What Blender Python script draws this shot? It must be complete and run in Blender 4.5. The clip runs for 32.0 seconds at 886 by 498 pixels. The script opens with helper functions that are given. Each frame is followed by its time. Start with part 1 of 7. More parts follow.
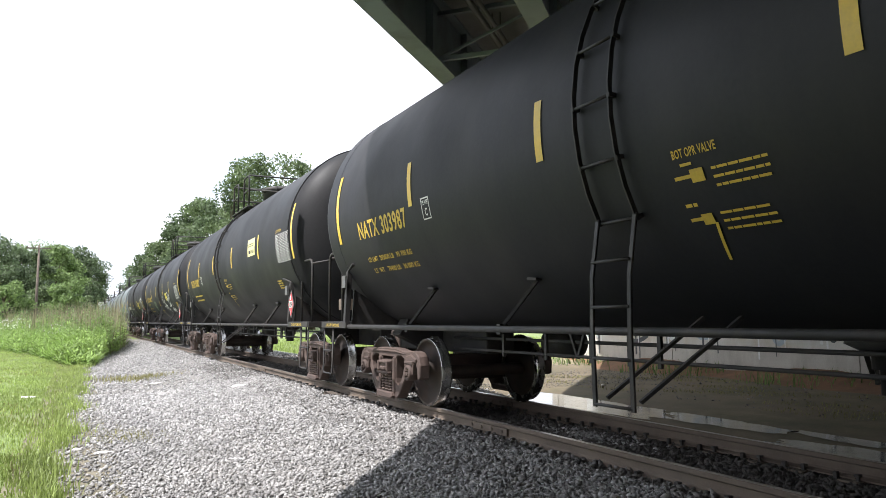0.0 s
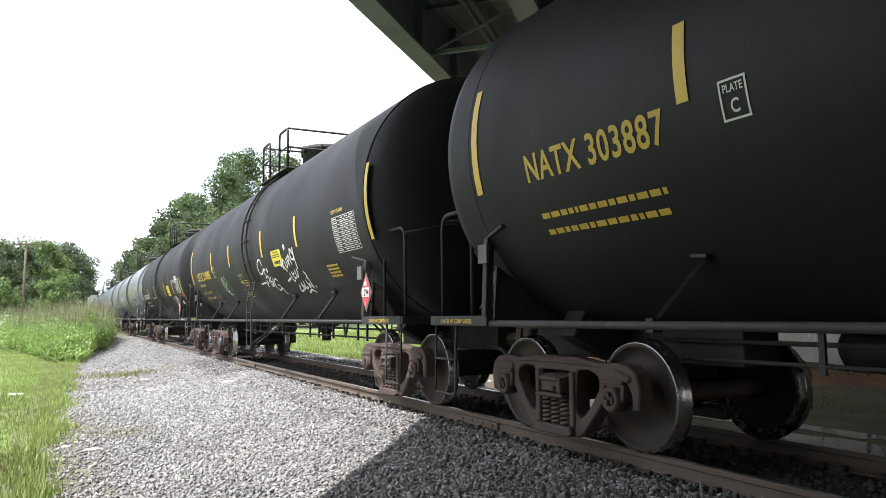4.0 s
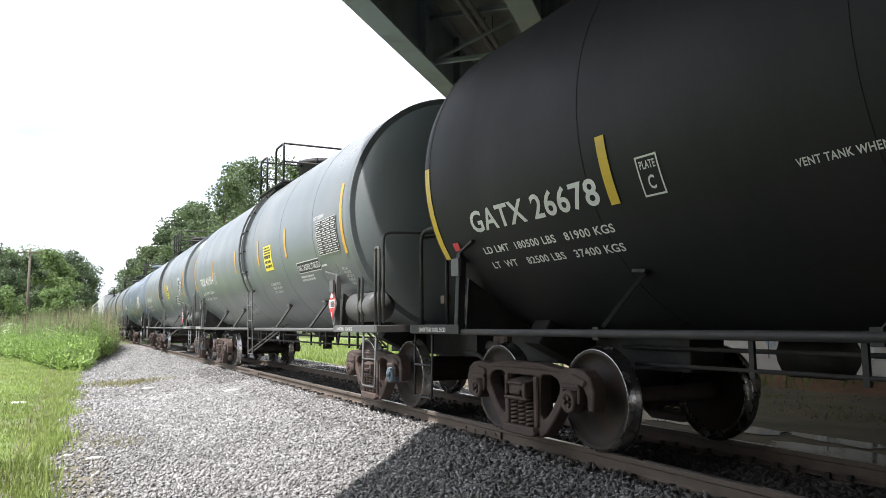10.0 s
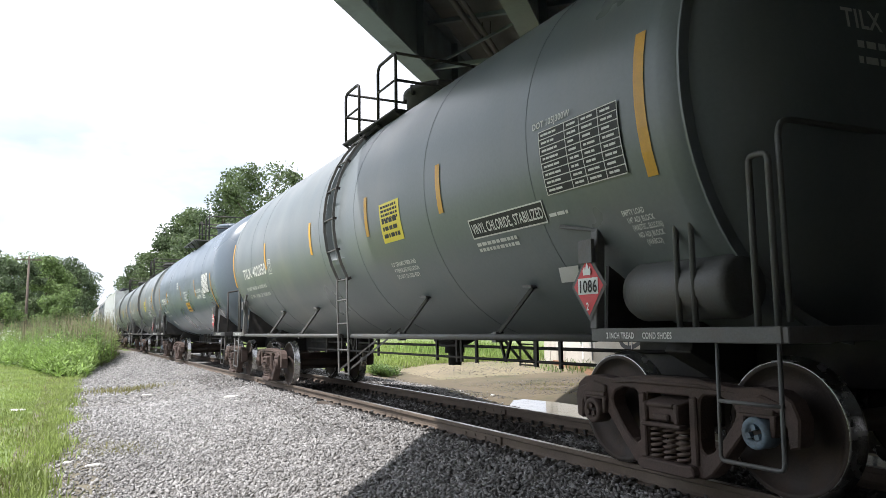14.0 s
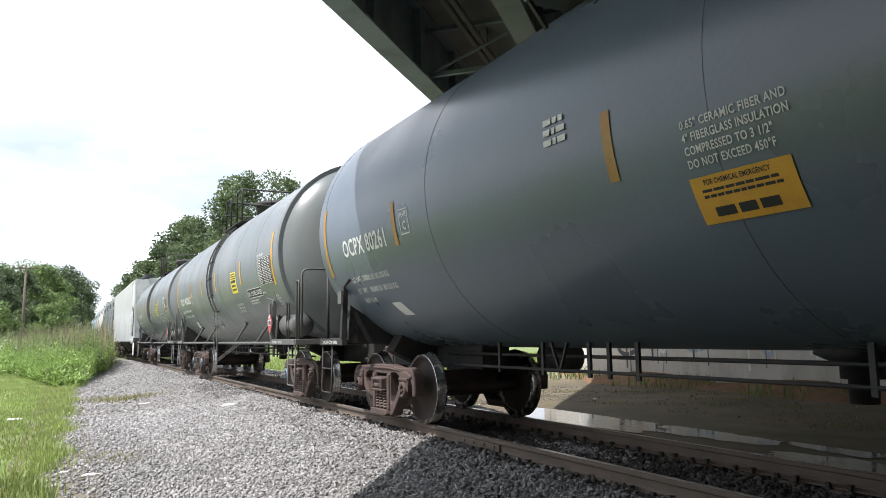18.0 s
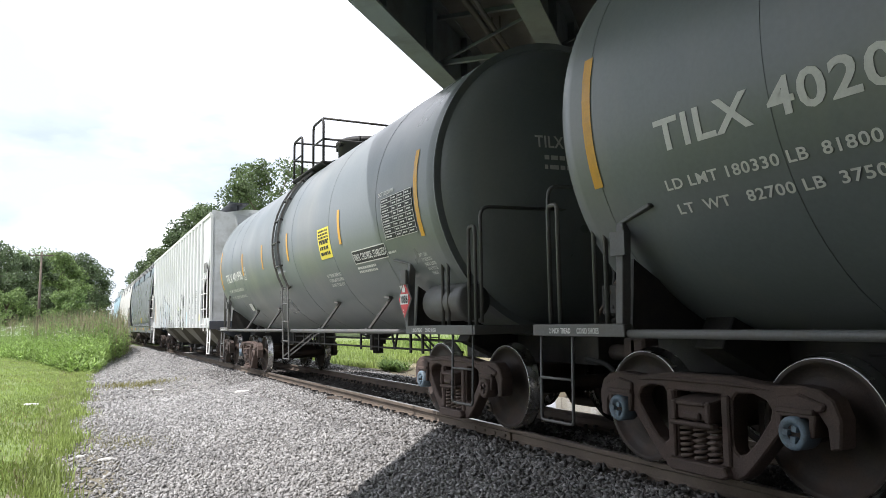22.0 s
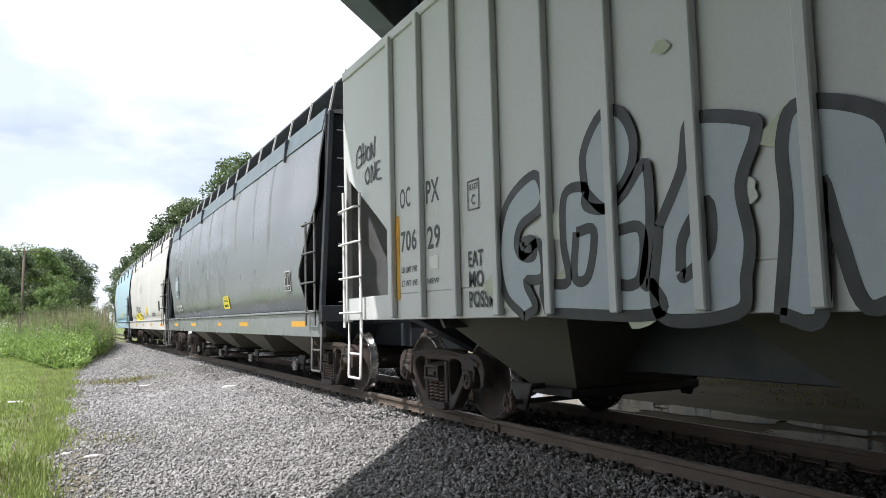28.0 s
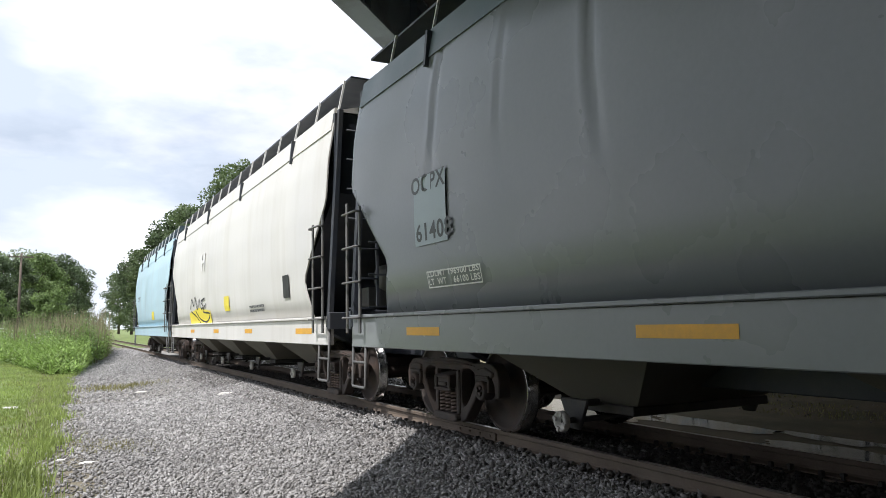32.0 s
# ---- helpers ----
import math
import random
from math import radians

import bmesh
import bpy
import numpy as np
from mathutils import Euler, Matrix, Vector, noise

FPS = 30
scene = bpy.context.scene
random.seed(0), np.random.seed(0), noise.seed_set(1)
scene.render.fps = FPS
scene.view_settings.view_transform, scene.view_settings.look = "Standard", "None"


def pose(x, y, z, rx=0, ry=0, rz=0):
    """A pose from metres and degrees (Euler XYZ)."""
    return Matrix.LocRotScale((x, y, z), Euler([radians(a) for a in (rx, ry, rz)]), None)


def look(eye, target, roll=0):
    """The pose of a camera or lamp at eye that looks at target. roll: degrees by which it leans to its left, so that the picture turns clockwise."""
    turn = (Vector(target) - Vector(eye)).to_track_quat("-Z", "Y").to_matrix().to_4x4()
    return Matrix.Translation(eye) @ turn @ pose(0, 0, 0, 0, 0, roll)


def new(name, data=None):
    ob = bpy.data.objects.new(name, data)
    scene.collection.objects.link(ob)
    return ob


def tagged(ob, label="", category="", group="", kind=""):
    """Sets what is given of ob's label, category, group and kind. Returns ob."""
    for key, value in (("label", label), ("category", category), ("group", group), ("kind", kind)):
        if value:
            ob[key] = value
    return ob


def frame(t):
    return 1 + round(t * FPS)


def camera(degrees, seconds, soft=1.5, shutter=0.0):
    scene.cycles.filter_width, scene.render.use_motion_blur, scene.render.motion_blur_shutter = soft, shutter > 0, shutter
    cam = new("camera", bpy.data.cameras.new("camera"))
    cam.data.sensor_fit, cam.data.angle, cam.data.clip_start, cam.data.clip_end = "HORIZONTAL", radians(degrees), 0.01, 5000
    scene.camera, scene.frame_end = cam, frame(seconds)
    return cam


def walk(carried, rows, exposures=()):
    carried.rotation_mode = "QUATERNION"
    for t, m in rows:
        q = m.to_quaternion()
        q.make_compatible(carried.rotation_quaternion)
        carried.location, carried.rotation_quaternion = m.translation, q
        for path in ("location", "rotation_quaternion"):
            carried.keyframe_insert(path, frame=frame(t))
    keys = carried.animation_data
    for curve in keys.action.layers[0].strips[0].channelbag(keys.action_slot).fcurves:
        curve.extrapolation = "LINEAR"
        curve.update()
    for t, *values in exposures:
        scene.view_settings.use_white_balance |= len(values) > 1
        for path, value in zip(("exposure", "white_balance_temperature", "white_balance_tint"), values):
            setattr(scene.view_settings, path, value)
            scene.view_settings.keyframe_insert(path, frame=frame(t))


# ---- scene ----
# the camera is held at eye height beside the track; the track runs along +Y
EYE = 1.2
LENS = 63.05
PATH = [
    (0, -26.77, 5.55, 0.43), (0.5, -26.75, 5.49, 0.63), (1, -26.79, 5.43, 0.74), (1.5, -26.78, 5.35, 0.77),
    (2, -26.91, 5.36, 0.97), (2.5, -27.17, 5.42, 1.19), (3, -27.20, 5.28, 0.81), (3.5, -27.41, 5.14, 0.66),
    (5.5, -27.79, 5.14, 0.88), (6, -27.72, 5.31, 0.62), (6.5, -27.76, 5.50, 0.50), (7, -27.87, 5.50, 0.44),
    (7.5, -28.02, 5.36, 0.58), (8, -27.94, 5.12, 0.59), (8.5, -28.03, 5.14, 1.18), (9, -27.91, 5.37, 1.09),
    (9.5, -27.57, 5.59, 0.65), (10, -27.29, 5.80, 0.66), (10.5, -26.93, 5.89, 0.65), (11, -27.07, 5.97, 0.63),
    (11.5, -27.30, 6.08, 0.97), (12, -27.35, 6.25, 0.69), (12.5, -27.37, 6.37, 0.60), (13, -27.45, 6.32, 0.71),
    (13.5, -27.47, 6.19, 0.85), (15.5, -26.92, 6.36, 1.04), (16, -27.17, 6.11, 1.13), (16.5, -27.43, 6.49, 0.77),
    (17, -27.41, 7.14, 0.65), (17.5, -27.50, 7.09, 1.12), (18, -27.49, 6.77, 1.14), (18.5, -27.45, 6.29, 1.03),
    (19, -27.35, 5.79, 0.95), (19.5, -27.14, 5.84, 1.28), (20, -27.29, 5.59, 1.14), (20.5, -27.26, 5.65, 1.05),
    (21, -27.06, 5.74, 1.06), (21.5, -26.91, 5.70, 0.99), (22, -26.58, 5.86, 0.89), (22.5, -26.40, 6.00, 0.90),
    (23, -26.36, 5.70, 0.91), (23.5, -26.40, 5.61, 0.89), (24, -26.46, 5.62, 0.86), (24.5, -26.47, 5.70, 0.83),
    (25, -26.46, 5.63, 0.88), (25.5, -26.68, 5.43, 1.00), (27.5, -27.38, 5.26, 0.63), (28, -27.59, 5.29, 1.41),
    (28.5, -27.40, 5.36, 1.26), (29, -27.49, 5.56, 1.11), (29.5, -27.30, 5.64, 1.02), (30, -27.33, 5.85, 1.01),
    (30.5, -27.43, 6.17, 0.90), (31, -27.51, 6.24, 0.90), (31.5, -27.67, 6.13, 0.86), (32, -27.78, 5.92, 1.06),
]

cam = camera(LENS, 32.0, soft=0.6)
EXPOSURE = [(t, stops, 6300, 13.5) for t, stops in ((0, 0.74), (3.5, 0.72), (9, 0.67), (12, 0.52), (16, 0.42), (25, 0.32), (28, 0.2), (32, 0.06))]
walk(cam, [(t, pose(0, 0, EYE, 90 + p, r, y)) for t, y, p, r in PATH], exposures=EXPOSURE)

# ---- light ----
SUN_DIR = Vector((-0.56, -0.14, 1.0)).normalized()          # towards the sun
world = bpy.data.worlds.new("sky")
scene.world = world
world.use_nodes = True


def build_sky():
    nt = world.node_tree
    nt.nodes.clear()
    out = nt.nodes.new("ShaderNodeOutputWorld")
    bg = nt.nodes.new("ShaderNodeBackground")
    sky = nt.nodes.new("ShaderNodeTexSky")
    sky.sky_type = "NISHITA"
    sky.sun_disc = False
    sky.sun_elevation = math.asin(SUN_DIR.z)
    sky.sun_rotation = math.atan2(SUN_DIR.x, SUN_DIR.y)
    sky.dust_density = 1.5
    co = nt.nodes.new("ShaderNodeTexCoord")
    mp = nt.nodes.new("ShaderNodeMapping")
    mp.inputs["Scale"].default_value = (1.0, 1.0, 2.6)
    mp.inputs["Location"].default_value = (0.35, 0.1, 0.0)
    no = nt.nodes.new("ShaderNodeTexNoise")
    no.inputs["Scale"].default_value = 2.3
    no.inputs["Detail"].default_value = 7
    no.inputs["Roughness"].default_value = 0.55
    ramp = nt.nodes.new("ShaderNodeValToRGB")
    ramp.color_ramp.elements[0].position = 0.28
    ramp.color_ramp.elements[1].position = 0.5
    ramp.color_ramp.elements[0].color = (0.45, 0.45, 0.45, 1)
    ramp.color_ramp.elements[1].color = (1, 1, 1, 1)
    no2 = nt.nodes.new("ShaderNodeTexNoise")
    no2.inputs["Scale"].default_value = 2.6
    no2.inputs["Detail"].default_value = 6
    shade = nt.nodes.new("ShaderNodeValToRGB")
    shade.color_ramp.elements[0].position = 0.41
    shade.color_ramp.elements[1].position = 0.6
    shade.color_ramp.elements[0].color = (8.1, 9.1, 10.2, 1)
    shade.color_ramp.elements[1].color = (13.9, 14.1, 14.5, 1)
    mix = nt.nodes.new("ShaderNodeMixRGB")
    nt.links.new(co.outputs["Generated"], mp.inputs["Vector"])
    nt.links.new(mp.outputs["Vector"], no.inputs["Vector"])
    nt.links.new(mp.outputs["Vector"], no2.inputs["Vector"])
    nt.links.new(no.outputs["Fac"], ramp.inputs["Fac"])
    nt.links.new(no2.outputs["Fac"], shade.inputs["Fac"])
    nt.links.new(ramp.outputs["Color"], mix.inputs["Fac"])
    nt.links.new(sky.outputs["Color"], mix.inputs["Color1"])
    nt.links.new(shade.outputs["Color"], mix.inputs["Color2"])
    nt.links.new(mix.outputs["Color"], bg.inputs["Color"])
    bg.inputs["Strength"].default_value = 0.094
    nt.links.new(bg.outputs["Background"], out.inputs["Surface"])


build_sky()
sun = new("sun", bpy.data.lights.new("sun", "SUN"))
sun.data.energy = 4.7
sun.data.angle = radians(0.6)
sun.data.color = (1.0, 0.97, 0.92)
sun.matrix_world = look(SUN_DIR * 60, (0, 0, 0))


# ---- materials ----
def pbr(name, color, rough=0.6, metal=0.0, var=0.25, scale=3.0, fine=60.0, bump=0.15, stain=None, stain_amount=0.0,
        stain_scale=0.8, streak=(1, 1, 1), spread=0.0, clear=0.0, islands=0.0):
    m = bpy.data.materials.new(name)
    m.use_nodes = True
    nt = m.node_tree
    b = nt.nodes["Principled BSDF"]
    co = nt.nodes.new("ShaderNodeTexCoord")
    n1 = nt.nodes.new("ShaderNodeTexNoise")
    n1.inputs["Scale"].default_value = scale
    n1.inputs["Detail"].default_value = 5
    n2 = nt.nodes.new("ShaderNodeTexNoise")
    n2.inputs["Scale"].default_value = fine
    n2.inputs["Detail"].default_value = 3
    nt.links.new(co.outputs["Object"], n1.inputs["Vector"])
    nt.links.new(co.outputs["Object"], n2.inputs["Vector"])
    add = nt.nodes.new("ShaderNodeMath")
    add.operation = "MULTIPLY_ADD"
    add.inputs[1].default_value = 0.55
    nt.links.new(n2.outputs["Fac"], add.inputs[0])
    nt.links.new(n1.outputs["Fac"], add.inputs[2])
    ramp = nt.nodes.new("ShaderNodeMapRange")
    ramp.inputs[1].default_value, ramp.inputs[2].default_value = 0.45, 1.1
    ramp.inputs[3].default_value, ramp.inputs[4].default_value = 1 - var, 1 + var
    nt.links.new(add.outputs[0], ramp.inputs[0])
    last = ramp.outputs[0]
    for amount, node, socket in ((spread, "ShaderNodeObjectInfo", "Random"), (islands, "ShaderNodeNewGeometry", "Random Per Island")):
        if amount:
            src = nt.nodes.new(node)
            rr = nt.nodes.new("ShaderNodeMapRange")
            rr.inputs[3].default_value, rr.inputs[4].default_value = 1 - amount, 1 + amount
            nt.links.new(src.outputs[socket], rr.inputs[0])
            mu = nt.nodes.new("ShaderNodeMath")
            mu.operation = "MULTIPLY"
            nt.links.new(last, mu.inputs[0])
            nt.links.new(rr.outputs[0], mu.inputs[1])
            last = mu.outputs[0]
    sc = nt.nodes.new("ShaderNodeVectorMath")
    sc.operation = "SCALE"
    sc.inputs[0].default_value = color
    nt.links.new(last, sc.inputs["Scale"])
    col = sc.outputs[0]
    if stain:
        mp = nt.nodes.new("ShaderNodeMapping")
        mp.inputs["Scale"].default_value = streak
        n3 = nt.nodes.new("ShaderNodeTexNoise")
        n3.inputs["Scale"].default_value = stain_scale
        n3.inputs["Detail"].default_value = 7
        n3.inputs["Roughness"].default_value = 0.65
        nt.links.new(co.outputs["Object"], mp.inputs["Vector"])
        nt.links.new(mp.outputs["Vector"], n3.inputs["Vector"])
        r3 = nt.nodes.new("ShaderNodeMapRange")
        r3.inputs[1].default_value, r3.inputs[2].default_value = 0.45, 0.72
        r3.inputs[4].default_value = stain_amount
        nt.links.new(n3.outputs["Fac"], r3.inputs[0])
        mx = nt.nodes.new("ShaderNodeMixRGB")
        mx.inputs["Color2"].default_value = (*stain, 1)
        nt.links.new(r3.outputs[0], mx.inputs["Fac"])
        nt.links.new(col, mx.inputs["Color1"])
        col = mx.outputs[0]
    nt.links.new(col, b.inputs["Base Color"])
    rg = nt.nodes.new("ShaderNodeMapRange")
    rg.inputs[1].default_value, rg.inputs[2].default_value = 0.3, 0.7
    rg.inputs[3].default_value, rg.inputs[4].default_value = max(0.03, rough - 0.1), min(1.0, rough + 0.1)
    nt.links.new(n1.outputs["Fac"], rg.inputs[0])
    nt.links.new(rg.outputs[0], b.inputs["Roughness"])
    b.inputs["Metallic"].default_value = metal
    if clear:
        b.inputs["Coat Weight"].default_value = clear
    if bump:
        bp = nt.nodes.new("ShaderNodeBump")
        bp.inputs["Strength"].default_value = bump
        bp.inputs["Distance"].default_value = 0.01
        nt.links.new(n2.outputs["Fac"], bp.inputs["Height"])
        nt.links.new(bp.outputs["Normal"], b.inputs["Normal"])
    return m


def leafy(name, color, var=0.4, trans=0.35):
    m = pbr(name, color, rough=0.6, var=0.3, scale=0.6, fine=8, bump=0, islands=var)
    nt = m.node_tree
    b = nt.nodes["Principled BSDF"]
    t = nt.nodes.new("ShaderNodeBsdfTranslucent")
    mx = nt.nodes.new("ShaderNodeMixShader")
    mx.inputs[0].default_value = trans
    src = b.inputs["Base Color"].links[0].from_socket
    nt.links.new(src, t.inputs["Color"])
    nt.links.new(b.outputs[0], mx.inputs[1])
    nt.links.new(t.outputs[0], mx.inputs[2])
    nt.links.new(mx.outputs[0], nt.nodes["Material Output"].inputs["Surface"])
    return m


M = dict(
    black=pbr("black_tank_paint", (0.0185, 0.019, 0.0225), 0.58, var=0.25, scale=0.7, fine=25, bump=0.06, stain=(0.04, 0.037, 0.034), stain_amount=0.45, stain_scale=0.9, streak=(1, 1.2, 0.35)),
    black_b=pbr("worn_black_tank_paint", (0.016, 0.016, 0.0178), 0.58, var=0.25, scale=0.6, fine=25, bump=0.06, stain=(0.036, 0.033, 0.031), stain_amount=0.45, stain_scale=0.8, streak=(1, 1.4, 0.3)),
    grey=pbr("grey_green_tank_paint", (0.15, 0.172, 0.18), 0.36, var=0.12, scale=0.6, fine=30, bump=0.05, stain=(0.24, 0.225, 0.195), stain_amount=0.4, stain_scale=0.8, streak=(1, 1.1, 0.3)),
    grey_b=pbr("dusty_grey_tank_paint", (0.16, 0.18, 0.185), 0.36, var=0.12, scale=0.6, fine=30, bump=0.05, stain=(0.27, 0.255, 0.22), stain_amount=0.45, stain_scale=0.8, streak=(1, 1.1, 0.3)),
    blue=pbr("blue_grey_tank_paint", (0.125, 0.155, 0.19), 0.32, var=0.12, scale=0.6, fine=30, bump=0.05, stain=(0.13, 0.135, 0.14), stain_amount=0.3, stain_scale=0.8, streak=(1, 1.1, 0.3)),
    frame=pbr("sooty_black_steel", (0.022, 0.021, 0.021), 0.65, var=0.4, scale=4, bump=0.25, stain=(0.07, 0.055, 0.043), stain_amount=0.6, stain_scale=3),
    rail_grey=pbr("grey_painted_steel", (0.11, 0.112, 0.11), 0.55, var=0.25, scale=4, bump=0.2, stain=(0.1, 0.075, 0.055), stain_amount=0.6, stain_scale=4),
    truck=pbr("rusty_cast_steel", (0.09, 0.062, 0.052), 0.8, var=0.4, scale=5, fine=70, bump=0.45, stain=(0.06, 0.045, 0.038), stain_amount=0.6, stain_scale=4),
    truck_b=pbr("grimy_cast_steel", (0.055, 0.045, 0.04), 0.8, var=0.4, scale=5, fine=70, bump=0.45, stain=(0.11, 0.06, 0.04), stain_amount=0.5, stain_scale=3),
    wheel=pbr("brown_wheel_steel", (0.05, 0.039, 0.034), 0.7, metal=0.2, var=0.35, scale=6, bump=0.2, stain=(0.1, 0.06, 0.04), stain_amount=0.5, stain_scale=5),
    tread=pbr("polished_wheel_tread", (0.38, 0.37, 0.36), 0.25, metal=0.95, var=0.2, scale=8, bump=0.05),
    cap=pbr("pale_blue_cap_paint", (0.16, 0.22, 0.27), 0.6, var=0.3, scale=12, bump=0.2, stain=(0.06, 0.05, 0.045), stain_amount=0.7, stain_scale=9),
    spring=pbr("dark_spring_steel", (0.14, 0.1, 0.082), 0.7, var=0.4, scale=8, bump=0.2),
    railhead=pbr("worn_rail_head", (0.42, 0.4, 0.38), 0.35, metal=0.85, var=0.2, scale=4, bump=0.08, stain=(0.2, 0.14, 0.1), stain_amount=0.35, stain_scale=3),
    railweb=pbr("brown_rusted_rail", (0.125, 0.097, 0.075), 0.85, var=0.3, scale=3, fine=50, bump=0.35, stain=(0.18, 0.145, 0.11), stain_amount=0.5, stain_scale=2),
    tie=pbr("weathered_timber", (0.085, 0.068, 0.055), 0.9, var=0.4, scale=4, fine=40, bump=0.5, spread=0.25),
    yellow=pbr("yellow_reflective_sheet", (0.72, 0.48, 0.03), 0.4, var=0.12, scale=4, bump=0.03, stain=(0.45, 0.3, 0.05), stain_amount=0.4, stain_scale=5),
    orange=pbr("orange_reflective_sheet", (0.7, 0.36, 0.03), 0.45, var=0.12, scale=4, bump=0.03, stain=(0.42, 0.25, 0.06), stain_amount=0.5, stain_scale=5),
    orange_faded=pbr("faded_orange_sheet", (0.4, 0.2, 0.035), 0.5, var=0.2, scale=4, bump=0.03, stain=(0.5, 0.34, 0.06), stain_amount=0.6, stain_scale=3),
    decal=pbr("yellow_decal", (0.8, 0.66, 0.06), 0.45, var=0.08, scale=5, bump=0.02),
    pale_decal=pbr("pale_yellow_decal", (0.72, 0.66, 0.3), 0.5, var=0.08, scale=5, bump=0.02),
    white=pbr("white_stencil_paint", (0.7, 0.7, 0.67), 0.6, var=0.12, scale=9, bump=0.03),
    stencil_y=pbr("yellow_stencil_paint", (0.58, 0.4, 0.05), 0.6, var=0.15, scale=9, bump=0.03),
    ink=pbr("black_ink", (0.02, 0.02, 0.02), 0.6, var=0.1, bump=0),
    worn_plate=pbr("worn_bare_steel_plate", (0.16, 0.155, 0.15), 0.5, var=0.35, scale=6, bump=0.05, stain=(0.08, 0.075, 0.07), stain_amount=0.6, stain_scale=5),
    dark_text=pbr("dark_grey_stencil", (0.08, 0.085, 0.09), 0.6, var=0.2, scale=9, bump=0),
    red=pbr("red_placard", (0.62, 0.04, 0.05), 0.45, var=0.1, scale=8, bump=0.02),
    placard_white=pbr("white_placard", (0.75, 0.74, 0.72), 0.45, var=0.06, scale=8, bump=0.02),
    spray=pbr("white_spray_paint", (0.78, 0.78, 0.76), 0.5, var=0.06, scale=9, bump=0.02),
    spray_green=pbr("pale_green_spray_paint", (0.3, 0.45, 0.27), 0.5, var=0.1, scale=9, bump=0.02),
    spray_black=pbr("black_spray_paint", (0.02, 0.022, 0.025), 0.5, var=0.1, scale=9, bump=0.02),
    spray_fill=pbr("silver_blue_spray_paint", (0.4, 0.46, 0.5), 0.45, var=0.1, scale=3, bump=0.03, stain=(0.52, 0.55, 0.56), stain_amount=0.5, stain_scale=2),
    spray_blue=pbr("blue_spray_paint", (0.08, 0.25, 0.4), 0.5, var=0.1, scale=9, bump=0.02),
    pale_patch=pbr("faded_pale_blue_paint", (0.36, 0.42, 0.45), 0.5, var=0.1, scale=3, bump=0.02),
    olive_pale=pbr("pale_green_overspray", (0.62, 0.65, 0.58), 0.6, var=0.2, scale=3, bump=0.02),
    olive=pbr("olive_overspray", (0.47, 0.5, 0.38), 0.6, var=0.2, scale=3, bump=0.02),
    hop_white=pbr("white_hopper_paint", (0.6, 0.615, 0.61), 0.5, var=0.08, scale=0.8, fine=30, bump=0.05, stain=(0.6, 0.58, 0.5), stain_amount=0.3, stain_scale=1.0, streak=(1, 2, 0.25)),
    hop_grey=pbr("grey_hopper_paint", (0.195, 0.208, 0.216), 0.3, var=0.08, scale=0.7, fine=25, bump=0.04, stain=(0.17, 0.185, 0.205), stain_amount=0.3, stain_scale=0.8, streak=(1, 1.5, 0.3)),
    hop_band=pbr("slate_blue_paint", (0.13, 0.17, 0.19), 0.45, var=0.12, scale=2, bump=0.05, stain=(0.2, 0.2, 0.19), stain_amount=0.3),
    hop_beige=pbr("beige_hopper_paint", (0.63, 0.615, 0.585), 0.45, var=0.08, scale=0.8, bump=0.04, stain=(0.4, 0.36, 0.29), stain_amount=0.3, streak=(1, 2, 0.25)),
    hop_blue=pbr("light_blue_hopper_paint", (0.42, 0.58, 0.66), 0.45, var=0.08, scale=0.8, bump=0.04, stain=(0.35, 0.4, 0.4), stain_amount=0.3, streak=(1, 2, 0.25)),
    hop_dark=pbr("dark_navy_steel", (0.035, 0.042, 0.055), 0.55, var=0.25, scale=3, bump=0.1, stain=(0.1, 0.09, 0.08), stain_amount=0.4, stain_scale=2),
    chute=pbr("dusty_olive_steel", (0.12, 0.112, 0.09), 0.75, var=0.2, scale=2, bump=0.15, stain=(0.12, 0.1, 0.075), stain_amount=0.6, stain_scale=2),
    gravel=pbr("grey_limestone_gravel", (0.24, 0.23, 0.215), 0.9, var=0.3, scale=1.2, fine=45, bump=0.9, stain=(0.19, 0.165, 0.13), stain_amount=0.5, stain_scale=0.5),
    stone=pbr("grey_limestone", (0.3, 0.293, 0.284), 0.85, var=0.25, scale=1.3, fine=60, bump=0.25, islands=0.5),
    stone_dark=pbr("dark_trap_rock", (0.075, 0.068, 0.062), 0.85, var=0.2, scale=5, fine=60, bump=0.3, islands=0.45),
    stone_mid=pbr("grey_brown_ballast", (0.17, 0.162, 0.153), 0.85, var=0.2, scale=5, fine=60, bump=0.3, islands=0.55),
    soil=pbr("brown_gravelly_soil", (0.175, 0.155, 0.11), 0.95, var=0.35, scale=1.5, fine=40, bump=0.6, stain=(0.15, 0.15, 0.07), stain_amount=0.6, stain_scale=1.2),
    sand=pbr("pale_sandy_soil", (0.24, 0.2, 0.13), 0.95, var=0.3, scale=0.9, fine=25, bump=0.4, stain=(0.16, 0.17, 0.07), stain_amount=0.8, stain_scale=0.35),
    # brown track bed, darkened in colour for the shade under train and bridge
    dark_bed=pbr("shade_dark_bed", (0.06, 0.053, 0.048), 0.95, var=0.35, scale=2, fine=40, bump=0.6),
    dirt=pbr("brown_packed_dirt", (0.155, 0.125, 0.08), 0.95, var=0.35, scale=0.9, fine=25, bump=0.5, stain=(0.075, 0.08, 0.038), stain_amount=0.9, stain_scale=0.7),
    lawn=pbr("mown_grass_ground", (0.16, 0.215, 0.065), 0.95, var=0.35, scale=0.7, fine=30, bump=0.6, stain=(0.17, 0.165, 0.08), stain_amount=0.6, stain_scale=0.5),
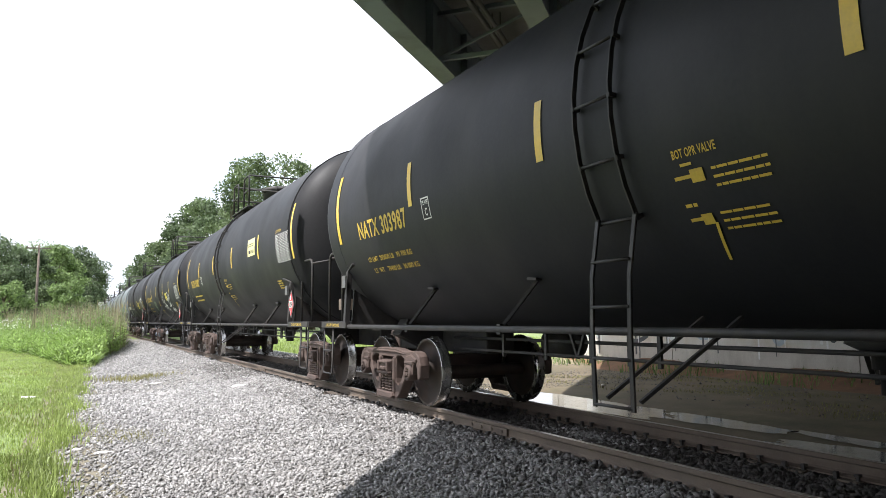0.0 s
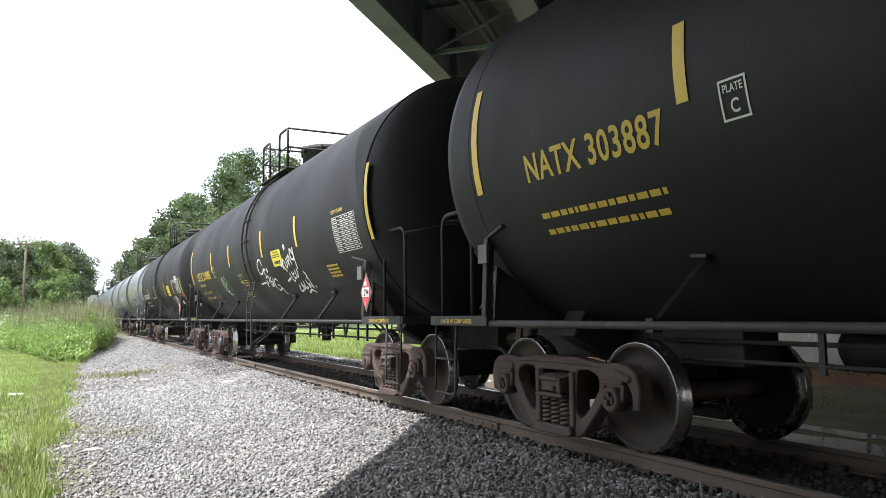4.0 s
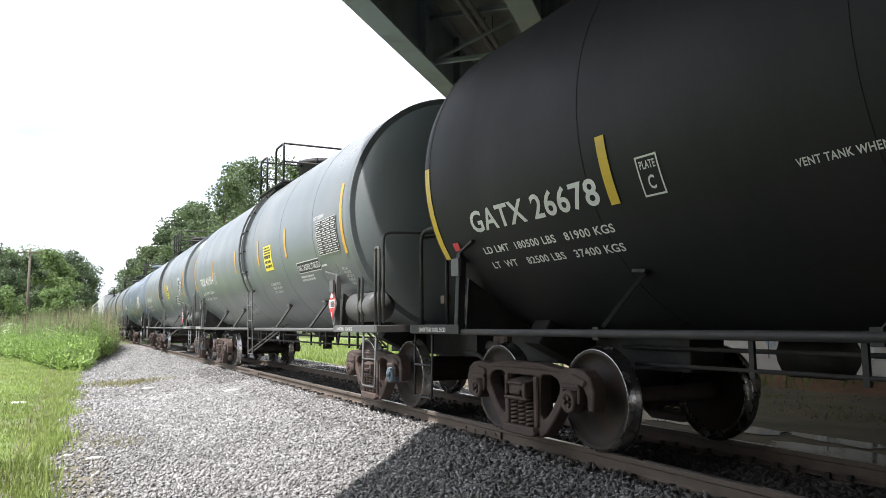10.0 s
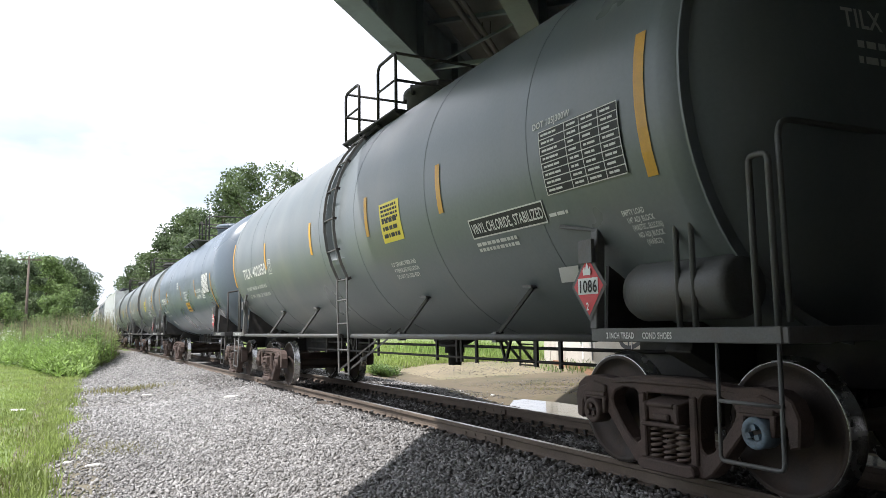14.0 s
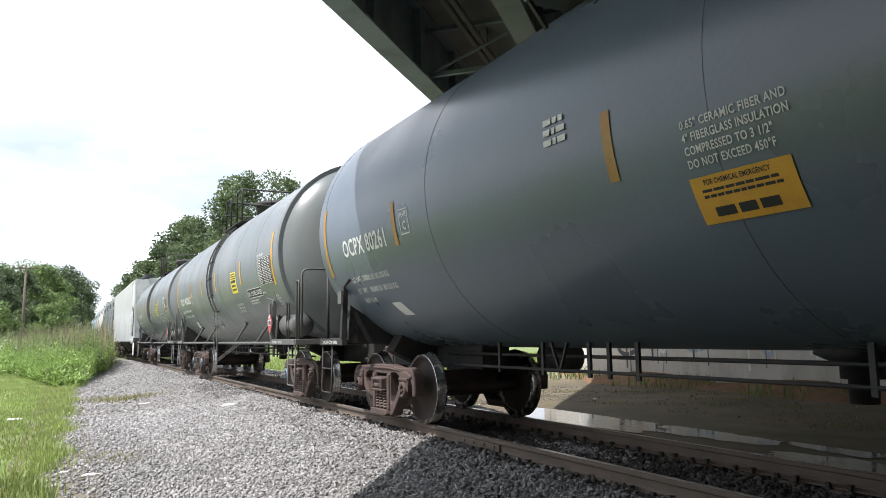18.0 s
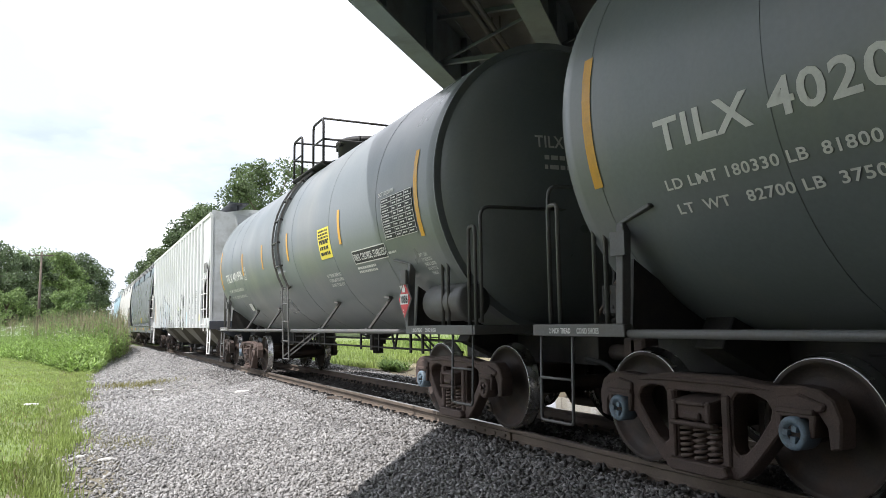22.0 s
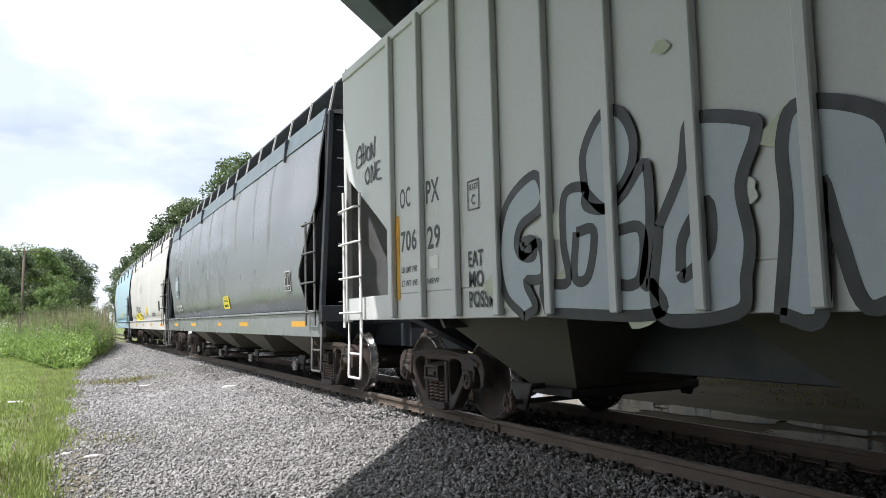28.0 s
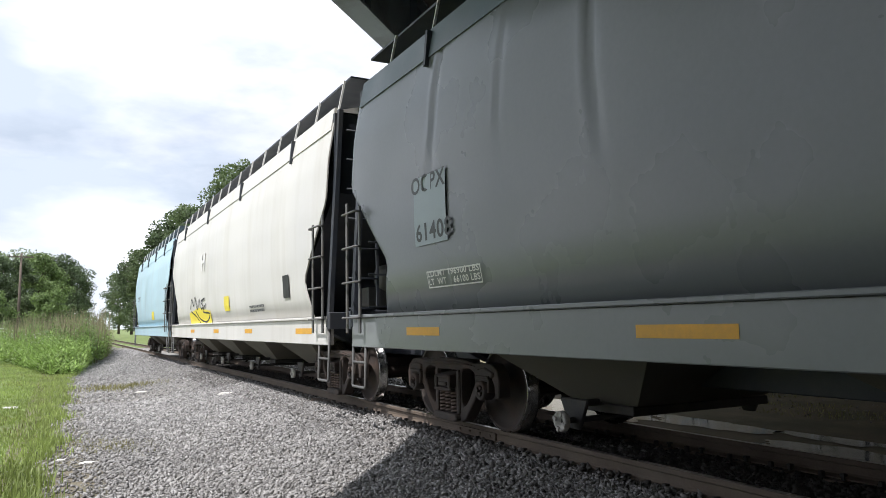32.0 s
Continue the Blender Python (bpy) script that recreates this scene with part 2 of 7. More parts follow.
    water=pbr("still_puddle_water", (0.05, 0.045, 0.035), 0.05, var=0.1, bump=0.0),
    conduit=pbr("dull_conduit_steel", (0.1, 0.09, 0.085), 0.7, var=0.25, scale=3, bump=0.15),
    steel_green=pbr("grey_green_bridge_paint", (0.255, 0.295, 0.33), 0.6, var=0.12, scale=1.5, bump=0.08, stain=(0.09, 0.085, 0.07), stain_amount=0.5, stain_scale=1.2),
    deck=pbr("stained_concrete_deck", (0.255, 0.26, 0.26), 0.9, var=0.25, scale=1.0, bump=0.3, stain=(0.16, 0.145, 0.12), stain_amount=0.6),
    pale_wall=pbr("painted_over_concrete", (0.66, 0.64, 0.58), 0.85, var=0.15, scale=1.2, fine=30, bump=0.2, stain=(0.45, 0.36, 0.22), stain_amount=0.8, stain_scale=0.6, streak=(1, 1, 0.5)),
    concrete=pbr("weathered_concrete", (0.56, 0.53, 0.47), 0.9, var=0.2, scale=0.9, fine=30, bump=0.25, stain=(0.16, 0.13, 0.09), stain_amount=0.65, stain_scale=0.7, streak=(1, 1, 0.35)),
    bark=pbr("grey_brown_bark", (0.11, 0.085, 0.065), 0.9, var=0.35, scale=4, fine=30, bump=0.6),
    end_grey=pbr("grimy_grey_end_sheet", (0.5, 0.515, 0.52), 0.6, var=0.2, scale=2, bump=0.1, stain=(0.16, 0.14, 0.11), stain_amount=0.6, stain_scale=1.5),
    brick_red=pbr("rust_brown_dirt", (0.2, 0.11, 0.06), 0.95, var=0.4, scale=3, bump=0.4),
    pole=pbr("weathered_pole_timber", (0.13, 0.105, 0.085), 0.9, var=0.3, scale=3, bump=0.4),
    # tree leaf colours are paled to carry distance haze
    leaf=leafy("oak_leaves", (0.125, 0.17, 0.075)),
    leaf_b=leafy("dark_leaves", (0.1, 0.14, 0.068)),
    leaf_c=leafy("bright_leaves", (0.17, 0.245, 0.085)),
    weed=leafy("tall_weeds", (0.215, 0.315, 0.08)),
    weed_dark=leafy("dark_weeds", (0.15, 0.23, 0.07)),
    weed_dry=leafy("brown_seed_heads", (0.24, 0.21, 0.13)),
    weed_dry2=leafy("yellow_dry_grass", (0.22, 0.21, 0.08)),
    grass=leafy("mown_grass", (0.27, 0.345, 0.095), var=0.3),
    flower=pbr("white_flowers", (0.75, 0.75, 0.7), 0.6, var=0.1, bump=0),
    litter=pbr("white_litter", (0.7, 0.68, 0.64), 0.7, var=0.15, bump=0.1),
    gate_grey=pbr("scuffed_pale_steel", (0.42, 0.41, 0.38), 0.6, var=0.3, scale=9, bump=0.2, stain=(0.15, 0.12, 0.09), stain_amount=0.6, stain_scale=8),
    rubber=pbr("black_rubber", (0.02, 0.02, 0.02), 0.7, var=0.2, bump=0.2),
)
for k in ("black", "black_b"):
    M[k].node_tree.nodes["Principled BSDF"].inputs["Specular IOR Level"].default_value = 0.22      # dull, dusty paint
for k in ("grey", "grey_b", "blue", "hop_grey"):
    M[k].node_tree.nodes["Principled BSDF"].inputs["Specular IOR Level"].default_value = 0.55      # glossy enamel under dust
M["water"].node_tree.nodes["Principled BSDF"].inputs["Specular IOR Level"].default_value = 0.6


# ---- mesh tools ----
def add(bm, verts, faces, smooth=False):
    vs = [bm.verts.new(v) for v in verts]
    for f in faces:
        try:
            bm.faces.new([vs[i] for i in f]).smooth = smooth
        except ValueError:
            pass
    return vs


def box(bm, x0, x1, y0, y1, z0, z1, m=None):
    v = [(x, y, z) for x in (x0, x1) for y in (y0, y1) for z in (z0, z1)]
    if m is not None:
        v = [m @ Vector(p) for p in v]
    add(bm, v, ((0, 1, 3, 2), (4, 6, 7, 5), (0, 4, 5, 1), (2, 3, 7, 6), (0, 2, 6, 4), (1, 5, 7, 3)))


def beam(bm, p, q, w, h, up=(0, 0, 1)):
    """A bar of w by h from p to q; h runs along up."""
    p, q, up = Vector(p), Vector(q), Vector(up)
    d = (q - p).normalized()
    s = d.cross(up)
    if s.length < 1e-4:
        s = d.cross(Vector((1, 0, 0)))
    s.normalize()
    u = s.cross(d)
    v = [e + s * (i * w / 2) + u * (j * h / 2) for e in (p, q) for i, j in ((-1, -1), (1, -1), (1, 1), (-1, 1))]
    add(bm, v, ((3, 2, 1, 0), (4, 5, 6, 7), (0, 1, 5, 4), (1, 2, 6, 5), (2, 3, 7, 6), (3, 0, 4, 7)))


def pipe(bm, pts, r, seg=8, caps=True):
    pts = [Vector(p) for p in pts]
    rings, ref = [], None
    for i, p in enumerate(pts):
        d = (pts[min(i + 1, len(pts) - 1)] - pts[max(i - 1, 0)]).normalized()
        if ref is None:
            ref = d.cross(Vector((0.31, 0.2, 1))).normalized()
        ref = (ref - d * ref.dot(d)).normalized()
        o = d.cross(ref)
        rr = r[i] if isinstance(r, (list, tuple)) else r
        rings.append([bm.verts.new(p + (ref * math.cos(2 * math.pi * k / seg) + o * math.sin(2 * math.pi * k / seg)) * rr) for k in range(seg)])
    for a, b in zip(rings, rings[1:]):
        for k in range(seg):
            bm.faces.new((a[k], a[(k + 1) % seg], b[(k + 1) % seg], b[k])).smooth = True
    if caps:
        bm.faces.new(rings[0][::-1])
        bm.faces.new(rings[-1])


def rounded(pts, r, n=4):
    """The polyline pts with its inner corners rounded by r."""
    pts = [Vector(p) for p in pts]
    out = [pts[0]]
    for a, b, c in zip(pts, pts[1:], pts[2:]):
        p, q = b + (a - b).normalized() * r, b + (c - b).normalized() * r
        for i in range(n + 1):
            t = i / n
            out.append(p * (1 - t) ** 2 + b * (2 * t * (1 - t)) + q * t * t)
    return out + [pts[-1]]


def lathe(bm, prof, seg, axis="y", c=(0, 0, 0), smooth=True, caps=True):
    """Turns (radius, height) pairs about an axis through c."""
    rings = []
    for r, h in prof:
        ring = []
        for k in range(seg):
            t = 2 * math.pi * k / seg
            u, v = r * math.cos(t), r * math.sin(t)
            p = {"y": (u, h, v), "x": (h, u, v), "z": (u, v, h)}[axis]
            ring.append(bm.verts.new((p[0] + c[0], p[1] + c[1], p[2] + c[2])))
        rings.append(ring)
    for a, b in zip(rings, rings[1:]):
        for k in range(seg):
            bm.faces.new((a[k], a[(k + 1) % seg], b[(k + 1) % seg], b[k])).smooth = smooth
    for ring, (r, h) in ((rings[0], prof[0]), (rings[-1], prof[-1])):
        if caps and r > 1e-4:
            bm.faces.new(ring)
    bmesh.ops.remove_doubles(bm, verts=[v for ring in rings for v in ring], dist=1e-5)


def prism(bm, poly, axis, lo, hi):
    """A flat polygon (list of pairs) pushed out along an axis from lo to hi."""
    def at(p, h):
        return {"x": (h, p[0], p[1]), "y": (p[0], h, p[1]), "z": (p[0], p[1], h)}[axis]
    n = len(poly)
    add(bm, [at(p, lo) for p in poly] + [at(p, hi) for p in poly],
        [tuple(range(n))[::-1], tuple(range(n, 2 * n))] + [(i, (i + 1) % n, n + (i + 1) % n, n + i) for i in range(n)])


def finish(bm, name, mat, bevel=0.0):
    bmesh.ops.recalc_face_normals(bm, faces=bm.faces)
    if bevel:
        es = [e for e in bm.edges if len(e.link_faces) == 2 and e.calc_face_angle(0) > 0.6]
        bmesh.ops.bevel(bm, geom=es, offset=bevel, segments=1, affect="EDGES", clamp_overlap=True)
    me = bpy.data.meshes.new(name)
    bm.to_mesh(me)
    bm.free()
    me.materials.append(mat)
    return me


def part(name, bm, mat, parent, label="", m=None, bevel=0.0):
    """Links a bmesh (or a mesh that is shared) as one object under a thing or a part."""
    me = bm if isinstance(bm, bpy.types.Mesh) else finish(bm, name, mat, bevel)
    ob = new(name, me)
    ob.parent = parent
    if m is not None:
        ob.matrix_basis = m
    if label:
        ob["label"] = label
    return ob


def thing(name, bm, mat, label, category, group="", kind="", m=None, bevel=0.0):
    me = None if bm is None else (bm if isinstance(bm, bpy.types.Mesh) else finish(bm, name, mat, bevel))
    ob = new(name, me)
    if m is not None:
        ob.matrix_basis = m
    return tagged(ob, label, category, group, kind)


def cloud(name, verts, faces, mat, smooth=False):
    me = bpy.data.meshes.new(name)
    verts, faces = np.asarray(verts, np.float32), np.asarray(faces, np.int32)
    me.vertices.add(len(verts))
    me.vertices.foreach_set("co", verts.ravel())
    me.loops.add(faces.size)
    me.loops.foreach_set("vertex_index", faces.ravel())
    me.polygons.add(len(faces))
    k = faces.shape[1]
    me.polygons.foreach_set("loop_start", np.arange(0, faces.size, k, dtype=np.int32))
    me.polygons.foreach_set("loop_total", np.full(len(faces), k, np.int32))
    me.update(calc_edges=True)
    if smooth:
        me.shade_smooth()
    me.materials.append(mat)
    return me


rng = np.random.default_rng(7)

# ---- the place ----
XC = 5.197                      # centre line of the track
RAIL = 0.7535
SKEW = radians(45.5)            # the bridge crosses the track at this angle
U = Vector((math.sin(SKEW), math.cos(SKEW), 0))
N = Vector((math.cos(SKEW), -math.sin(SKEW), 0))


def ground_z(x, y):
    """Height of the gravel apron beside the near rail, of the lawn and of the far yard."""
    if x < XC:
        z = np.interp(x, (-60, -8, -0.4, 1.5, 3.4, 3.9, 4.36, 4.46, 5.0), (0.3, -0.3, -0.44, -0.47, -0.25, -0.165, -0.15, -0.2, -0.19))
    else:
        z = np.interp(x, (XC, 5.9, 6.05, 6.7, 7.6, 8.6, 9.0, 10.3, 11.2, 16.5, 40, 90), (-0.19, -0.2, -0.17, -0.22, -0.5, -0.62, -0.65, -0.65, -0.6, -0.57, 0.2, 1.5))
        z += np.interp(y, (14.5, 17, 30), (0, 0.2, 0.3)) * np.interp(x, (6.7, 7.8, 9.0, 10.5), (0, 1, 1, 0))
        z += np.interp(y, (21, 26, 60), (0, 0.35, 0.6)) * np.interp(x, (9, 13), (0, 1))
    return float(z)


def build_ground():
    bm = bmesh.new()
    xs = [-2500, -600, -150, -60, -30, -15, -8, -4, -2, -0.6, -0.4, 0.5, 1.5, 2.5, 3.4, 3.9, 4.36, 4.46, 5.0, 5.9, 6.05, 6.7, 7.6, 8.6, 9, 10.3, 11.2, 13, 16.5, 20, 28, 40, 90, 300, 2500]
    ys = [-2500, -300, -60, -25, -10, -4] + list(np.arange(0, 40, 2.0)) + [44, 50, 60, 75, 95, 130, 200, 400, 900, 2800]
    grid = [[bm.verts.new((x, y, ground_z(max(-60, min(x, 90)), y))) for y in ys] for x in xs]
    for i in range(len(xs) - 1):
        for j in range(len(ys) - 1):
            f = bm.faces.new((grid[i][j], grid[i + 1][j], grid[i + 1][j + 1], grid[i][j + 1]))
            x = (xs[i] + xs[i + 1]) / 2
            y = (ys[j] + ys[j + 1]) / 2
            f.smooth = True
            f.material_index = (5 if y < 2 and x > -15 else 0) if x < -0.6 else 5 if x < 0.5 and y < 40 else 1 if x < 3.9 else 4 if x < 7.6 and y < 15 else (1 if x < 9 and y < 60 else 0 if y > 27 or x > 22 else 3 if y > 21 and x > 11 else 2)
    g = thing("ground", bm, M["lawn"], "gravel apron, mown grass and dirt yard beside the track", "ground", kind="structure")
    g.data.materials.append(M["gravel"])
    g.data.materials.append(M["dirt"])
    g.data.materials.append(M["sand"])
    g.data.materials.append(M["dark_bed"])
    g.data.materials.append(M["soil"])
    return g


ground = build_ground()
Y0, Y1 = -14.0, 240.0


def build_rail(x):
    prof = [(-0.075, -0.17), (0.075, -0.17), (0.075, -0.158), (0.02, -0.14), (0.009, -0.12), (0.009, -0.055), (0.035, -0.042), (0.036, -0.008), (0.028, 0.0),
            (-0.028, 0.0), (-0.036, -0.008), (-0.035, -0.042), (-0.009, -0.055), (-0.009, -0.12), (-0.02, -0.14), (-0.075, -0.158)]
    bm = bmesh.new()
    ys = [Y0, 0, 20, 60, Y1]
    rings = [[bm.verts.new((x + px, y, pz)) for px, pz in prof] for y in ys]
    n = len(prof)
    for a, b in zip(rings, rings[1:]):
        for k in range(n):
            f = bm.faces.new((a[k], a[(k + 1) % n], b[(k + 1) % n], b[k]))
            f.material_index = 1 if k in (8,) else 0
    me = finish(bm, "rail", M["railweb"])
    me.materials.append(M["railhead"])
    return thing("rail", me, None, "rusted steel rail with a worn bright head", "rail", "rails of the track", kind="structure")


rails = [build_rail(XC - RAIL), build_rail(XC + RAIL)]


def build_bridge():
    """A steel girder road bridge that crosses over the track askew; all in bridge space (n across it, u along it)."""
    root = thing("road_bridge", None, None, "grey-green steel girder road bridge over the track", "bridge")
    rot = Matrix(((N.x, U.x, 0, 0), (N.y, U.y, 0, 0), (0, 0, 1, 0), (0, 0, 0, 1)))
    root.matrix_basis = rot
    zb, lo, hi = 6.5, -26.0, 34.0
    # girders and deck behind the camera are unseen, added to keep skylight out
    gs = [-4.88 + 2.53 * i for i in range(10)]
    for n in gs:
        bm = bmesh.new()
        box(bm, n - 0.22, n + 0.22, lo, hi, zb, zb + 0.05)
        box(bm, n - 0.012, n + 0.012, lo, hi, zb + 0.05, zb + 1.4)
        box(bm, n - 0.2, n + 0.2, lo, hi, zb + 1.4, zb + 1.45)
        for y in np.arange(lo + 1, hi, 2.4):
            box(bm, n + 0.014, n + 0.17, y, y + 0.02, zb + 0.05, zb + 1.4)
        part("girder", bm, M["steel_green"], root)
    bm = bmesh.new()
    box(bm, gs[0] - 0.35, gs[-1] + 0.6, lo, hi, zb + 1.453, zb + 1.7)
    part("deck", bm, M["deck"], root, "stained concrete deck slab")
    for n in (gs[0] - 0.2, gs[-1] + 0.4):
        bm = bmesh.new()
        box(bm, n - 0.12, n + 0.12, lo, hi, zb + 1.704, zb + 2.5)
        part("parapet", bm, M["deck"], root)
    for i in range(len(gs) - 1):
        for y in (2.6, 8.2, 14.15, 19.7):
            bm = bmesh.new()
            a, b = gs[i] + 0.02, gs[i + 1] - 0.02
            beam(bm, (a, y, zb + 0.22), (b, y, zb + 0.22), 0.09, 0.09)
            beam(bm, (a, y, zb + 1.22), (b, y, zb + 1.22), 0.09, 0.09)
            beam(bm, (a, y + 0.03, zb + 0.24), (b, y + 0.03, zb + 1.2), 0.05, 0.05)
            part("cross_frame", bm, M["steel_green"], root)
    for n, r in ((-3.88, 0.07), (-3.7, 0.055)):
        bm = bmesh.new()
        pipe(bm, [(n, lo + 0.5, zb + 0.95), (n, hi - 0.5, zb + 0.95)], r, 10)
        for y in np.arange(lo + 2, hi - 1, 3.0):
            beam(bm, (n, y, zb + 0.95), (n, y, zb + 1.45), 0.02, 0.02)
        part("conduit", bm, M["conduit"], root, "dull grey-brown utility conduit")
    return root


build_bridge()


def build_side_walls():
    # the second wall is unseen, added to block skylight from the left
    for name, x0, x1, y0, y1 in (("retaining_wall", 17.5, 18.6, -46.0, 24.8), ("abutment", -8.1, -7.1, -50.0, 3.6)):
        bm = bmesh.new()
        for k, y in enumerate(np.arange(y0, y1 - 0.1, 3.2)):
            box(bm, x0 + (k % 2) * 0.015, x1, y, min(y + 3.185, y1), -1.0, 6.5)
        thing(name, bm, M["concrete"], "weathered concrete wall with stains: graffitied retaining wall and unseen shade wall", "wall", kind="structure")


build_side_walls()


def weed_front(x):
    """How far off the weeds begin: near the gravel they come further forward."""
    return 30 + 4.6 * np.clip(0.4 - x, 0, 6) + 1.0 * np.sin(x * 2.3) + 0.5 * np.sin(x * 5.1)


def rise(x, y):
    """Weeds are low at their front edge and taller further back."""
    return np.interp(y - weed_front(x), (0, 3, 10, 22), (0.4, 0.75, 1.1, 1.3))


def blades(name, n, area, height, width, mat, bend=0.35, seed=1, label="", category="grass", lean=0.0, group=""):
    """Upright tapered blades of grass over an area: area(k, rng) gives x and y arrays."""
    g = np.random.default_rng(seed)
    x, y = area(n, g)
    n = len(x)
    z = np.array([ground_z(a, b) for a, b in zip(x, y)])
    h = height[0] + (height[1] - height[0]) * g.random(n)
    if category == "weeds" and height[1] > 1:
        h = h * rise(x, y)
    t = g.random(n) * 2 * np.pi
    w = width * (0.6 + 0.8 * g.random(n))
    dx, dy = np.cos(t), np.sin(t)
    bx, by = -dy * bend * h * g.random(n) + lean * h, dx * bend * h * g.random(n)
    v = np.empty((n, 5, 3))
    v[:, 0] = np.stack([x - dx * w / 2, y - dy * w / 2, z - 0.02], 1)
    v[:, 1] = np.stack([x + dx * w / 2, y + dy * w / 2, z - 0.02], 1)
    v[:, 2] = np.stack([x + bx * 0.3 + dx * w * 0.4, y + by * 0.3 + dy * w * 0.4, z + h * 0.6], 1)
    v[:, 3] = np.stack([x + bx * 0.3 - dx * w * 0.4, y + by * 0.3 - dy * w * 0.4, z + h * 0.6], 1)
    v[:, 4] = np.stack([x + bx, y + by, z + h], 1)
    k = np.arange(n)[:, None] * 5
    f = np.concatenate([k + [0, 1, 2], k + [0, 2, 3], k + [3, 2, 4]])
    me = cloud(name, v.reshape(-1, 3), f, mat)
    return thing(name, me, None, label, category, group, kind="stuff")


def tree(name, base, height, spread, mat, seed, leaves=7000, leaf=0.3, label="", low=0.15, clumps=46, trunk=0.22):
    g = np.random.default_rng(seed)
    x, y, z = base
    root = thing(name, None, None, label, "tree", m=pose(x, y, z))
    bm = bmesh.new()
    top = height * 0.75
    ctrl = [Vector((g.normal(0, 0.03) * height * k / 5, g.normal(0, 0.03) * height * k / 5, top * k / 5 - 0.1)) for k in range(6)]
    pipe(bm, ctrl, [trunk * (1.15 - 0.2 * k) for k in range(6)], 8)
    cs = []
    for k in range(clumps):
        t = g.random() * 2 * math.pi
        hh = low + (1 - low) * g.random() ** 0.8
        rad = spread * math.sqrt(max(0.06, 1 - ((hh - 0.55) / 0.5) ** 2)) * (0.45 + 0.6 * g.random())
        c = Vector((math.cos(t) * rad, math.sin(t) * rad, hh * height * (0.93 + 0.12 * g.random())))
        cs.append(c)
        if k % 4 == 0:
            s = ctrl[min(5, max(1, int(hh * 5)))]
            pipe(bm, [s, (s + c) / 2 + Vector((0, 0, 0.2)), c], [trunk * 0.35, trunk * 0.22, 0.03], 5)
    part("trunk", bm, M["bark"], root)
    per = leaves // clumps
    cc = np.repeat(np.array([tuple(c) for c in cs]), per, 0)
    cr = np.repeat(spread * (0.2 + 0.22 * g.random(clumps)), per)
    d = g.normal(size=(len(cc), 3))
    d /= np.linalg.norm(d, axis=1)[:, None]
    p = cc + d * (cr * g.random(len(cc)) ** 0.45)[:, None] * [1, 1, 0.75]
    a = g.normal(size=(len(cc), 3))
    a /= np.linalg.norm(a, axis=1)[:, None]
    b = np.cross(a, g.normal(size=(len(cc), 3)))
    b /= np.linalg.norm(b, axis=1)[:, None]
    s = (leaf * (0.5 + g.random(len(cc))))[:, None]
    v = np.stack([p - a * s * 0.5, p + b * s * 0.3 + a * s * 0.05, p + a * s * 0.6, p - b * s * 0.3 - a * s * 0.05], 1)
    k = np.arange(len(cc))[:, None] * 4
    part("crown", cloud("crown", v.reshape(-1, 3), k + [0, 1, 2, 3], mat), None, root)
    return root


def pole_at(x, y):
    z = ground_z(x, y)
    root = thing("utility_pole", None, None, "weathered wooden utility pole with a crossarm", "utility pole", m=pose(x, y, z))
    bm = bmesh.new()
    pipe(bm, [(0, 0, -0.2), (0, 0, 4.5), (0.05, 0, 10.2)], [0.17, 0.15, 0.11], 10)
    part("shaft", bm, M["pole"], root)
    bm = bmesh.new()
    box(bm, -1.25, 1.3, -0.16, -0.05, 9.72, 9.86)
    part("crossarm", bm, M["pole"], root)
    for dx in (-1.1, -0.5, 0.5, 1.1):
        bm = bmesh.new()
        lathe(bm, [(0.0, 9.85), (0.04, 9.86), (0.05, 9.92), (0.03, 9.95), (0.045, 9.99), (0.0, 10.02)], 8, "z", (dx, -0.1, 0))
        part("insulator", bm, M["rubber"], root)


pole_at(-4.1, 92)


def plant_trees():
    g = np.random.default_rng(3)
    far = [(-9.5, 104, 11.5), (-6.2, 112, 11.0), (-2.8, 118, 11.6), (-13, 120, 13), (-0.4, 128, 12.5), (-6, 135, 14), (-17, 112, 12.5), (1.0, 150, 12.5), (-3.2, 158, 14.5), (1.9, 185, 12)]
    for i, (x, y, h) in enumerate(far):
        tree("tree", (x, y, 0.0), h, h * 0.33, (M["leaf"], M["leaf_b"], M["leaf_c"])[i % 3 if i % 4 else 1], 20 + i, 15000, 0.3, "leafy green tree at the edge of a wood", low=0.02, clumps=60)
    for i, (x, y, h) in enumerate(((-1.2, 88, 5.2), (-3.6, 96, 5), (-7, 90, 6.0), (0.2, 104, 4.6))):
        tree("bush", (x, y, 0.0), h, h * 0.42, M["leaf_c"] if i % 2 == 0 else M["leaf"], 40 + i, 7000, 0.24, "bushy green sapling among tall weeds", low=0.0, clumps=34)
    near = [(15.5, 66, 15.5), (14.5, 78, 15.0), (14.8, 92, 16.0), (15.2, 108, 16.5), (15.0, 126, 16.0), (14.0, 150, 15.5), (14.4, 180, 15), (14.0, 215, 15), (22, 74, 15), (23, 100, 17), (19, 60, 13)]
    for i, (x, y, h) in enumerate(near):
        tree("tree", (x, y, 0.2), h, h * 0.3, (M["leaf"], M["leaf_b"])[i % 2], 60 + i, 15000 if y < 130 else 8000, 0.29 if y < 100 else 0.4, "tall leafy tree beyond the track", low=0.1, clumps=56, trunk=0.3)


plant_trees()


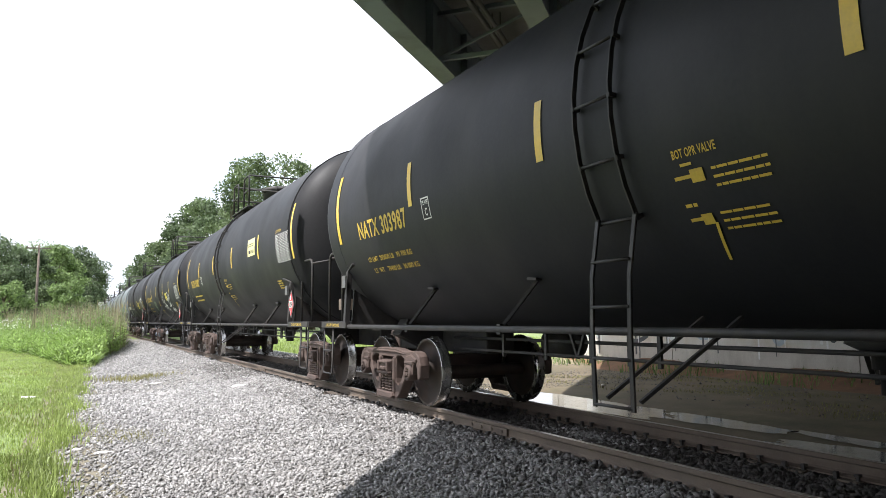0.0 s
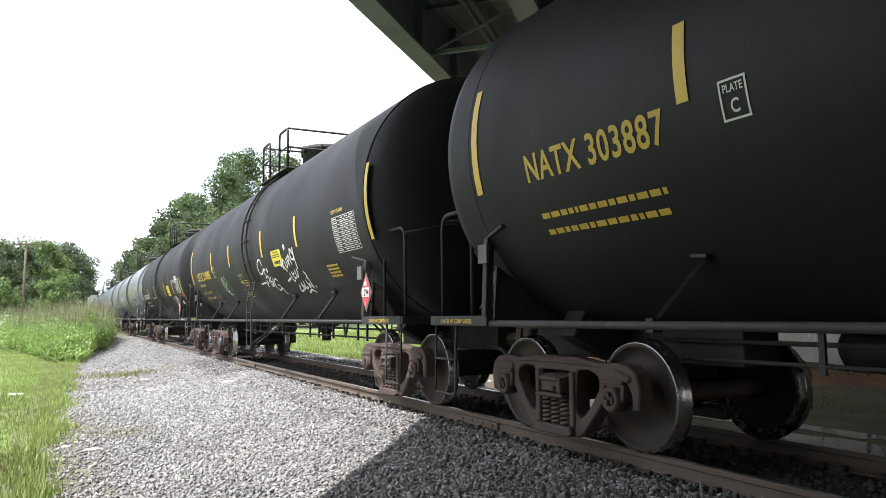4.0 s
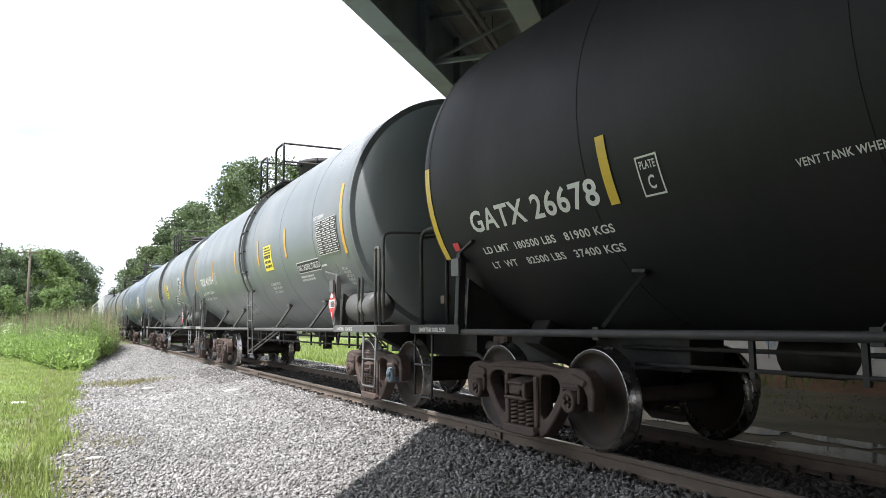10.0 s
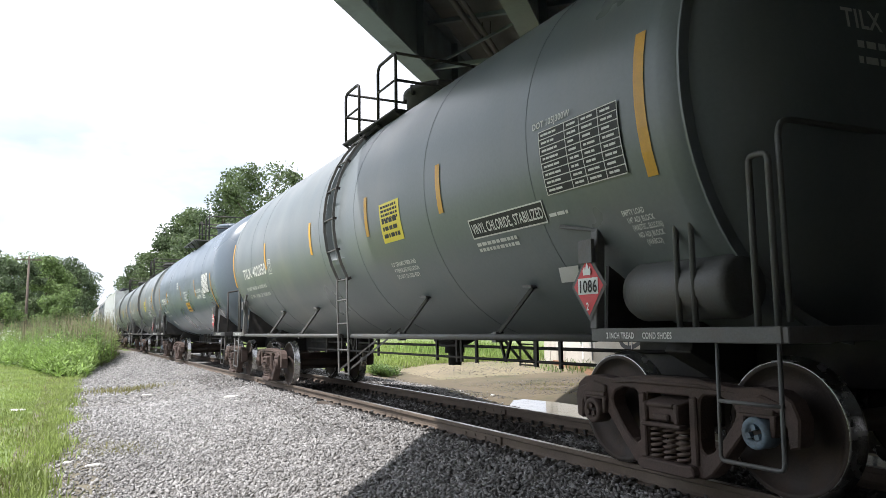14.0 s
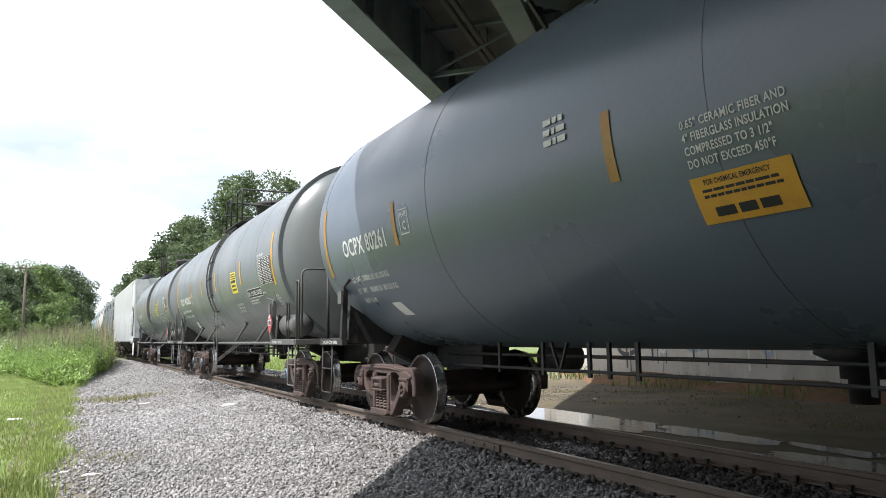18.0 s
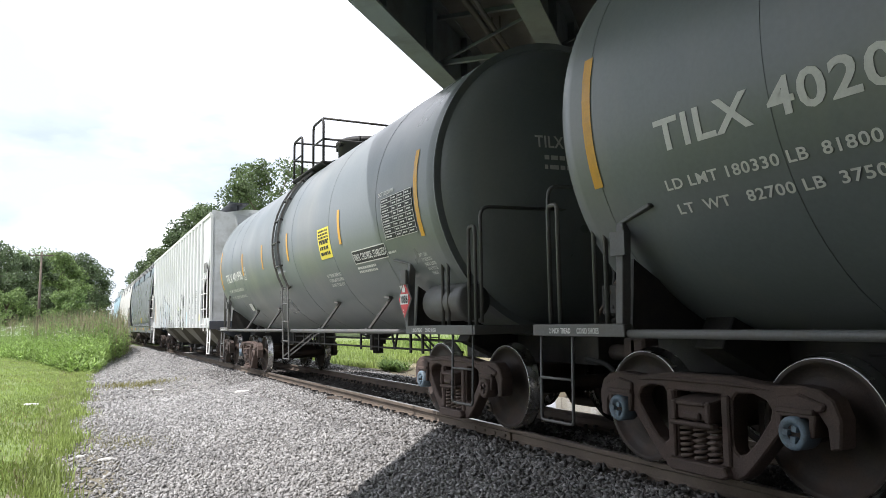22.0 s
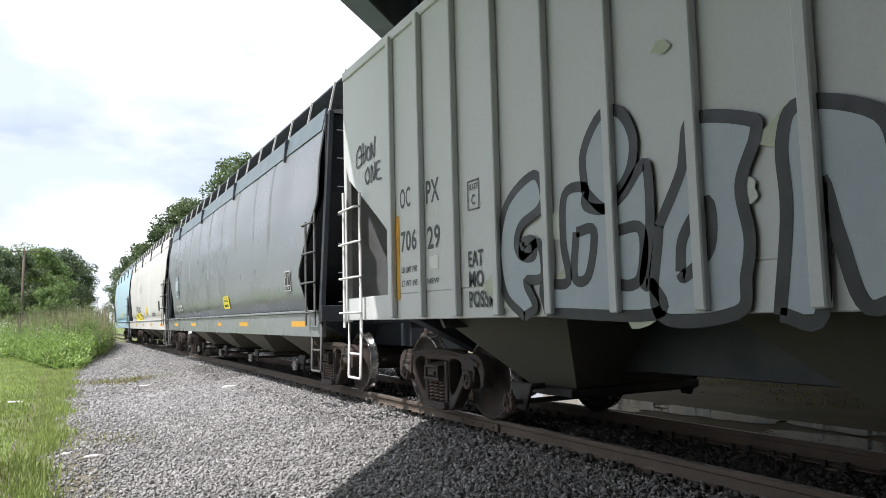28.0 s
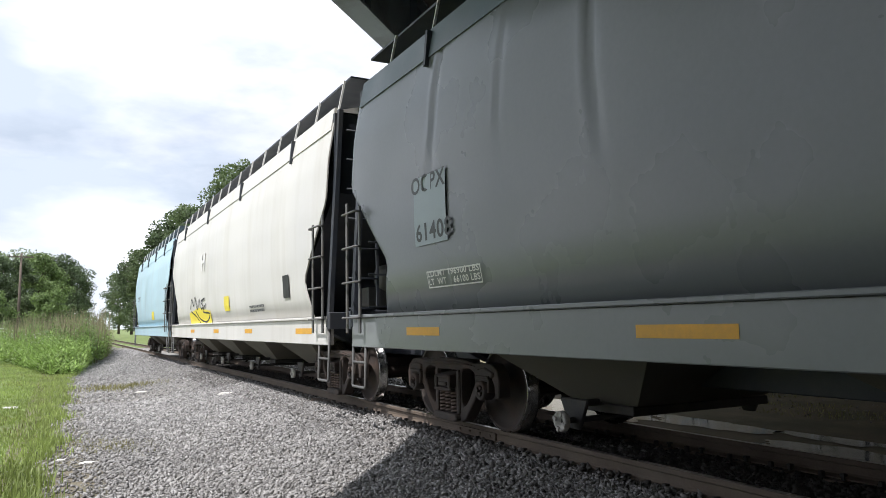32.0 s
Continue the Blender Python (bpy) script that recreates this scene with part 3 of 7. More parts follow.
def lawn_edge(y):
    return np.interp(y, (3, 8, 11, 17, 28, 36), (-0.45, -0.36, -0.24, -0.08, 0.15, 0.5)) + 0.1 * np.sin(y * 1.7) + 0.07 * np.sin(y * 4.1 + 1)


def lawn_area(n, g):
    y = 4 + 54 * g.random(n) ** 1.9
    x = lawn_edge(y) + 0.12 - 7 * g.random(n) ** 1.4 + g.normal(0, 0.05, n)
    worn = np.sin(1.9 * x + 0.8 * y) * np.sin(1.1 * y - 0.7 * x + 1.0) + 0.4 * np.sin(4.3 * x + 2.1 * y)
    keep = g.random(n) < np.clip(1.15 - 1.1 * np.clip(worn - np.interp(lawn_edge(y) - x, (0, 0.8, 3), (-0.1, 0.45, 0.9)), 0, 1) * 2, 0.42, 1)
    return x[keep], y[keep]


def weed_edge(y):
    return np.interp(y, (28, 31, 34, 38, 42, 48, 60, 80, 110), (0.1, 0.35, 0.6, 1.0, 1.7, 2.4, 2.8, 3.1, 3.3))


def weed_area(n, g, y0=35.0):
    y = y0 - 5 + 75 * g.random(n) ** 1.6
    x = weed_edge(y) - g.random(n) ** 1.2 * np.interp(y, (36, 60, 110), (4, 9, 16)) + g.normal(0, 0.2, n)
    keep = y > weed_front(x) + g.normal(0, 0.8, n) + (y0 - 35)
    return x[keep], y[keep]


def leafy_weeds(name, n, area, height, leaf, mat, seed, label, per=14):
    """Upright stems set with small pointed leaves, in clumps of different height."""
    g = np.random.default_rng(seed)
    x, y = area(n, g)
    n = len(x)
    z = np.array([ground_z(p, q) for p, q in zip(x, y)])
    clump = 0.72 + 0.2 * np.sin(x * 2.3 + y * 0.9) * np.sin(y * 0.7 - x) + 0.16 * np.sin(x * 5.1) * np.sin(y * 2.3)
    h = (height[0] + (height[1] - height[0]) * g.random(n)) * clump * rise(x, y)
    k = np.repeat(np.arange(n), per)
    t = 0.1 + 0.9 * g.random(n * per)
    base = np.stack([x, y, z], 1)[k]
    a = g.random(n * per) * 2 * np.pi
    up = g.normal(0.35, 0.35, n * per)
    d = np.stack([np.cos(a), np.sin(a), up], 1)
    side = np.stack([-np.sin(a), np.cos(a), 0 * a], 1)
    s = (leaf * (0.6 + 0.9 * g.random(n * per)) * (1.15 - 0.5 * t))[:, None]
    c = base + np.stack([0.12 * np.cos(a) * t, 0.12 * np.sin(a) * t, t * h[k]], 1)
    v = np.stack([c, c + d * s * 0.5 + side * s * 0.2, c + d * s, c + d * s * 0.5 - side * s * 0.2], 1)
    f = np.arange(n * per)[:, None] * 4 + [0, 1, 2, 3]
    return thing(name, cloud(name, v.reshape(-1, 3), f, mat), None, label, "weeds", kind="stuff")


leafy_weeds("leafy_weeds", 12000, weed_area, (0.7, 2.0), 0.19, M["weed"], 31, "bright green leafy weeds at the edge of the lawn", 20)
leafy_weeds("dark_weeds", 7000, lambda n, g: weed_area(n, g, 43.0), (1.2, 2.7), 0.15, M["weed_dark"], 32, "darker green tall weeds behind the lawn", 18)
blades("tall_weeds", 9000, weed_area, (0.5, 1.7), 0.03, M["weed"], 0.6, 11, "tall green roadside grasses", "weeds")
blades("seed_heads", 5000, lambda n, g: weed_area(n, g, 45.0), (1.3, 2.6), 0.035, M["weed_dry"], 0.3, 12, "brown seed heads above the tall weeds", "weeds")
leafy_weeds("brush", 700, lambda n, g: (weed_edge(np.linspace(44, 60, n)) + g.normal(-0.5, 0.5, n), np.linspace(44, 60, n)), (1.2, 2.3), 0.1, M["weed_dry"], 33, "brown brush beside the track", 22)
blades("lawn_grass", 190000, lawn_area, (0.025, 0.08), 0.012, M["grass"], 0.9, 13, "short mown grass beside the gravel", "grass")
blades("edge_tufts", 7000, lambda n, g: (lambda y: (lawn_edge(y) + g.normal(0.02, 0.14, n), y))(5 + 31 * g.random(n) ** 1.4), (0.05, 0.18), 0.012, M["grass"], 1.0, 14, "ragged grass tufts along the gravel edge", "grass")

# ---- rolling stock ----
MESH = {}


def shared(key, build, mat, bevel=0.0):
    if key not in MESH:
        bm = bmesh.new()
        build(bm)
        MESH[key] = finish(bm, key, mat, bevel)
    return MESH[key]


WR = 0.47           # wheel radius at the tread
BASE = 0.837        # half the wheelbase of a truck


def wheel_mesh(bm):
    # turned about x; the outer face looks to -x
    prof = [(0.0, -0.02), (0.11, -0.03), (0.14, -0.02), (0.2, 0.035), (0.33, 0.05), (0.405, 0.035), (0.425, -0.004), (0.43, -0.008), (WR - 0.01, -0.008), (WR - 0.006, 0.0), (0.41, 0.06), (0.39, 0.12), (0.12, 0.1), (0.0, 0.1)]
    lathe(bm, prof, 48, "x")


def tread_mesh(bm):
    lathe(bm, [(WR - 0.012, -0.0085), (WR - 0.007, -0.0085), (WR, 0.0), (WR + 0.002, 0.09), (WR + 0.026, 0.105), (WR + 0.026, 0.125), (0.40, 0.13)], 56, "x", caps=False)


def frame_mesh(bm):
    """A cast side frame: one V-shaped outline with a spring pocket and two windows."""
    half = [(0.3, 0.79), (0.62, 0.75), (0.86, 0.768), (1.0, 0.75), (1.09, 0.69), (1.135, 0.58), (1.12, 0.4), (1.045, 0.38), (1.035, 0.52), (0.98, 0.6), (0.8, 0.6), (0.75, 0.56), (0.72, 0.47), (0.64, 0.38), (0.5, 0.22), (0.4, 0.115), (0.33, 0.075)]
    loops = [half + [(-y, z) for y, z in half[::-1]]]
    loops.append([(0.215, 0.19), (0.22, 0.66), (-0.22, 0.66), (-0.215, 0.19), (-0.18, 0.165), (0.18, 0.165)])
    win = [(0.36, 0.68), (0.32, 0.64), (0.305, 0.36), (0.32, 0.28), (0.36, 0.25), (0.42, 0.28), (0.5, 0.36), (0.62, 0.52), (0.64, 0.59), (0.6, 0.65), (0.5, 0.685)]
    loops += [win, [(-y, z) for y, z in win]]
    es = []
    for lp in loops:
        vs = [bm.verts.new((-0.075, y, z)) for y, z in lp]
        es += [bm.edges.new((vs[k], vs[(k + 1) % len(vs)])) for k in range(len(vs))]
    fs = [f for f in bmesh.ops.triangle_fill(bm, edges=es, use_beauty=True, use_dissolve=False)["geom"] if isinstance(f, bmesh.types.BMFace)]
    out = bmesh.ops.extrude_face_region(bm, geom=fs)["geom"]
    bmesh.ops.translate(bm, vec=(0.15, 0, 0), verts=[v for v in out if isinstance(v, bmesh.types.BMVert)])
    prism(bm, [(-0.3, 0.1), (-0.27, 0.16), (0.27, 0.16), (0.3, 0.1), (0.24, 0.07), (-0.24, 0.07)], "x", -0.14, 0.14)
    for s in (-1, 1):
        prism(bm, [(s * 0.225, 0.16), (s * 0.295, 0.16), (s * 0.3, 0.66), (s * 0.23, 0.66)][::s], "x", -0.1, 0.1)
        prism(bm, [(s * 0.7, 0.62), (s * 1.02, 0.61), (s * 1.05, 0.66), (s * 0.86, 0.72), (s * 0.7, 0.69)][::s], "x", -0.1, 0.1)
    prism(bm, [(-0.68, 0.715), (-0.3, 0.76), (0.3, 0.76), (0.68, 0.715), (0.3, 0.725), (-0.3, 0.725)], "x", -0.095, 0.095)


def spring_mesh(bm):
    turns, r = 6, 0.05
    pts = [(r * math.cos(2 * math.pi * k / 10), r * math.sin(2 * math.pi * k / 10), 0.245 * k / (turns * 10)) for k in range(int(turns * 10) + 1)]
    pipe(bm, pts, 0.014, 6)


def bolster_mesh(bm):
    prism(bm, [(-1.14, 0.46), (-1.14, 0.6), (-0.8, 0.66), (0.8, 0.66), (1.14, 0.6), (1.14, 0.46), (0.6, 0.42), (-0.6, 0.42)], "y", -0.19, 0.19)
    for s in (-1, 1):
        box(bm, s * 1.13 - 0.04, s * 1.13 + 0.04, -0.21, 0.21, 0.415, 0.45)
        for y in (-0.19, 0.14):
            box(bm, s * 1.14 - 0.03, s * 1.14 + 0.03, y, y + 0.05, 0.45, 0.6)
        box(bm, s * 1.14 - 0.03, s * 1.14 + 0.03, -0.14, 0.14, 0.565, 0.6)
        box(bm, s * 1.15 - 0.02, s * 1.15 + 0.02, -0.09, 0.09, 0.47, 0.52)


def cap_mesh(bm):
    lathe(bm, [(0.0, -0.015), (0.05, -0.015), (0.062, -0.04), (0.095, -0.045), (0.108, -0.03), (0.108, 0.1), (0.0, 0.1)], 18, "x")
    for k in range(3):
        a = 2 * math.pi * k / 3 + 0.5
        box(bm, -0.055, -0.02, 0.04 * math.cos(a) - 0.018, 0.04 * math.cos(a) + 0.018, 0.04 * math.sin(a) - 0.018, 0.04 * math.sin(a) + 0.018)


def adapter_mesh(bm):
    box(bm, -0.09, 0.09, -0.14, 0.14, 0.12, 0.16)
    prism(bm, [(-0.15, 0.13), (-0.13, -0.02), (-0.09, -0.02), (-0.1, 0.1), (0.1, 0.1), (0.09, -0.02), (0.13, -0.02), (0.15, 0.13)], "x", -0.08, 0.08)


def axle_mesh(bm):
    lathe(bm, [(0.0, -1.12), (0.075, -1.12), (0.08, -0.72), (0.09, -0.7), (0.08, 0), (0.09, 0.7), (0.08, 0.72), (0.075, 1.12), (0.0, 1.12)], 14, "x")


def beam_mesh(bm):
    beam(bm, (-0.78, 0, 0.36), (0.78, 0, 0.36), 0.07, 0.1)
    for s in (-1, 1):
        box(bm, s * 0.75 - 0.05, s * 0.75 + 0.05, -0.05, 0.05, 0.28, 0.6)


ROLLING = []        # (object, y of its axle along the train is not needed: all roll alike)


def add_truck(car, y, mat="truck", blue=()):
    """blue: the axles whose bearing caps are painted, -1 the leading one and 1 the trailing one."""
    f = shared("side_frame_" + mat, frame_mesh, M[mat], 0.012)
    for s in (-1, 1):
        fr = part("side_frame", f, None, car, m=pose(s * 1.0, y, 0))
        for k in (-0.135, 0.0, 0.135):
            part("spring", shared("spring", spring_mesh, M["spring"]), None, fr, m=pose(s * 0.05, k, 0.165))
        for k in (-BASE, BASE):
            part("bearing_adapter", shared("adapter_" + mat, adapter_mesh, M[mat], 0.008), None, fr, m=pose(s * 0.03, k, WR))
    part("bolster", shared("bolster_" + mat, bolster_mesh, M[mat], 0.012), None, car, m=pose(0, y, 0))
    for k in (-BASE, BASE):
        ax = part("wheelset", shared("axle", axle_mesh, M["wheel"]), None, car, m=pose(0, y + k, WR))
        ROLLING.append((ax, y + k))
        for s in (-1, 1):
            flip = pose(s * 0.82, 0, 0, 0, 0, 0 if s < 0 else 180)
            part("wheel", shared("wheel", wheel_mesh, M["wheel"]), None, ax, m=flip)
            part("tread", shared("tread", tread_mesh, M["tread"]), None, ax, "polished steel wheel tread", m=flip)
            cap = "cap" if (1 if k > 0 else -1) in blue else mat
            part("bearing_cap", shared("cap_" + cap, cap_mesh, M[cap]), None, ax, m=pose(s * 1.1, 0, 0, 0, 0, 0 if s < 0 else 180))
        part("brake_beam", shared("brake_beam", beam_mesh, M["truck_b"]), None, car, m=pose(0, y + k * 0.42, 0))


# ---- lettering ----
GLYPHS = {}


def glyphs(text):
    """The flat mesh of a line of text, one unit high, starting at the origin: vertices and faces."""
    if text not in GLYPHS:
        cu = bpy.data.curves.new("text", "FONT")
        cu.body = text
        cu.size = 1.38
        cu.resolution_u = 3
        cu.offset = 0.028
        cu.space_character = 1.08
        ob = bpy.data.objects.new("text", cu)
        me = bpy.data.meshes.new_from_object(ob)
        bpy.data.objects.remove(ob)
        bm = bmesh.new()
        bm.from_mesh(me)
        for v in (0.25, 0.5, 0.75):
            bmesh.ops.bisect_plane(bm, geom=bm.verts[:] + bm.edges[:] + bm.faces[:], plane_co=(0, v, 0), plane_no=(0, 1, 0))
        bm.verts.index_update()
        GLYPHS[text] = ([v.co.copy() for v in bm.verts], [[v.index for v in f.verts] for f in bm.faces])
        bm.free()
    return GLYPHS[text]


def put_text(bm, text, y0, v0, height, wrap, narrow=0.72, width=None, turn=0.0):
    """Writes text on a side: it starts at y0 and runs towards -y; v0 is the height of its foot."""
    vs, fs = glyphs(text)
    w = max(v.x for v in vs) or 1
    k = width / w if width else height * narrow
    c, s = math.cos(turn), math.sin(turn)
    add(bm, [wrap(y0 - (v.x * k * c - v.y * height * s), v0 + v.y * height * c + v.x * k * s) for v in vs], fs)


def put_patch(bm, y0, y1, v0, v1, wrap, slant=0.0, n=6):
    """A sheet on a side between two places and two heights."""
    vs = []
    for i in range(n + 1):
        v = v0 + (v1 - v0) * i / n
        vs += [wrap(y0 + slant * i / n, v), wrap(y1 + slant * i / n, v)]
    add(bm, vs, [(2 * i, 2 * i + 1, 2 * i + 3, 2 * i + 2) for i in range(n)])


def put_stroke(bm, pts, w, wrap, smooth=True):
    """A brush stroke along pts (y, v)."""
    pts = [Vector((p[0], p[1])) for p in pts]
    if smooth and len(pts) > 2:
        q = [pts[0] * 2 - pts[1]] + pts + [pts[-1] * 2 - pts[-2]]
        out = []
        for a, b, c, d in zip(q, q[1:], q[2:], q[3:]):
            for k in range(6):
                t = k / 6
                out.append(0.5 * (2 * b + (c - a) * t + (2 * a - 5 * b + 4 * c - d) * t * t + (3 * b - a - 3 * c + d) * t ** 3))
        pts = out + [pts[-1]]
    vs = []
    for i, p in enumerate(pts):
        d = pts[min(i + 1, len(pts) - 1)] - pts[max(i - 1, 0)]
        d = d.normalized() if d.length > 1e-6 else Vector((1, 0))
        o = Vector((-d.y, d.x)) * w / 2
        vs += [wrap(p.x + o.x, p.y + o.y), wrap(p.x - o.x, p.y - o.y)]
    add(bm, vs, [(2 * i, 2 * i + 1, 2 * i + 3, 2 * i + 2) for i in range(len(pts) - 1)])


def decal(name, draw, mat, parent, label=""):
    bm = bmesh.new()
    draw(bm)
    me = bpy.data.meshes.new(name)
    bm.normal_update()
    bm.to_mesh(me)
    bm.free()
    me.materials.append(M[mat])
    return part(name, me, None, parent, label)


# ---- tank cars ----
TR, TZ = 1.78, 2.80             # radius and axis height of a tank


def tank_wrap(off=0.008):
    def wrap(y, v):
        a = (v - 2.835) / TR
        return (-(TR + off) * math.cos(a), y, TZ + (TR + off) * math.sin(a))
    return wrap


def bars(bm, y0, v0, w, h, wrap, seed, rows=1, gap=1.7):
    """Rows of small bars in place of writing that is too small to read."""
    g = random.Random(seed)
    for r in range(rows):
        y = y0
        while y > y0 - w + 0.03:
            k = min(g.uniform(0.03, 0.1) * max(1, h / 0.04), y - (y0 - w))
            put_patch(bm, y, y - k, v0 - r * h * gap, v0 - r * h * gap + h, wrap, n=1)
            y -= k + h * 0.45


def strap(bm, pts, w, h):
    """One bent flat bar: w along y, h across it in the plane of its bend."""
    pts = [Vector(q) for q in pts]
    rings = []
    for i, q in enumerate(pts):
        d = (pts[min(i + 1, len(pts) - 1)] - pts[max(i - 1, 0)]).normalized()
        o = Vector((d.z, 0, -d.x)) * h / 2
        k = Vector((0, w / 2, 0))
        rings.append([bm.verts.new(v) for v in (q - o - k, q + o - k, q + o + k, q - o + k)])
    for r, t in zip(rings, rings[1:]):
        for k in range(4):
            bm.faces.new((r[k], r[(k + 1) % 4], t[(k + 1) % 4], t[k]))
    bm.faces.new(rings[0][::-1])
    bm.faces.new(rings[-1])


def tank_car(name, length, paint, label, spec):
    car = thing("tank_car", None, None, label, "tank car", "tank cars of the train")
    L, h = length, length / 2
    cyl = h - 1.25
    fore = cyl - spec.get("fh", 0.0)         # the front head may sit further in
    edge = "frame" if spec["style"] != "grey" else "rail_grey"
    # shell
    bm = bmesh.new()
    prof = []
    for k in range(9):
        a = math.pi / 2 * k / 8
        prof.append((TR * math.sin(a), -fore - 0.68 * math.cos(a)))
    prof += [(TR, y) for y in np.linspace(-fore + 0.02, cyl - 0.02, 13)]
    prof += [(r, -y - fore + cyl) for r, y in prof[8::-1]]
    if spec.get("recess"):
        ly0 = spec["ladder"]
        prof = [q for q in prof if not (q[0] == TR and abs(q[1] - ly0) < 0.6)]
        k = next(n for n, q in enumerate(prof) if q[0] == TR and q[1] > ly0)
        prof[k:k] = [(TR, ly0 - 0.33), (TR, ly0 - 0.3), (TR, ly0 + 0.3), (TR, ly0 + 0.33)]
    lathe(bm, prof, 96, "y", (0, 0, TZ))
    if spec.get("recess"):
        gap = []
        for f in bm.faces:
            c = f.calc_center_median()
            a = math.atan2(c.z - TZ, abs(c.x))
            if abs(c.y - ly0) < 0.3 and -0.33 < a < 1.25 and c.x < 0:
                gap.append(f)
        inner = bmesh.ops.extrude_face_region(bm, geom=gap)["geom"]
        bmesh.ops.delete(bm, geom=gap, context="FACES")
        for v in inner:
            if isinstance(v, bmesh.types.BMVert):
                v.co.x, v.co.z = v.co.x * (TR - 0.09) / TR, TZ + (v.co.z - TZ) * (TR - 0.09) / TR
        for e in bm.edges:
            if len(e.link_faces) == 2 and e.calc_face_angle(0) > 0.7:
                e.smooth = False
    part("tank", bm, M[paint], car)
    seams = spec.get("seams", (-cyl + 0.05, -cyl * 0.62, -cyl * 0.3, cyl * 0.3, cyl * 0.62, cyl - 0.05))
    for y in seams:
        bm = bmesh.new()
        lathe(bm, [(TR - 0.01, y - 0.012), (TR + 0.003, y - 0.009), (TR + 0.003, y + 0.009), (TR - 0.01, y + 0.012)], 96, "y", (0, 0, TZ), smooth=False)
        part("jacket_band", bm, M[paint], car)
    # centre sill stubs, bolsters and saddles
    for s in (-1, 1):
        tc = spec.get("ft", 1.95) if s < 0 else spec.get("rt", 1.95)
        yt = s * (h - tc)
        bm = bmesh.new()
        box(bm, -0.22, 0.22, min(s * (h - 0.45), s * (h - 3.4)), max(s * (h - 0.45), s * (h - 3.4)), 0.72, 1.08)
        prism(bm, [(-0.95, 0.98), (-0.8, 1.22), (-0.5, 1.1), (0.5, 1.1), (0.8, 1.22), (0.95, 0.98), (0.4, 0.72), (-0.4, 0.72)], "y", yt - 0.14, yt + 0.14)
        part("stub_sill", bm, M["frame"], car, bevel=0.01)
        bm = bmesh.new()
        pipe(bm, [(0, s * (h - 0.5), 0.86), (0, s * (h - 0.1), 0.86)], 0.09, 10)
        box(bm, -0.14, 0.14, min(s * (h - 0.16), s * (h + 0.05)), max(s * (h - 0.16), s * (h + 0.05)), 0.7, 1.02)
        part("coupler", bm, M["truck_b"], car, bevel=0.03)
        bm = bmesh.new()
        pipe(bm, rounded([(-0.35, s * (h - 0.5), 0.8), (-0.3, s * (h - 0.2), 0.75), (-0.2, s * (h - 0.02), 0.5), (-0.16, s * h, 0.66)], 0.08), 0.028, 8)
        part("air_hose", bm, M["rubber"], car)
        add_truck(car, yt, spec.get("truck", "truck"), spec.get("caps", {}).get(s, ()))
        # end platform, handrails and steps
        bm = bmesh.new()
        fp = spec.get('fp', 1.7)
        po = spec.get('pf', 0.42) if s < 0 else spec.get('po', 0.42)
        rp = spec.get('rp', 1.6)
        ya, yb = s * (h - po), s * (h - (fp if s < 0 else rp))
        ya, yb = min(ya, yb), max(ya, yb)
        yo = s * (h - po)
        box(bm, -1.6, 1.6, yo - 0.04, yo + 0.04, 1.077, 1.173)
        deck = part("end_beam", bm, M[edge], car, bevel=0.006)
        for sx in (-1, 1):
            bm = bmesh.new()
            box(bm, sx * 1.57 - 0.04, sx * 1.57 + 0.04, ya, yb, 1.075, 1.175)
            part("side_bar", bm, M[edge], car, bevel=0.006)
        bm = bmesh.new()
        box(bm, -1.5, -0.3, min(yo, yo - s * 0.5), max(yo, yo - s * 0.5), 1.12, 1.14)
        part("crossover_plate", bm, M[edge], car)
        decal("lettering", lambda b: put_text(b, spec.get("shoes", "2 INCH TREAD      COND SHOES" if spec["style"] == "grey" else "2 INCH HF COMP SHOES"), (ya + yb) / 2 + (0.66 if s < 0 and spec["style"] == "grey" else 0.36), 1.1, 0.045, lambda y, v: (-1.6135, y, v), width=0.66), "white" if spec["style"] != "black" or "shoes" in spec else "stencil_y", deck, "small stencilled lettering")
        bm = bmesh.new()
        ra, rb = s * (h - po - 0.08), s * (h - po - 0.73)
        if spec["style"] == "grey":
            for yy in (ra - s * 0.02, rb):
                post = bmesh.new()
                pipe(post, rounded([(-1.5, yy, 1.1), (-1.5, yy, 2.22), (-1.5, yy - s * 0.14, 2.22), (-1.5, yy - s * 0.14, 1.1)], 0.05), 0.021, 8)
                part("grab_post", post, M["rail_grey"], car)
            pipe(bm, rounded([(-1.46, ra + s * 0.03, 1.2), (-1.46, ra + s * 0.03, 2.42), (0.3, ra + s * 0.03, 2.46)], 0.12), 0.02, 7)
        else:
            ra, rb = s * (h - po - 0.08), s * (h - po - 0.73)
            if po < 0.5:
                pipe(bm, rounded([(-1.5, rb, 1.15), (-1.5, rb, 2.28), (-1.5, ra, 2.28), (-1.5, ra, 1.15)], 0.16), 0.022, 8)
            else:
                pipe(bm, [(-1.5, ra, 1.15), (-1.5, ra, 2.2)], 0.022, 8)
            pipe(bm, rounded([(-1.5, ra, 2.2), (-0.9, ra, 2.32), (0.9, ra, 2.32), (1.5, ra, 2.2)], 0.16), 0.022, 8)
        part("handrail", bm, M["rail_grey"] if spec["style"] == "grey" else M["frame"], car)
        for sx in (-1, 1):
            bm = bmesh.new()
            y2, y3 = s * (h - po - 0.05), s * (h - po - 0.5)
            pipe(bm, rounded([(sx * 1.57, y2, 1.08), (sx * 1.59, y2, 0.36), (sx * 1.59, y3, 0.36), (sx * 1.57, y3, 1.08)], 0.04), 0.014, 6)
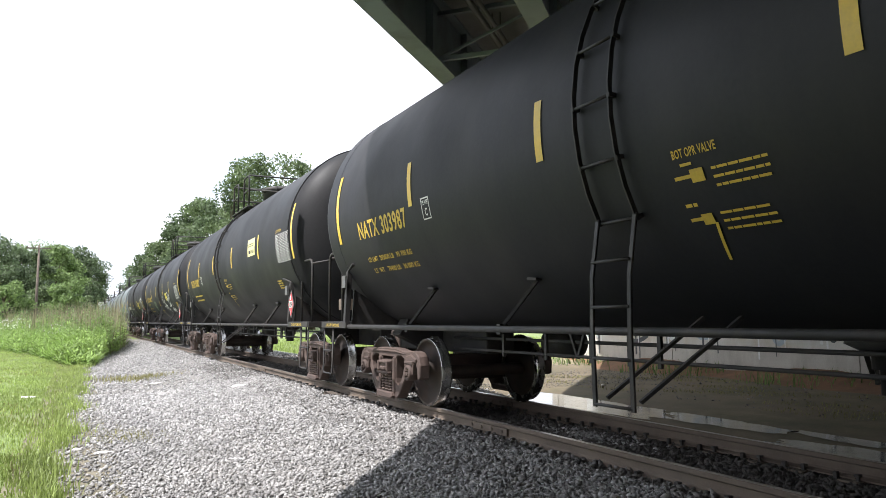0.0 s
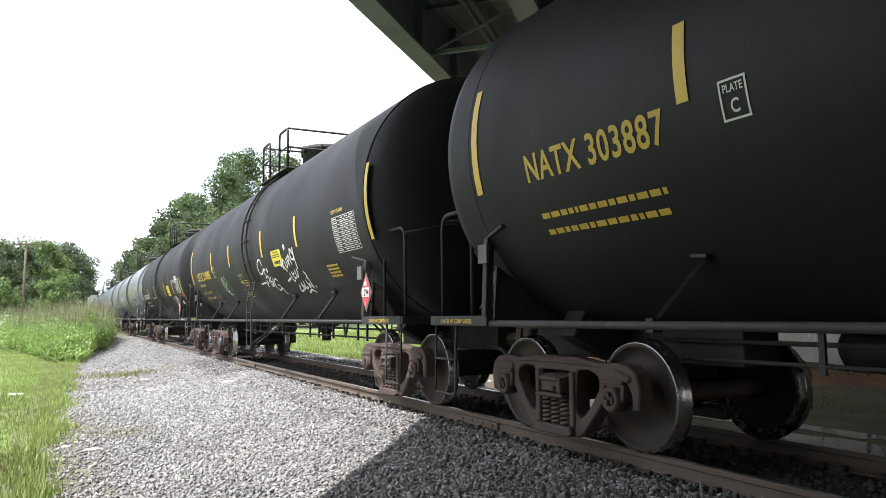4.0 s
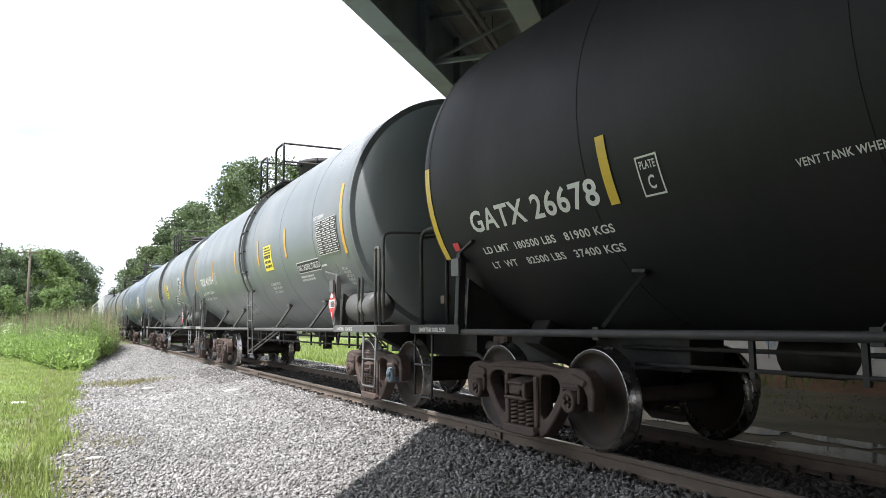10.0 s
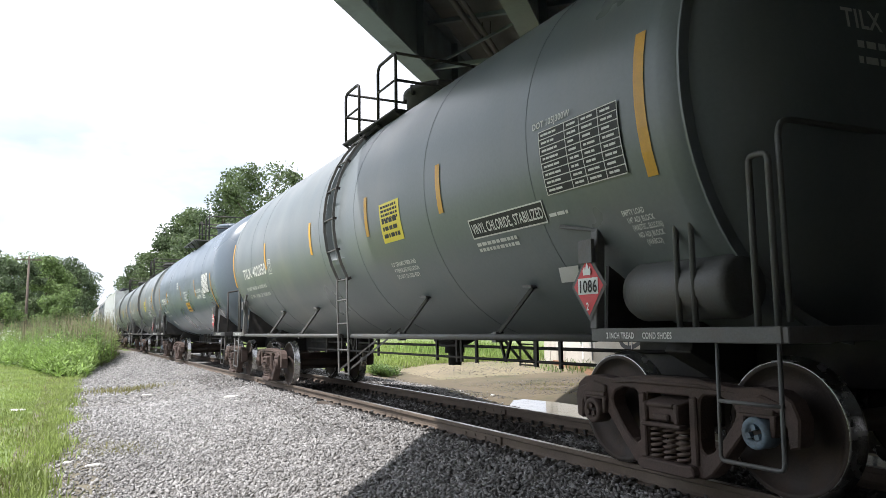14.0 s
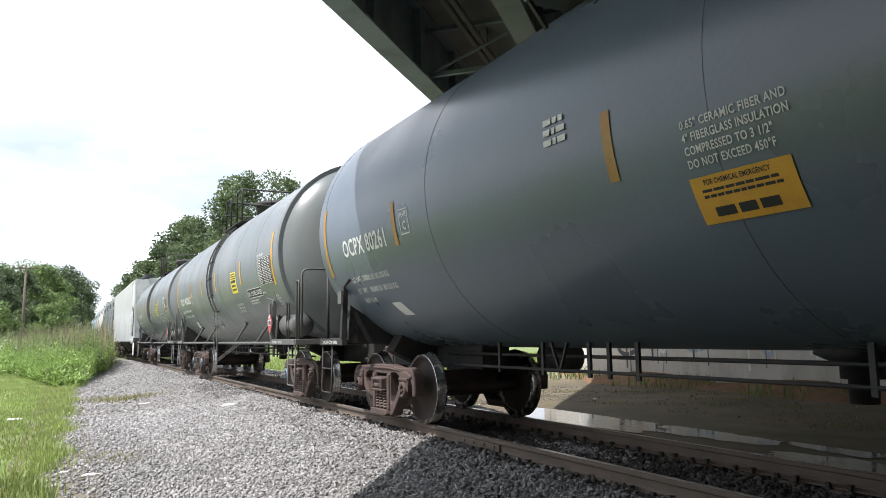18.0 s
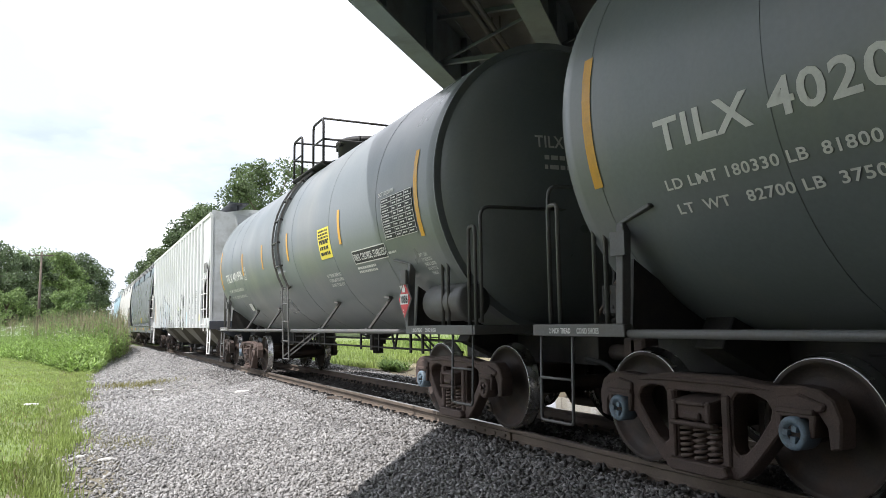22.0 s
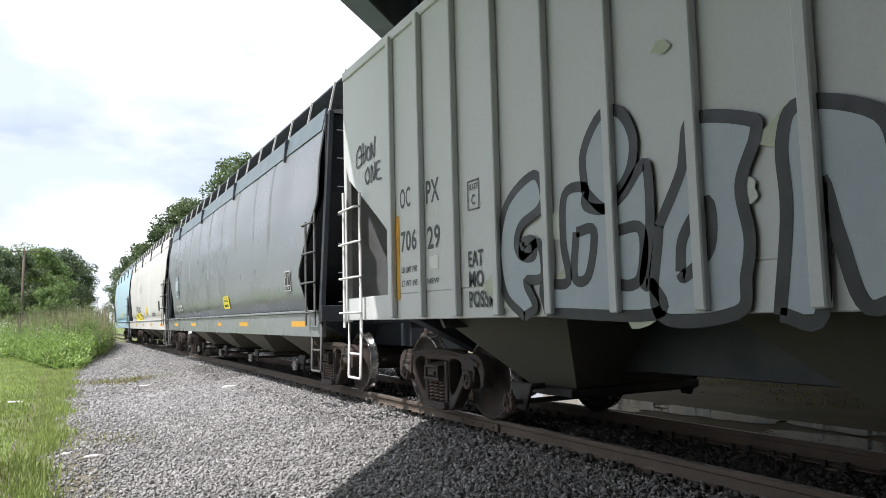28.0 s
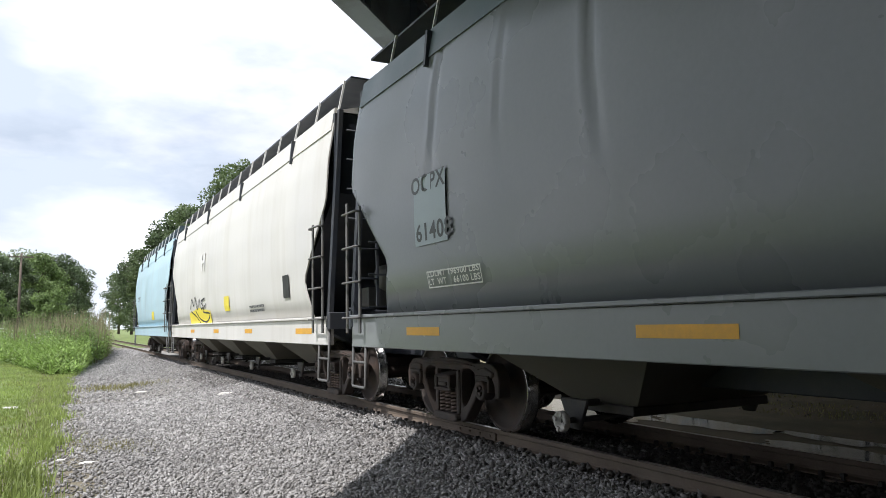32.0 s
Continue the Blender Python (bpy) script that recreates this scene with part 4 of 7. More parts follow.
            pipe(bm, [(sx * 1.585, y2, 0.72), (sx * 1.585, y3, 0.72)], 0.013, 6)
            part("sill_step", bm, M[edge], car)
            # post between the platform and the tank's end
            bm = bmesh.new()
            yb = s * (h - (fp if s < 0 else rp))
            prism(bm, [(sx * 1.54, 1.17), (sx * 1.62, 1.17), (sx * 1.58, 1.93), (sx * 1.5, 1.93)][::sx], "y", min(yb, yb + s * 0.08), max(yb, yb + s * 0.08))
            beam(bm, (sx * 1.53, yb + s * 0.06, 1.93), (sx * 1.6, yb - s * 0.34, 2.01), 0.07, 0.03)
            part("saddle_post", bm, M[edge], car, bevel=0.006)
            bm = bmesh.new()
            prism(bm, [(sx * 0.5, 1.05), (sx * 1.5, 1.12), (sx * 1.46, 1.66), (sx * 0.9, 1.3), (sx * 0.5, 1.2)][::sx], "y", min(yb + s * 0.03, yb + s * 0.06), max(yb + s * 0.03, yb + s * 0.06))
            part("saddle_web", bm, M["frame"], car)
            bm = bmesh.new()
            box(bm, sx * 1.63 - 0.015, sx * 1.63 + 0.015, yb - 0.08, yb + 0.08, 1.68, 1.86)
            part("bracket_plate", bm, M["rail_grey"], car)
    # side rods and struts
    ly = spec.get("ladder", 0.0)
    if spec.get("rods", True):
        for sx in (-1, 1):
            bm = bmesh.new()
            for y0, y1 in ((-h + fp, ly - 0.24), (ly + 0.24, h - 1.6)) if spec["style"] == "grey" else ((-h + fp, h - 1.6),):
                pipe(bm, [(sx * 1.56, y0, 1.1), (sx * 1.56, y1, 1.1)], 0.032, 10)
            part("side_rod", bm, M[edge], car)
            for y in (-h + 3.9, -h + 6.15, h - 5.95, h - 3.75):
                bm = bmesh.new()
                beam(bm, (sx * 1.53, y, 1.12), (sx * 1.29, y - 0.26, 1.56), 0.055, 0.03)
                beam(bm, (sx * 1.31, y - 0.2, 1.58), (sx * 1.29, y - 0.32, 1.57), 0.13, 0.025)
                box(bm, sx * 1.53 - 0.045, sx * 1.53 + 0.045, y - 0.035, y + 0.035, 1.05, 1.15)
                part("strut", bm, M[edge], car)
    # brake rigging under the tank
    bm = bmesh.new()
    for y in (-h + 4.3, -h + 4.75, -h + 6.1, -h + 6.5, -1.6, -1.0, 1.2, 1.6, h - 6.0, h - 5.2, h - 4.3):
        beam(bm, (-0.5, y, 1.14), (-0.5, y, 0.74), 0.045, 0.03)
    for y in (-h + 5.4, 2.4):
        beam(bm, (-0.5, y - 0.2, 1.22), (-0.5, y, 0.78), 0.03, 0.03)
        beam(bm, (-0.5, y + 0.2, 1.22), (-0.5, y, 0.78), 0.03, 0.03)
    pipe(bm, [(-0.5, -h + 3.0, 0.8), (-0.5, h - 3.0, 0.8)], 0.018, 6)
    pipe(bm, [(-0.3, -h + 2.6, 0.94), (-0.3, h - 2.6, 0.94)], 0.02, 6)
    part("brake_piping", bm, M["frame"], car)
    bm = bmesh.new()
    lathe(bm, [(0.0, 1.1), (0.3, 1.08), (0.32, 1.0), (0.2, 0.94), (0.15, 0.92), (0.15, 0.82), (0.1, 0.84), (0.1, 0.64), (0.0, 0.64)], 18, "z", (0, -0.6, 0))
    part("outlet_valve", bm, M["frame"], car)
    for y in (-h + 2.0, h - 2.0) if spec["style"] == "grey" else (h - 2.6,):
        bm = bmesh.new()
        lathe(bm, [(0.0, -0.34), (0.12, -0.32), (0.2, -0.25), (0.2, 0.25), (0.12, 0.32), (0.0, 0.34)], 18, "y", (0.55, y + (1.5 if y < 0 else -1.5), 0.88))
        part("air_reservoir", bm, M["frame"], car)
    if spec["style"] == "grey":
        bm = bmesh.new()
        lathe(bm, [(0.0, -0.5), (0.19, -0.5), (0.215, -0.44), (0.22, 0.4), (0.19, 0.46), (0.0, 0.5)], 24, "y", (-1.3, -h + 1.7, 1.44))
        part("brake_cylinder", bm, M["rail_grey"], car)
    bm = bmesh.new()
    box(bm, -0.75, -0.35, h - 1.25, h - 0.8, 1.2, 1.62)
    box(bm, -1.2, -0.85, h - 1.1, h - 0.85, 1.25, 1.5)
    lathe(bm, [(0.0, -0.16), (0.12, -0.14), (0.12, 0.14), (0.0, 0.16)], 12, "x", (-0.9, h - 0.9, 1.7))
    pipe(bm, rounded([(-1.2, h - 1.0, 1.3), (-0.9, h - 0.7, 1.9), (-0.3, h - 0.8, 2.1)], 0.1), 0.02, 6)
    part("brake_valve", bm, M["frame"], car, bevel=0.015)
    bm = bmesh.new()
    g = random.Random(len(label))
    for k in range(9):
        x, y, z = -1.35 + 0.5 * g.random(), h - 0.75 - 0.8 * g.random(), 1.25 + 0.75 * g.random()
        q = 0.04 + 0.05 * g.random()
        if k % 3:
            box(bm, x - q, x + q, y - q, y + q, z - q, z + q)
        else:
            lathe(bm, [(0.0, -0.1), (q, -0.09), (q, 0.09), (0.0, 0.1)], 10, "x", (x, y, z))
    for k in range(5):
        y, z = h - 0.8 - 0.15 * k, 1.25 + 0.16 * k
        pipe(bm, rounded([(-1.2, y, z), (-1.1, y - 0.2, z + 0.35), (-0.6, y - 0.3, z + 0.3)], 0.08), 0.016, 6)
    part("brake_fitting", bm, M["railweb"], car)
    # ladders
    lm = M["rail_grey"] if spec["style"] == "grey" else M["frame"]
    for sx in (-1, 1) if spec.get("ladders", True) else ():
        low, off = 0.54, 0.055
        clip = shared("ladder_clip", lambda b: box(b, -0.03, 0.032, -0.017, 0.017, -0.017, 0.017), M["frame"])
        for yy in (ly - 0.21, ly + 0.21):
            lad = bmesh.new()
            strap(lad, [(sx * (TR + off) * math.cos(a), yy, TZ + (TR + off) * math.sin(a)) for a in np.linspace(-0.5, 1.3, 14)], 0.014, 0.04)
            part("ladder_rail", lad, lm, car)
            lad = bmesh.new()
            lx = spec.get("leg", 1.6)
            strap(lad, [(sx * lx, yy, low), (sx * (lx + 0.01), yy, 1.1), (sx * max(lx, 1.625), yy, 1.5), (sx * (TR + off) * math.cos(0.48), yy, TZ - (TR + off) * math.sin(0.48))], 0.042, 0.02)
            part("ladder_leg", lad, lm, car, bevel=0.003)
            for a in np.linspace(-0.5, 1.25, 8):
                part("ladder_clip", clip, None, car, m=pose(sx * (TR + 0.04) * math.cos(a), yy, TZ + (TR + 0.04) * math.sin(a), 0, -sx * math.degrees(a), 0))
        rung = shared("rung_" + lm.name, lambda b: pipe(b, [(0, -0.21, 0), (0, 0.21, 0)], 0.013, 6), lm)
        for x, z in ((lx, low + 0.02), (lx + 0.01, 0.9), (lx + 0.015, 1.28), (max(lx, 1.626), 1.62)):
            part("rung", rung, None, car, m=pose(sx * x, ly, z))
        for a in np.linspace(-0.5, 1.25, 8):
            part("rung", rung, None, car, m=pose(sx * (TR + off) * math.cos(a), ly, TZ + (TR + off) * math.sin(a)))
        for yy in (-0.18, 0.18):
            bm = bmesh.new()
            beam(bm, (sx * 1.61, ly + yy, 0.6), (sx * 0.9, ly + yy - 0.3, 1.2), 0.045, 0.025)
            part("ladder_brace", bm, lm, car)
    # top platform, dome and its rails
    bm = bmesh.new()
    lathe(bm, [(0.58, 4.35), (0.58, 4.82), (0.63, 4.84), (0.63, 4.9), (0.56, 4.95), (0.0, 4.98)], 28, "z", (0, ly - 0.2, 0))
    for k in range(8):
        a = 2 * math.pi * k / 8 + 0.2
        lathe(bm, [(0.0, 4.78), (0.035, 4.78), (0.035, 4.93), (0.0, 4.94)], 8, "z", (0.61 * math.cos(a), ly - 0.2 + 0.61 * math.sin(a), 0))
    part("dome", bm, M[spec.get("dome", "frame")], car)
    wide = spec.get("wide", False)
    rx, bx0, bx1, bz = (1.0, 0.9, 1.5, 4.3) if wide else (1.15, 0.85, 1.2, 4.3)
    for s in (-1, 1):
        bm = bmesh.new()
        y0, y1 = (ly - 1.0, ly + 1.4) if wide else (ly - 1.0, ly + 1.2)
        box(bm, min(s * bx0, s * bx1), max(s * bx0, s * bx1), y0, y1, bz - 0.03, bz)
        board = part("platform", bm, M["rail_grey" if wide else "frame"], car, bevel=0.006)
        for yy in np.linspace(y0 + 0.05, y1 - 0.05, 4):
            bm = bmesh.new()
            beam(bm, (s * (bx1 - 0.03), yy, bz - 0.03), (s * (bx1 - 0.12 - 0.1 * wide), yy, TZ + math.sqrt(TR ** 2 - (bx1 - 0.12 - 0.1 * wide) ** 2)), 0.03, 0.04, (0, 1, 0))
            part("bracket", bm, M["frame"], board)
        for ya, yb in ((ly - 0.95, ly - 0.28), (ly + 0.52, ly + 1.15)):
            bm = bmesh.new()
            pipe(bm, rounded([(s * rx, ya, bz), (s * rx, ya, 5.14), (s * rx, yb, 5.14), (s * rx, yb, bz)], 0.12), 0.024, 8)
            part("guard_hoop", bm, M["frame"], car)
        bm = bmesh.new()
        pipe(bm, [(s * rx, ly - 0.95, 4.74), (s * rx, ly - 0.28, 4.74)], 0.02, 6)
        pipe(bm, [(s * rx, ly + 0.52, 4.74), (s * rx, ly + 1.15, 4.74)], 0.02, 6)
        part("guard_rail", bm, M["frame"], car)
    for y in (ly - 0.93, ly + 1.13):
        for z in (5.14, 4.74):
            bm = bmesh.new()
            pipe(bm, [(-rx, y, z), (rx, y, z)], 0.022, 7)
            part("guard_rail", bm, M["frame"], car)
    # lettering on the front head
    if spec.get("head"):
        def head(y, v):
            x, z = -y, v - TZ
            r = min(0.999, math.sqrt(x * x + z * z) / TR)
            return (x, -fore - 0.68 * math.sqrt(1 - r * r) - 0.006, v)
        decal("lettering", lambda b: put_text(b, spec["head"], 0.72, 3.14, 0.14, head, width=0.92), "white", car, "stencilled lettering on the tank head")
        decal("small_lettering", lambda b: bars(b, 0.62, 3.0, 0.6, 0.05, head, 3, 2, 2.2), "white", car, "small stencilled lettering")
    # placard
    if spec.get("placard"):
        pc = -h + spec.get("pc", 2.46) - 0.11
        holder = bmesh.new()
        box(holder, -1.62, -1.59, pc - 0.1, pc + 0.09, 1.36, 1.62)
        plate = part("placard_holder", holder, M[edge], car)
        def diamond(b, r, off=0.0, cz=1.5):
            x = -1.625 - off
            add(b, [(x, pc + dy * r * 0.84, cz + dz * r * 1.08) for dy, dz in ((0, 1), (-1, 0), (0, -1), (1, 0))], [(0, 1, 2, 3)])
        decal("placard", lambda b: diamond(b, 0.25), "rail_grey", plate, "grey metal placard frame")
        decal("placard_field", lambda b: diamond(b, 0.21, 0.004), "red", plate, "red hazard placard field")
        flat = lambda y, v: (-1.638, y, v)
        decal("placard_band", lambda b: put_patch(b, pc + 0.12, pc - 0.12, 1.437, 1.563, lambda y, v: (-1.634, y, v), n=1), "placard_white", plate)
        decal("placard_number", lambda b: put_text(b, spec["placard"], pc + 0.112, 1.452, 0.097, flat, width=0.224), "ink", plate)
        decal("placard_class", lambda b: put_text(b, spec.get("klass", "2"), pc + 0.022, 1.315, 0.06, flat), "placard_white", plate)
        decal("placard_flame", lambda b: add(b, [flat(pc + a * 0.75, 1.585 + c * 0.75) for a, c in ((0.06, 0), (0.07, 0.05), (0.04, 0.09), (0.03, 0.05), (0.0, 0.14), (-0.03, 0.06), (-0.05, 0.09), (-0.06, 0.03), (-0.05, 0))], [tuple(range(9))]), "placard_white", plate)
    # reflective strips
    v0 = spec.get("strip_v", 2.55)
    for y in spec["strips"]:
        end = abs(y) > cyl - 0.9
        lo, hi = (v0 - 0.2, v0 + 0.82) if end else (v0, v0 + 0.52)
        if y < -cyl + 0.9 and "front_v" in spec:
            lo, hi = spec["front_v"]
        decal("reflective_strip", lambda b: put_patch(b, y - 0.05, y + 0.05, lo, hi, tank_wrap(0.0075)), spec.get("strip_mat", "yellow"), car, spec.get("strip_label", "yellow reflective strip"))
    for k, (kind, mat, args) in enumerate(spec["marks"]):
        if kind == "text":
            decal("lettering", lambda b: put_text(b, *args[:4], tank_wrap(0.004 + 0.0004 * k), **(args[4] if len(args) > 4 else {})), mat, car, "stencilled lettering")
        elif kind == "bars":
            decal("small_lettering", lambda b: bars(b, *args[:4], tank_wrap(0.004 + 0.0004 * k), k + 5, *args[4:]), mat, car, "small stencilled lettering")
        elif kind == "patch":
            decal("decal", lambda b: put_patch(b, *args[:4], tank_wrap(0.003 + 0.0004 * k), *args[4:]), mat, car, "painted or stuck-on panel")
        elif kind == "outline":
            y0, y1, v0, v1, lw = args
            decal("stencil_frame", lambda b: [put_patch(b, *q, tank_wrap(0.004 + 0.0004 * k)) for q in ((y0, y1, v0, v0 + lw), (y0, y1, v1 - lw, v1), (y0, y0 - lw, v0, v1), (y1 + lw, y1, v0, v1))], mat, car, "thin stencilled frame")
        elif kind == "stroke":
            decal("graffiti", lambda b: [put_stroke(b, q, args[1], tank_wrap(0.004 + 0.0004 * k)) for q in args[0]], mat, car, "hand-sprayed graffiti")
        elif kind == "table":
            y0, y1, v0, v1, rows, cols = args

            def draw(b):
                for r in range(rows + 1):
                    v = v0 + (v1 - v0) * r / rows
                    put_patch(b, y0, y1, v - 0.004, v + 0.004, tank_wrap(0.004 + 0.0004 * k), n=1)
                for c in cols:
                    y = y0 + (y1 - y0) * c
                    put_patch(b, y + 0.004, y - 0.004, v0, v1, tank_wrap(0.004 + 0.0004 * k))
                for r in range(rows):
                    for c0, c1 in zip(cols, cols[1:]):
                        bars(b, y0 + (y1 - y0) * c0 - 0.03, v0 + (v1 - v0) * (r + 0.38) / rows, (y0 - y1) * (c1 - c0) * 0.6, (v1 - v0) / rows * 0.28, tank_wrap(0.004 + 0.0004 * k), r * 7 + int(c0 * 50))
            decal("inspection_table", draw, mat, car, "stencilled inspection table")
    return car


# ---- covered hopper cars ----
def dent(sx, y, v, spec):
    """How far a thin side sheet is pushed in or out: upright creases between shallow hollows."""
    d = 0.0
    for c, depth, lo, hi, w in spec.get("creases", ()):
        k = max(0.0, min(1.0, (v - lo) / 0.15)) * max(0.0, min(1.0, (hi - v) / 0.15))
        u = (y - c - 0.06 * math.sin(5 * v + c)) / w
        d -= depth * k * math.exp(-u * u)
        d += depth * 0.45 * k * math.exp(-(u - 1.7) ** 2)
    return d + 0.006 * math.sin(y * 2.1 + 2.3 * v) * math.sin(3.1 * v)


def hopper_car(label, length, spec):
    car = thing("covered_hopper_car", None, None, label, "hopper car", "hopper cars of the train")
    h = length / 2
    paint, dark = M[spec["paint"]], M[spec["dark"]]
    zb, zt, W = spec["zb"], spec["zt"], 1.74
    e = h - (0.72 if spec["ribbed"] else 0.5)       # the corner posts
    ribbed = spec["ribbed"]
    cut = 1.45 if ribbed else 1.2  # length of the open corner
    prof = [(W, zb), (W, zt)] if ribbed else [(1.62, zb + 0.1), (1.705, zb + 0.53), (1.74, zb + 1.15), (1.74, zb + 1.83), (1.7, zb + 2.5), (1.62, zt - 0.28), (1.58, zt - 0.1), (1.54, zt)]

    def side_x(z):
        return float(np.interp(z, [p[1] for p in prof], [p[0] for p in prof]))
    spec["side_x"] = side_x
    for sx in (-1, 1):
        # side sheet with sloping lower corners, dented where it is smooth
        bm = bmesh.new()
        zs = [zb + 0.3 if ribbed else zb + 0.12] + [float(z) for z in np.linspace(zb + 0.45, zt - 0.02, 15 if ribbed else 24)]
        ny = 15 if ribbed else 340
        skins = []
        for inner in (0.0, 0.02):
            rows = []
            for z in zs:
                t = np.interp(z, (zb + 0.2, zb + (1.1 if ribbed else 0.75), zb + (2.0 if ribbed else 1.85)), (cut if ribbed else cut * 0.8, cut, 0.05))
                ye = e - float(t)
                rows.append([bm.verts.new((sx * (side_x(z) - inner + (0 if ribbed else dent(sx, y, (z - zb) / (zt - zb), spec))), y, z)) for y in np.linspace(-ye, ye, ny)])
            for c, d in zip(rows, rows[1:]):
                for k in range(ny - 1):
                    q = (c[k], c[k + 1], d[k + 1], d[k])
                    bm.faces.new(q if inner else q[::-1]).smooth = not ribbed
            skins.append(rows)
        for edge in (lambda r: r[0], lambda r: r[-1], lambda r: [q[0] for q in r], lambda r: [q[-1] for q in r]):
            o, i = edge(skins[0]), edge(skins[1])
            for k in range(len(o) - 1):
                bm.faces.new((o[k], o[k + 1], i[k + 1], i[k]))
        part("side_sheet", bm, paint, car)
        bm = bmesh.new()
        if ribbed:
            box(bm, sx * (W - 0.034) - 0.03, sx * (W - 0.034) + 0.03, -e, e, zb, zb + 0.3)
            box(bm, sx * (W - 0.02) - 0.05, sx * (W - 0.02) + 0.05, -e, e, zt - 0.06, zt + 0.06)
        else:
            box(bm, sx * 1.68 - 0.05, sx * 1.68 + 0.05, -e, e, zb - 0.28, zb + 0.1)
            box(bm, sx * 1.7 - 0.07, sx * 1.7 + 0.07, -e, e, zb + 0.1, zb + 0.14)
        part("side_sill", bm, M[spec.get("sill", spec["paint"])], car, bevel=0.008)
        if not ribbed:
            bm = bmesh.new()
            prism(bm, [(sx * 1.595, zt - 0.28), (sx * 1.64, zt - 0.3), (sx * 1.57, zt + 0.06), (sx * 1.52, zt + 0.06)][::sx], "y", -e + 0.1, e - 0.1)
            part("eave_band", bm, M[spec["band"]], car)
        if ribbed:
            rib = shared("rib_%d" % sx, lambda b: box(b, -0.035, 0.035, -0.045, 0.045, zb + 0.02, zt - 0.02), paint, 0.01)
            for k in range(21):
                y = 7.6 - 0.775 * k
                part("rib", rib, None, car, m=pose(sx * (W + 0.035), y, 0))
        for s in (-1, 1):
            # corner post and its ladder
            bm = bmesh.new()
            beam(bm, (sx * (W - 0.04), s * e, zb - 0.02), (sx * (W - 0.04 if ribbed else 1.52), s * e, zt), 0.08, 0.1, (0, 1, 0))
            part("corner_post", bm, paint if ribbed else dark, car, bevel=0.008)
            shift, width, top = (0.08, 0.62, 1.66) if ribbed else (0.02, 0.46, 1.55)
            y0, y1 = s * (e - shift), s * (e - shift - width)
            lm = M["placard_white"] if ribbed else M["rail_grey"]
            bm = bmesh.new()
            box(bm, sx * (W + 0.06) - 0.012, sx * (W + 0.06) + 0.012, y1 - 0.03, y1 + 0.03, zb - 0.1, zb + top)
            ladder = part("side_ladder", bm, lm, car, bevel=0.004)
            bm = bmesh.new()
            box(bm, sx * (W + 0.06) - 0.012, sx * (W + 0.06) + 0.012, y0 - 0.03, y0 + 0.03, zb - 0.1, zb + top + 0.1)
            part("stile", bm, lm, ladder, bevel=0.004)
            rung = shared("side_rung_" + lm.name, lambda b: pipe(b, rounded([(0.0, -width / 2 - 0.03, 0), (0.07, -width / 2 - 0.02, 0), (0.07, width / 2 + 0.02, 0), (0.0, width / 2 + 0.03, 0)], 0.04), 0.015, 6), lm)
            for z in np.arange(zb + 0.1, zb + top, 0.46):
                part("rung", rung, None, ladder, m=pose(sx * (W + 0.06), (y0 + y1) / 2, float(z), 0, 0, 0 if sx > 0 else 180))
            bm = bmesh.new()
            pipe(bm, rounded([(sx * 1.7, s * e, zb), (sx * 1.72, s * e, 0.4), (sx * 1.72, s * (e - 0.45), 0.4), (sx * 1.7, s * (e - 0.45), zb)], 0.03), 0.02, 6)
            pipe(bm, [(sx * 1.71, s * e, 0.72), (sx * 1.71, s * (e - 0.45), 0.72)], 0.018, 6)
            part("sill_step", bm, M["placard_white"] if ribbed else M["rail_grey"], car)
    # roof, running board and hatches
    up = 0.35 if ribbed else 0.52
    bm = bmesh.new()
    rw = W if ribbed else 1.54
    prism(bm, [(-rw, zt - 0.03), (-rw, zt), (-0.7, zt + 0.2), (0.7, zt + 0.2), (rw, zt), (rw, zt - 0.03)], "y", -e, e)
    part("roof", bm, paint, car)
    bm = bmesh.new()
    for sx in (-1, 1):
        bx, bw = (0.95, 0.28) if ribbed else (1.02, 0.36)
        box(bm, sx * bx - bw, sx * bx + bw, -h + 0.4, h - 0.4, zt + up - 0.03, zt + up)
        for y in np.arange(-e + 0.2, e, 1.2):
            beam(bm, (sx * 0.9, y, zt + 0.1), (sx * 0.9, y, zt + up - 0.02), 0.04, 0.04)
    part("running_board", bm, dark, car)
    if not ribbed:
        for sx in (-1, 1):
            post = shared("board_bracket_%d" % sx, lambda b: beam(b, (sx * 1.5, 0, 0), (sx * 1.39, 0, up), 0.025, 0.03), M["placard_white"])
            for y in np.arange(-e + 0.15, e, 1.22):
                part("board_bracket", post, None, car, m=pose(0, float(y), zt))
            for k in range(4):
                y = -e + 2.2 + (2 * e - 4.4) * k / 3
                bm = bmesh.new()
                beam(bm, (sx * 1.64, y, zt - 0.4), (sx * 1.6, y, zt + 0.02), 0.09, 0.05, (0, 1, 0))
                part("lifting_lug", bm, dark, car)
    bm = bmesh.new()
    for y in np.linspace(-e + 1.5, e - 1.5, 6):
        lathe(bm, [(0.0, zt + 0.36), (0.3, zt + 0.34), (0.34, zt + 0.2)], 14, "z", (0, y, 0))
    part("hatch", bm, paint, car)
    # ends: slope sheet, posts, ladder and platform
    for s in (-1, 1):
        bm = bmesh.new()
        prism(bm, [(s * (e - 0.02), zt - 0.05), (s * (e - 0.05), zb + 2.5 if ribbed else zb + 2.0), (s * (e - 2.6), zb - 0.1), (s * (e - 2.66), zb - 0.1), (s * (e - 0.12), zb + 2.55), (s * (e - 0.1), zt - 0.05)][::s], "x", -1.6, 1.6)
        part("slope_sheet", bm, dark if not ribbed else M["chute"], car)
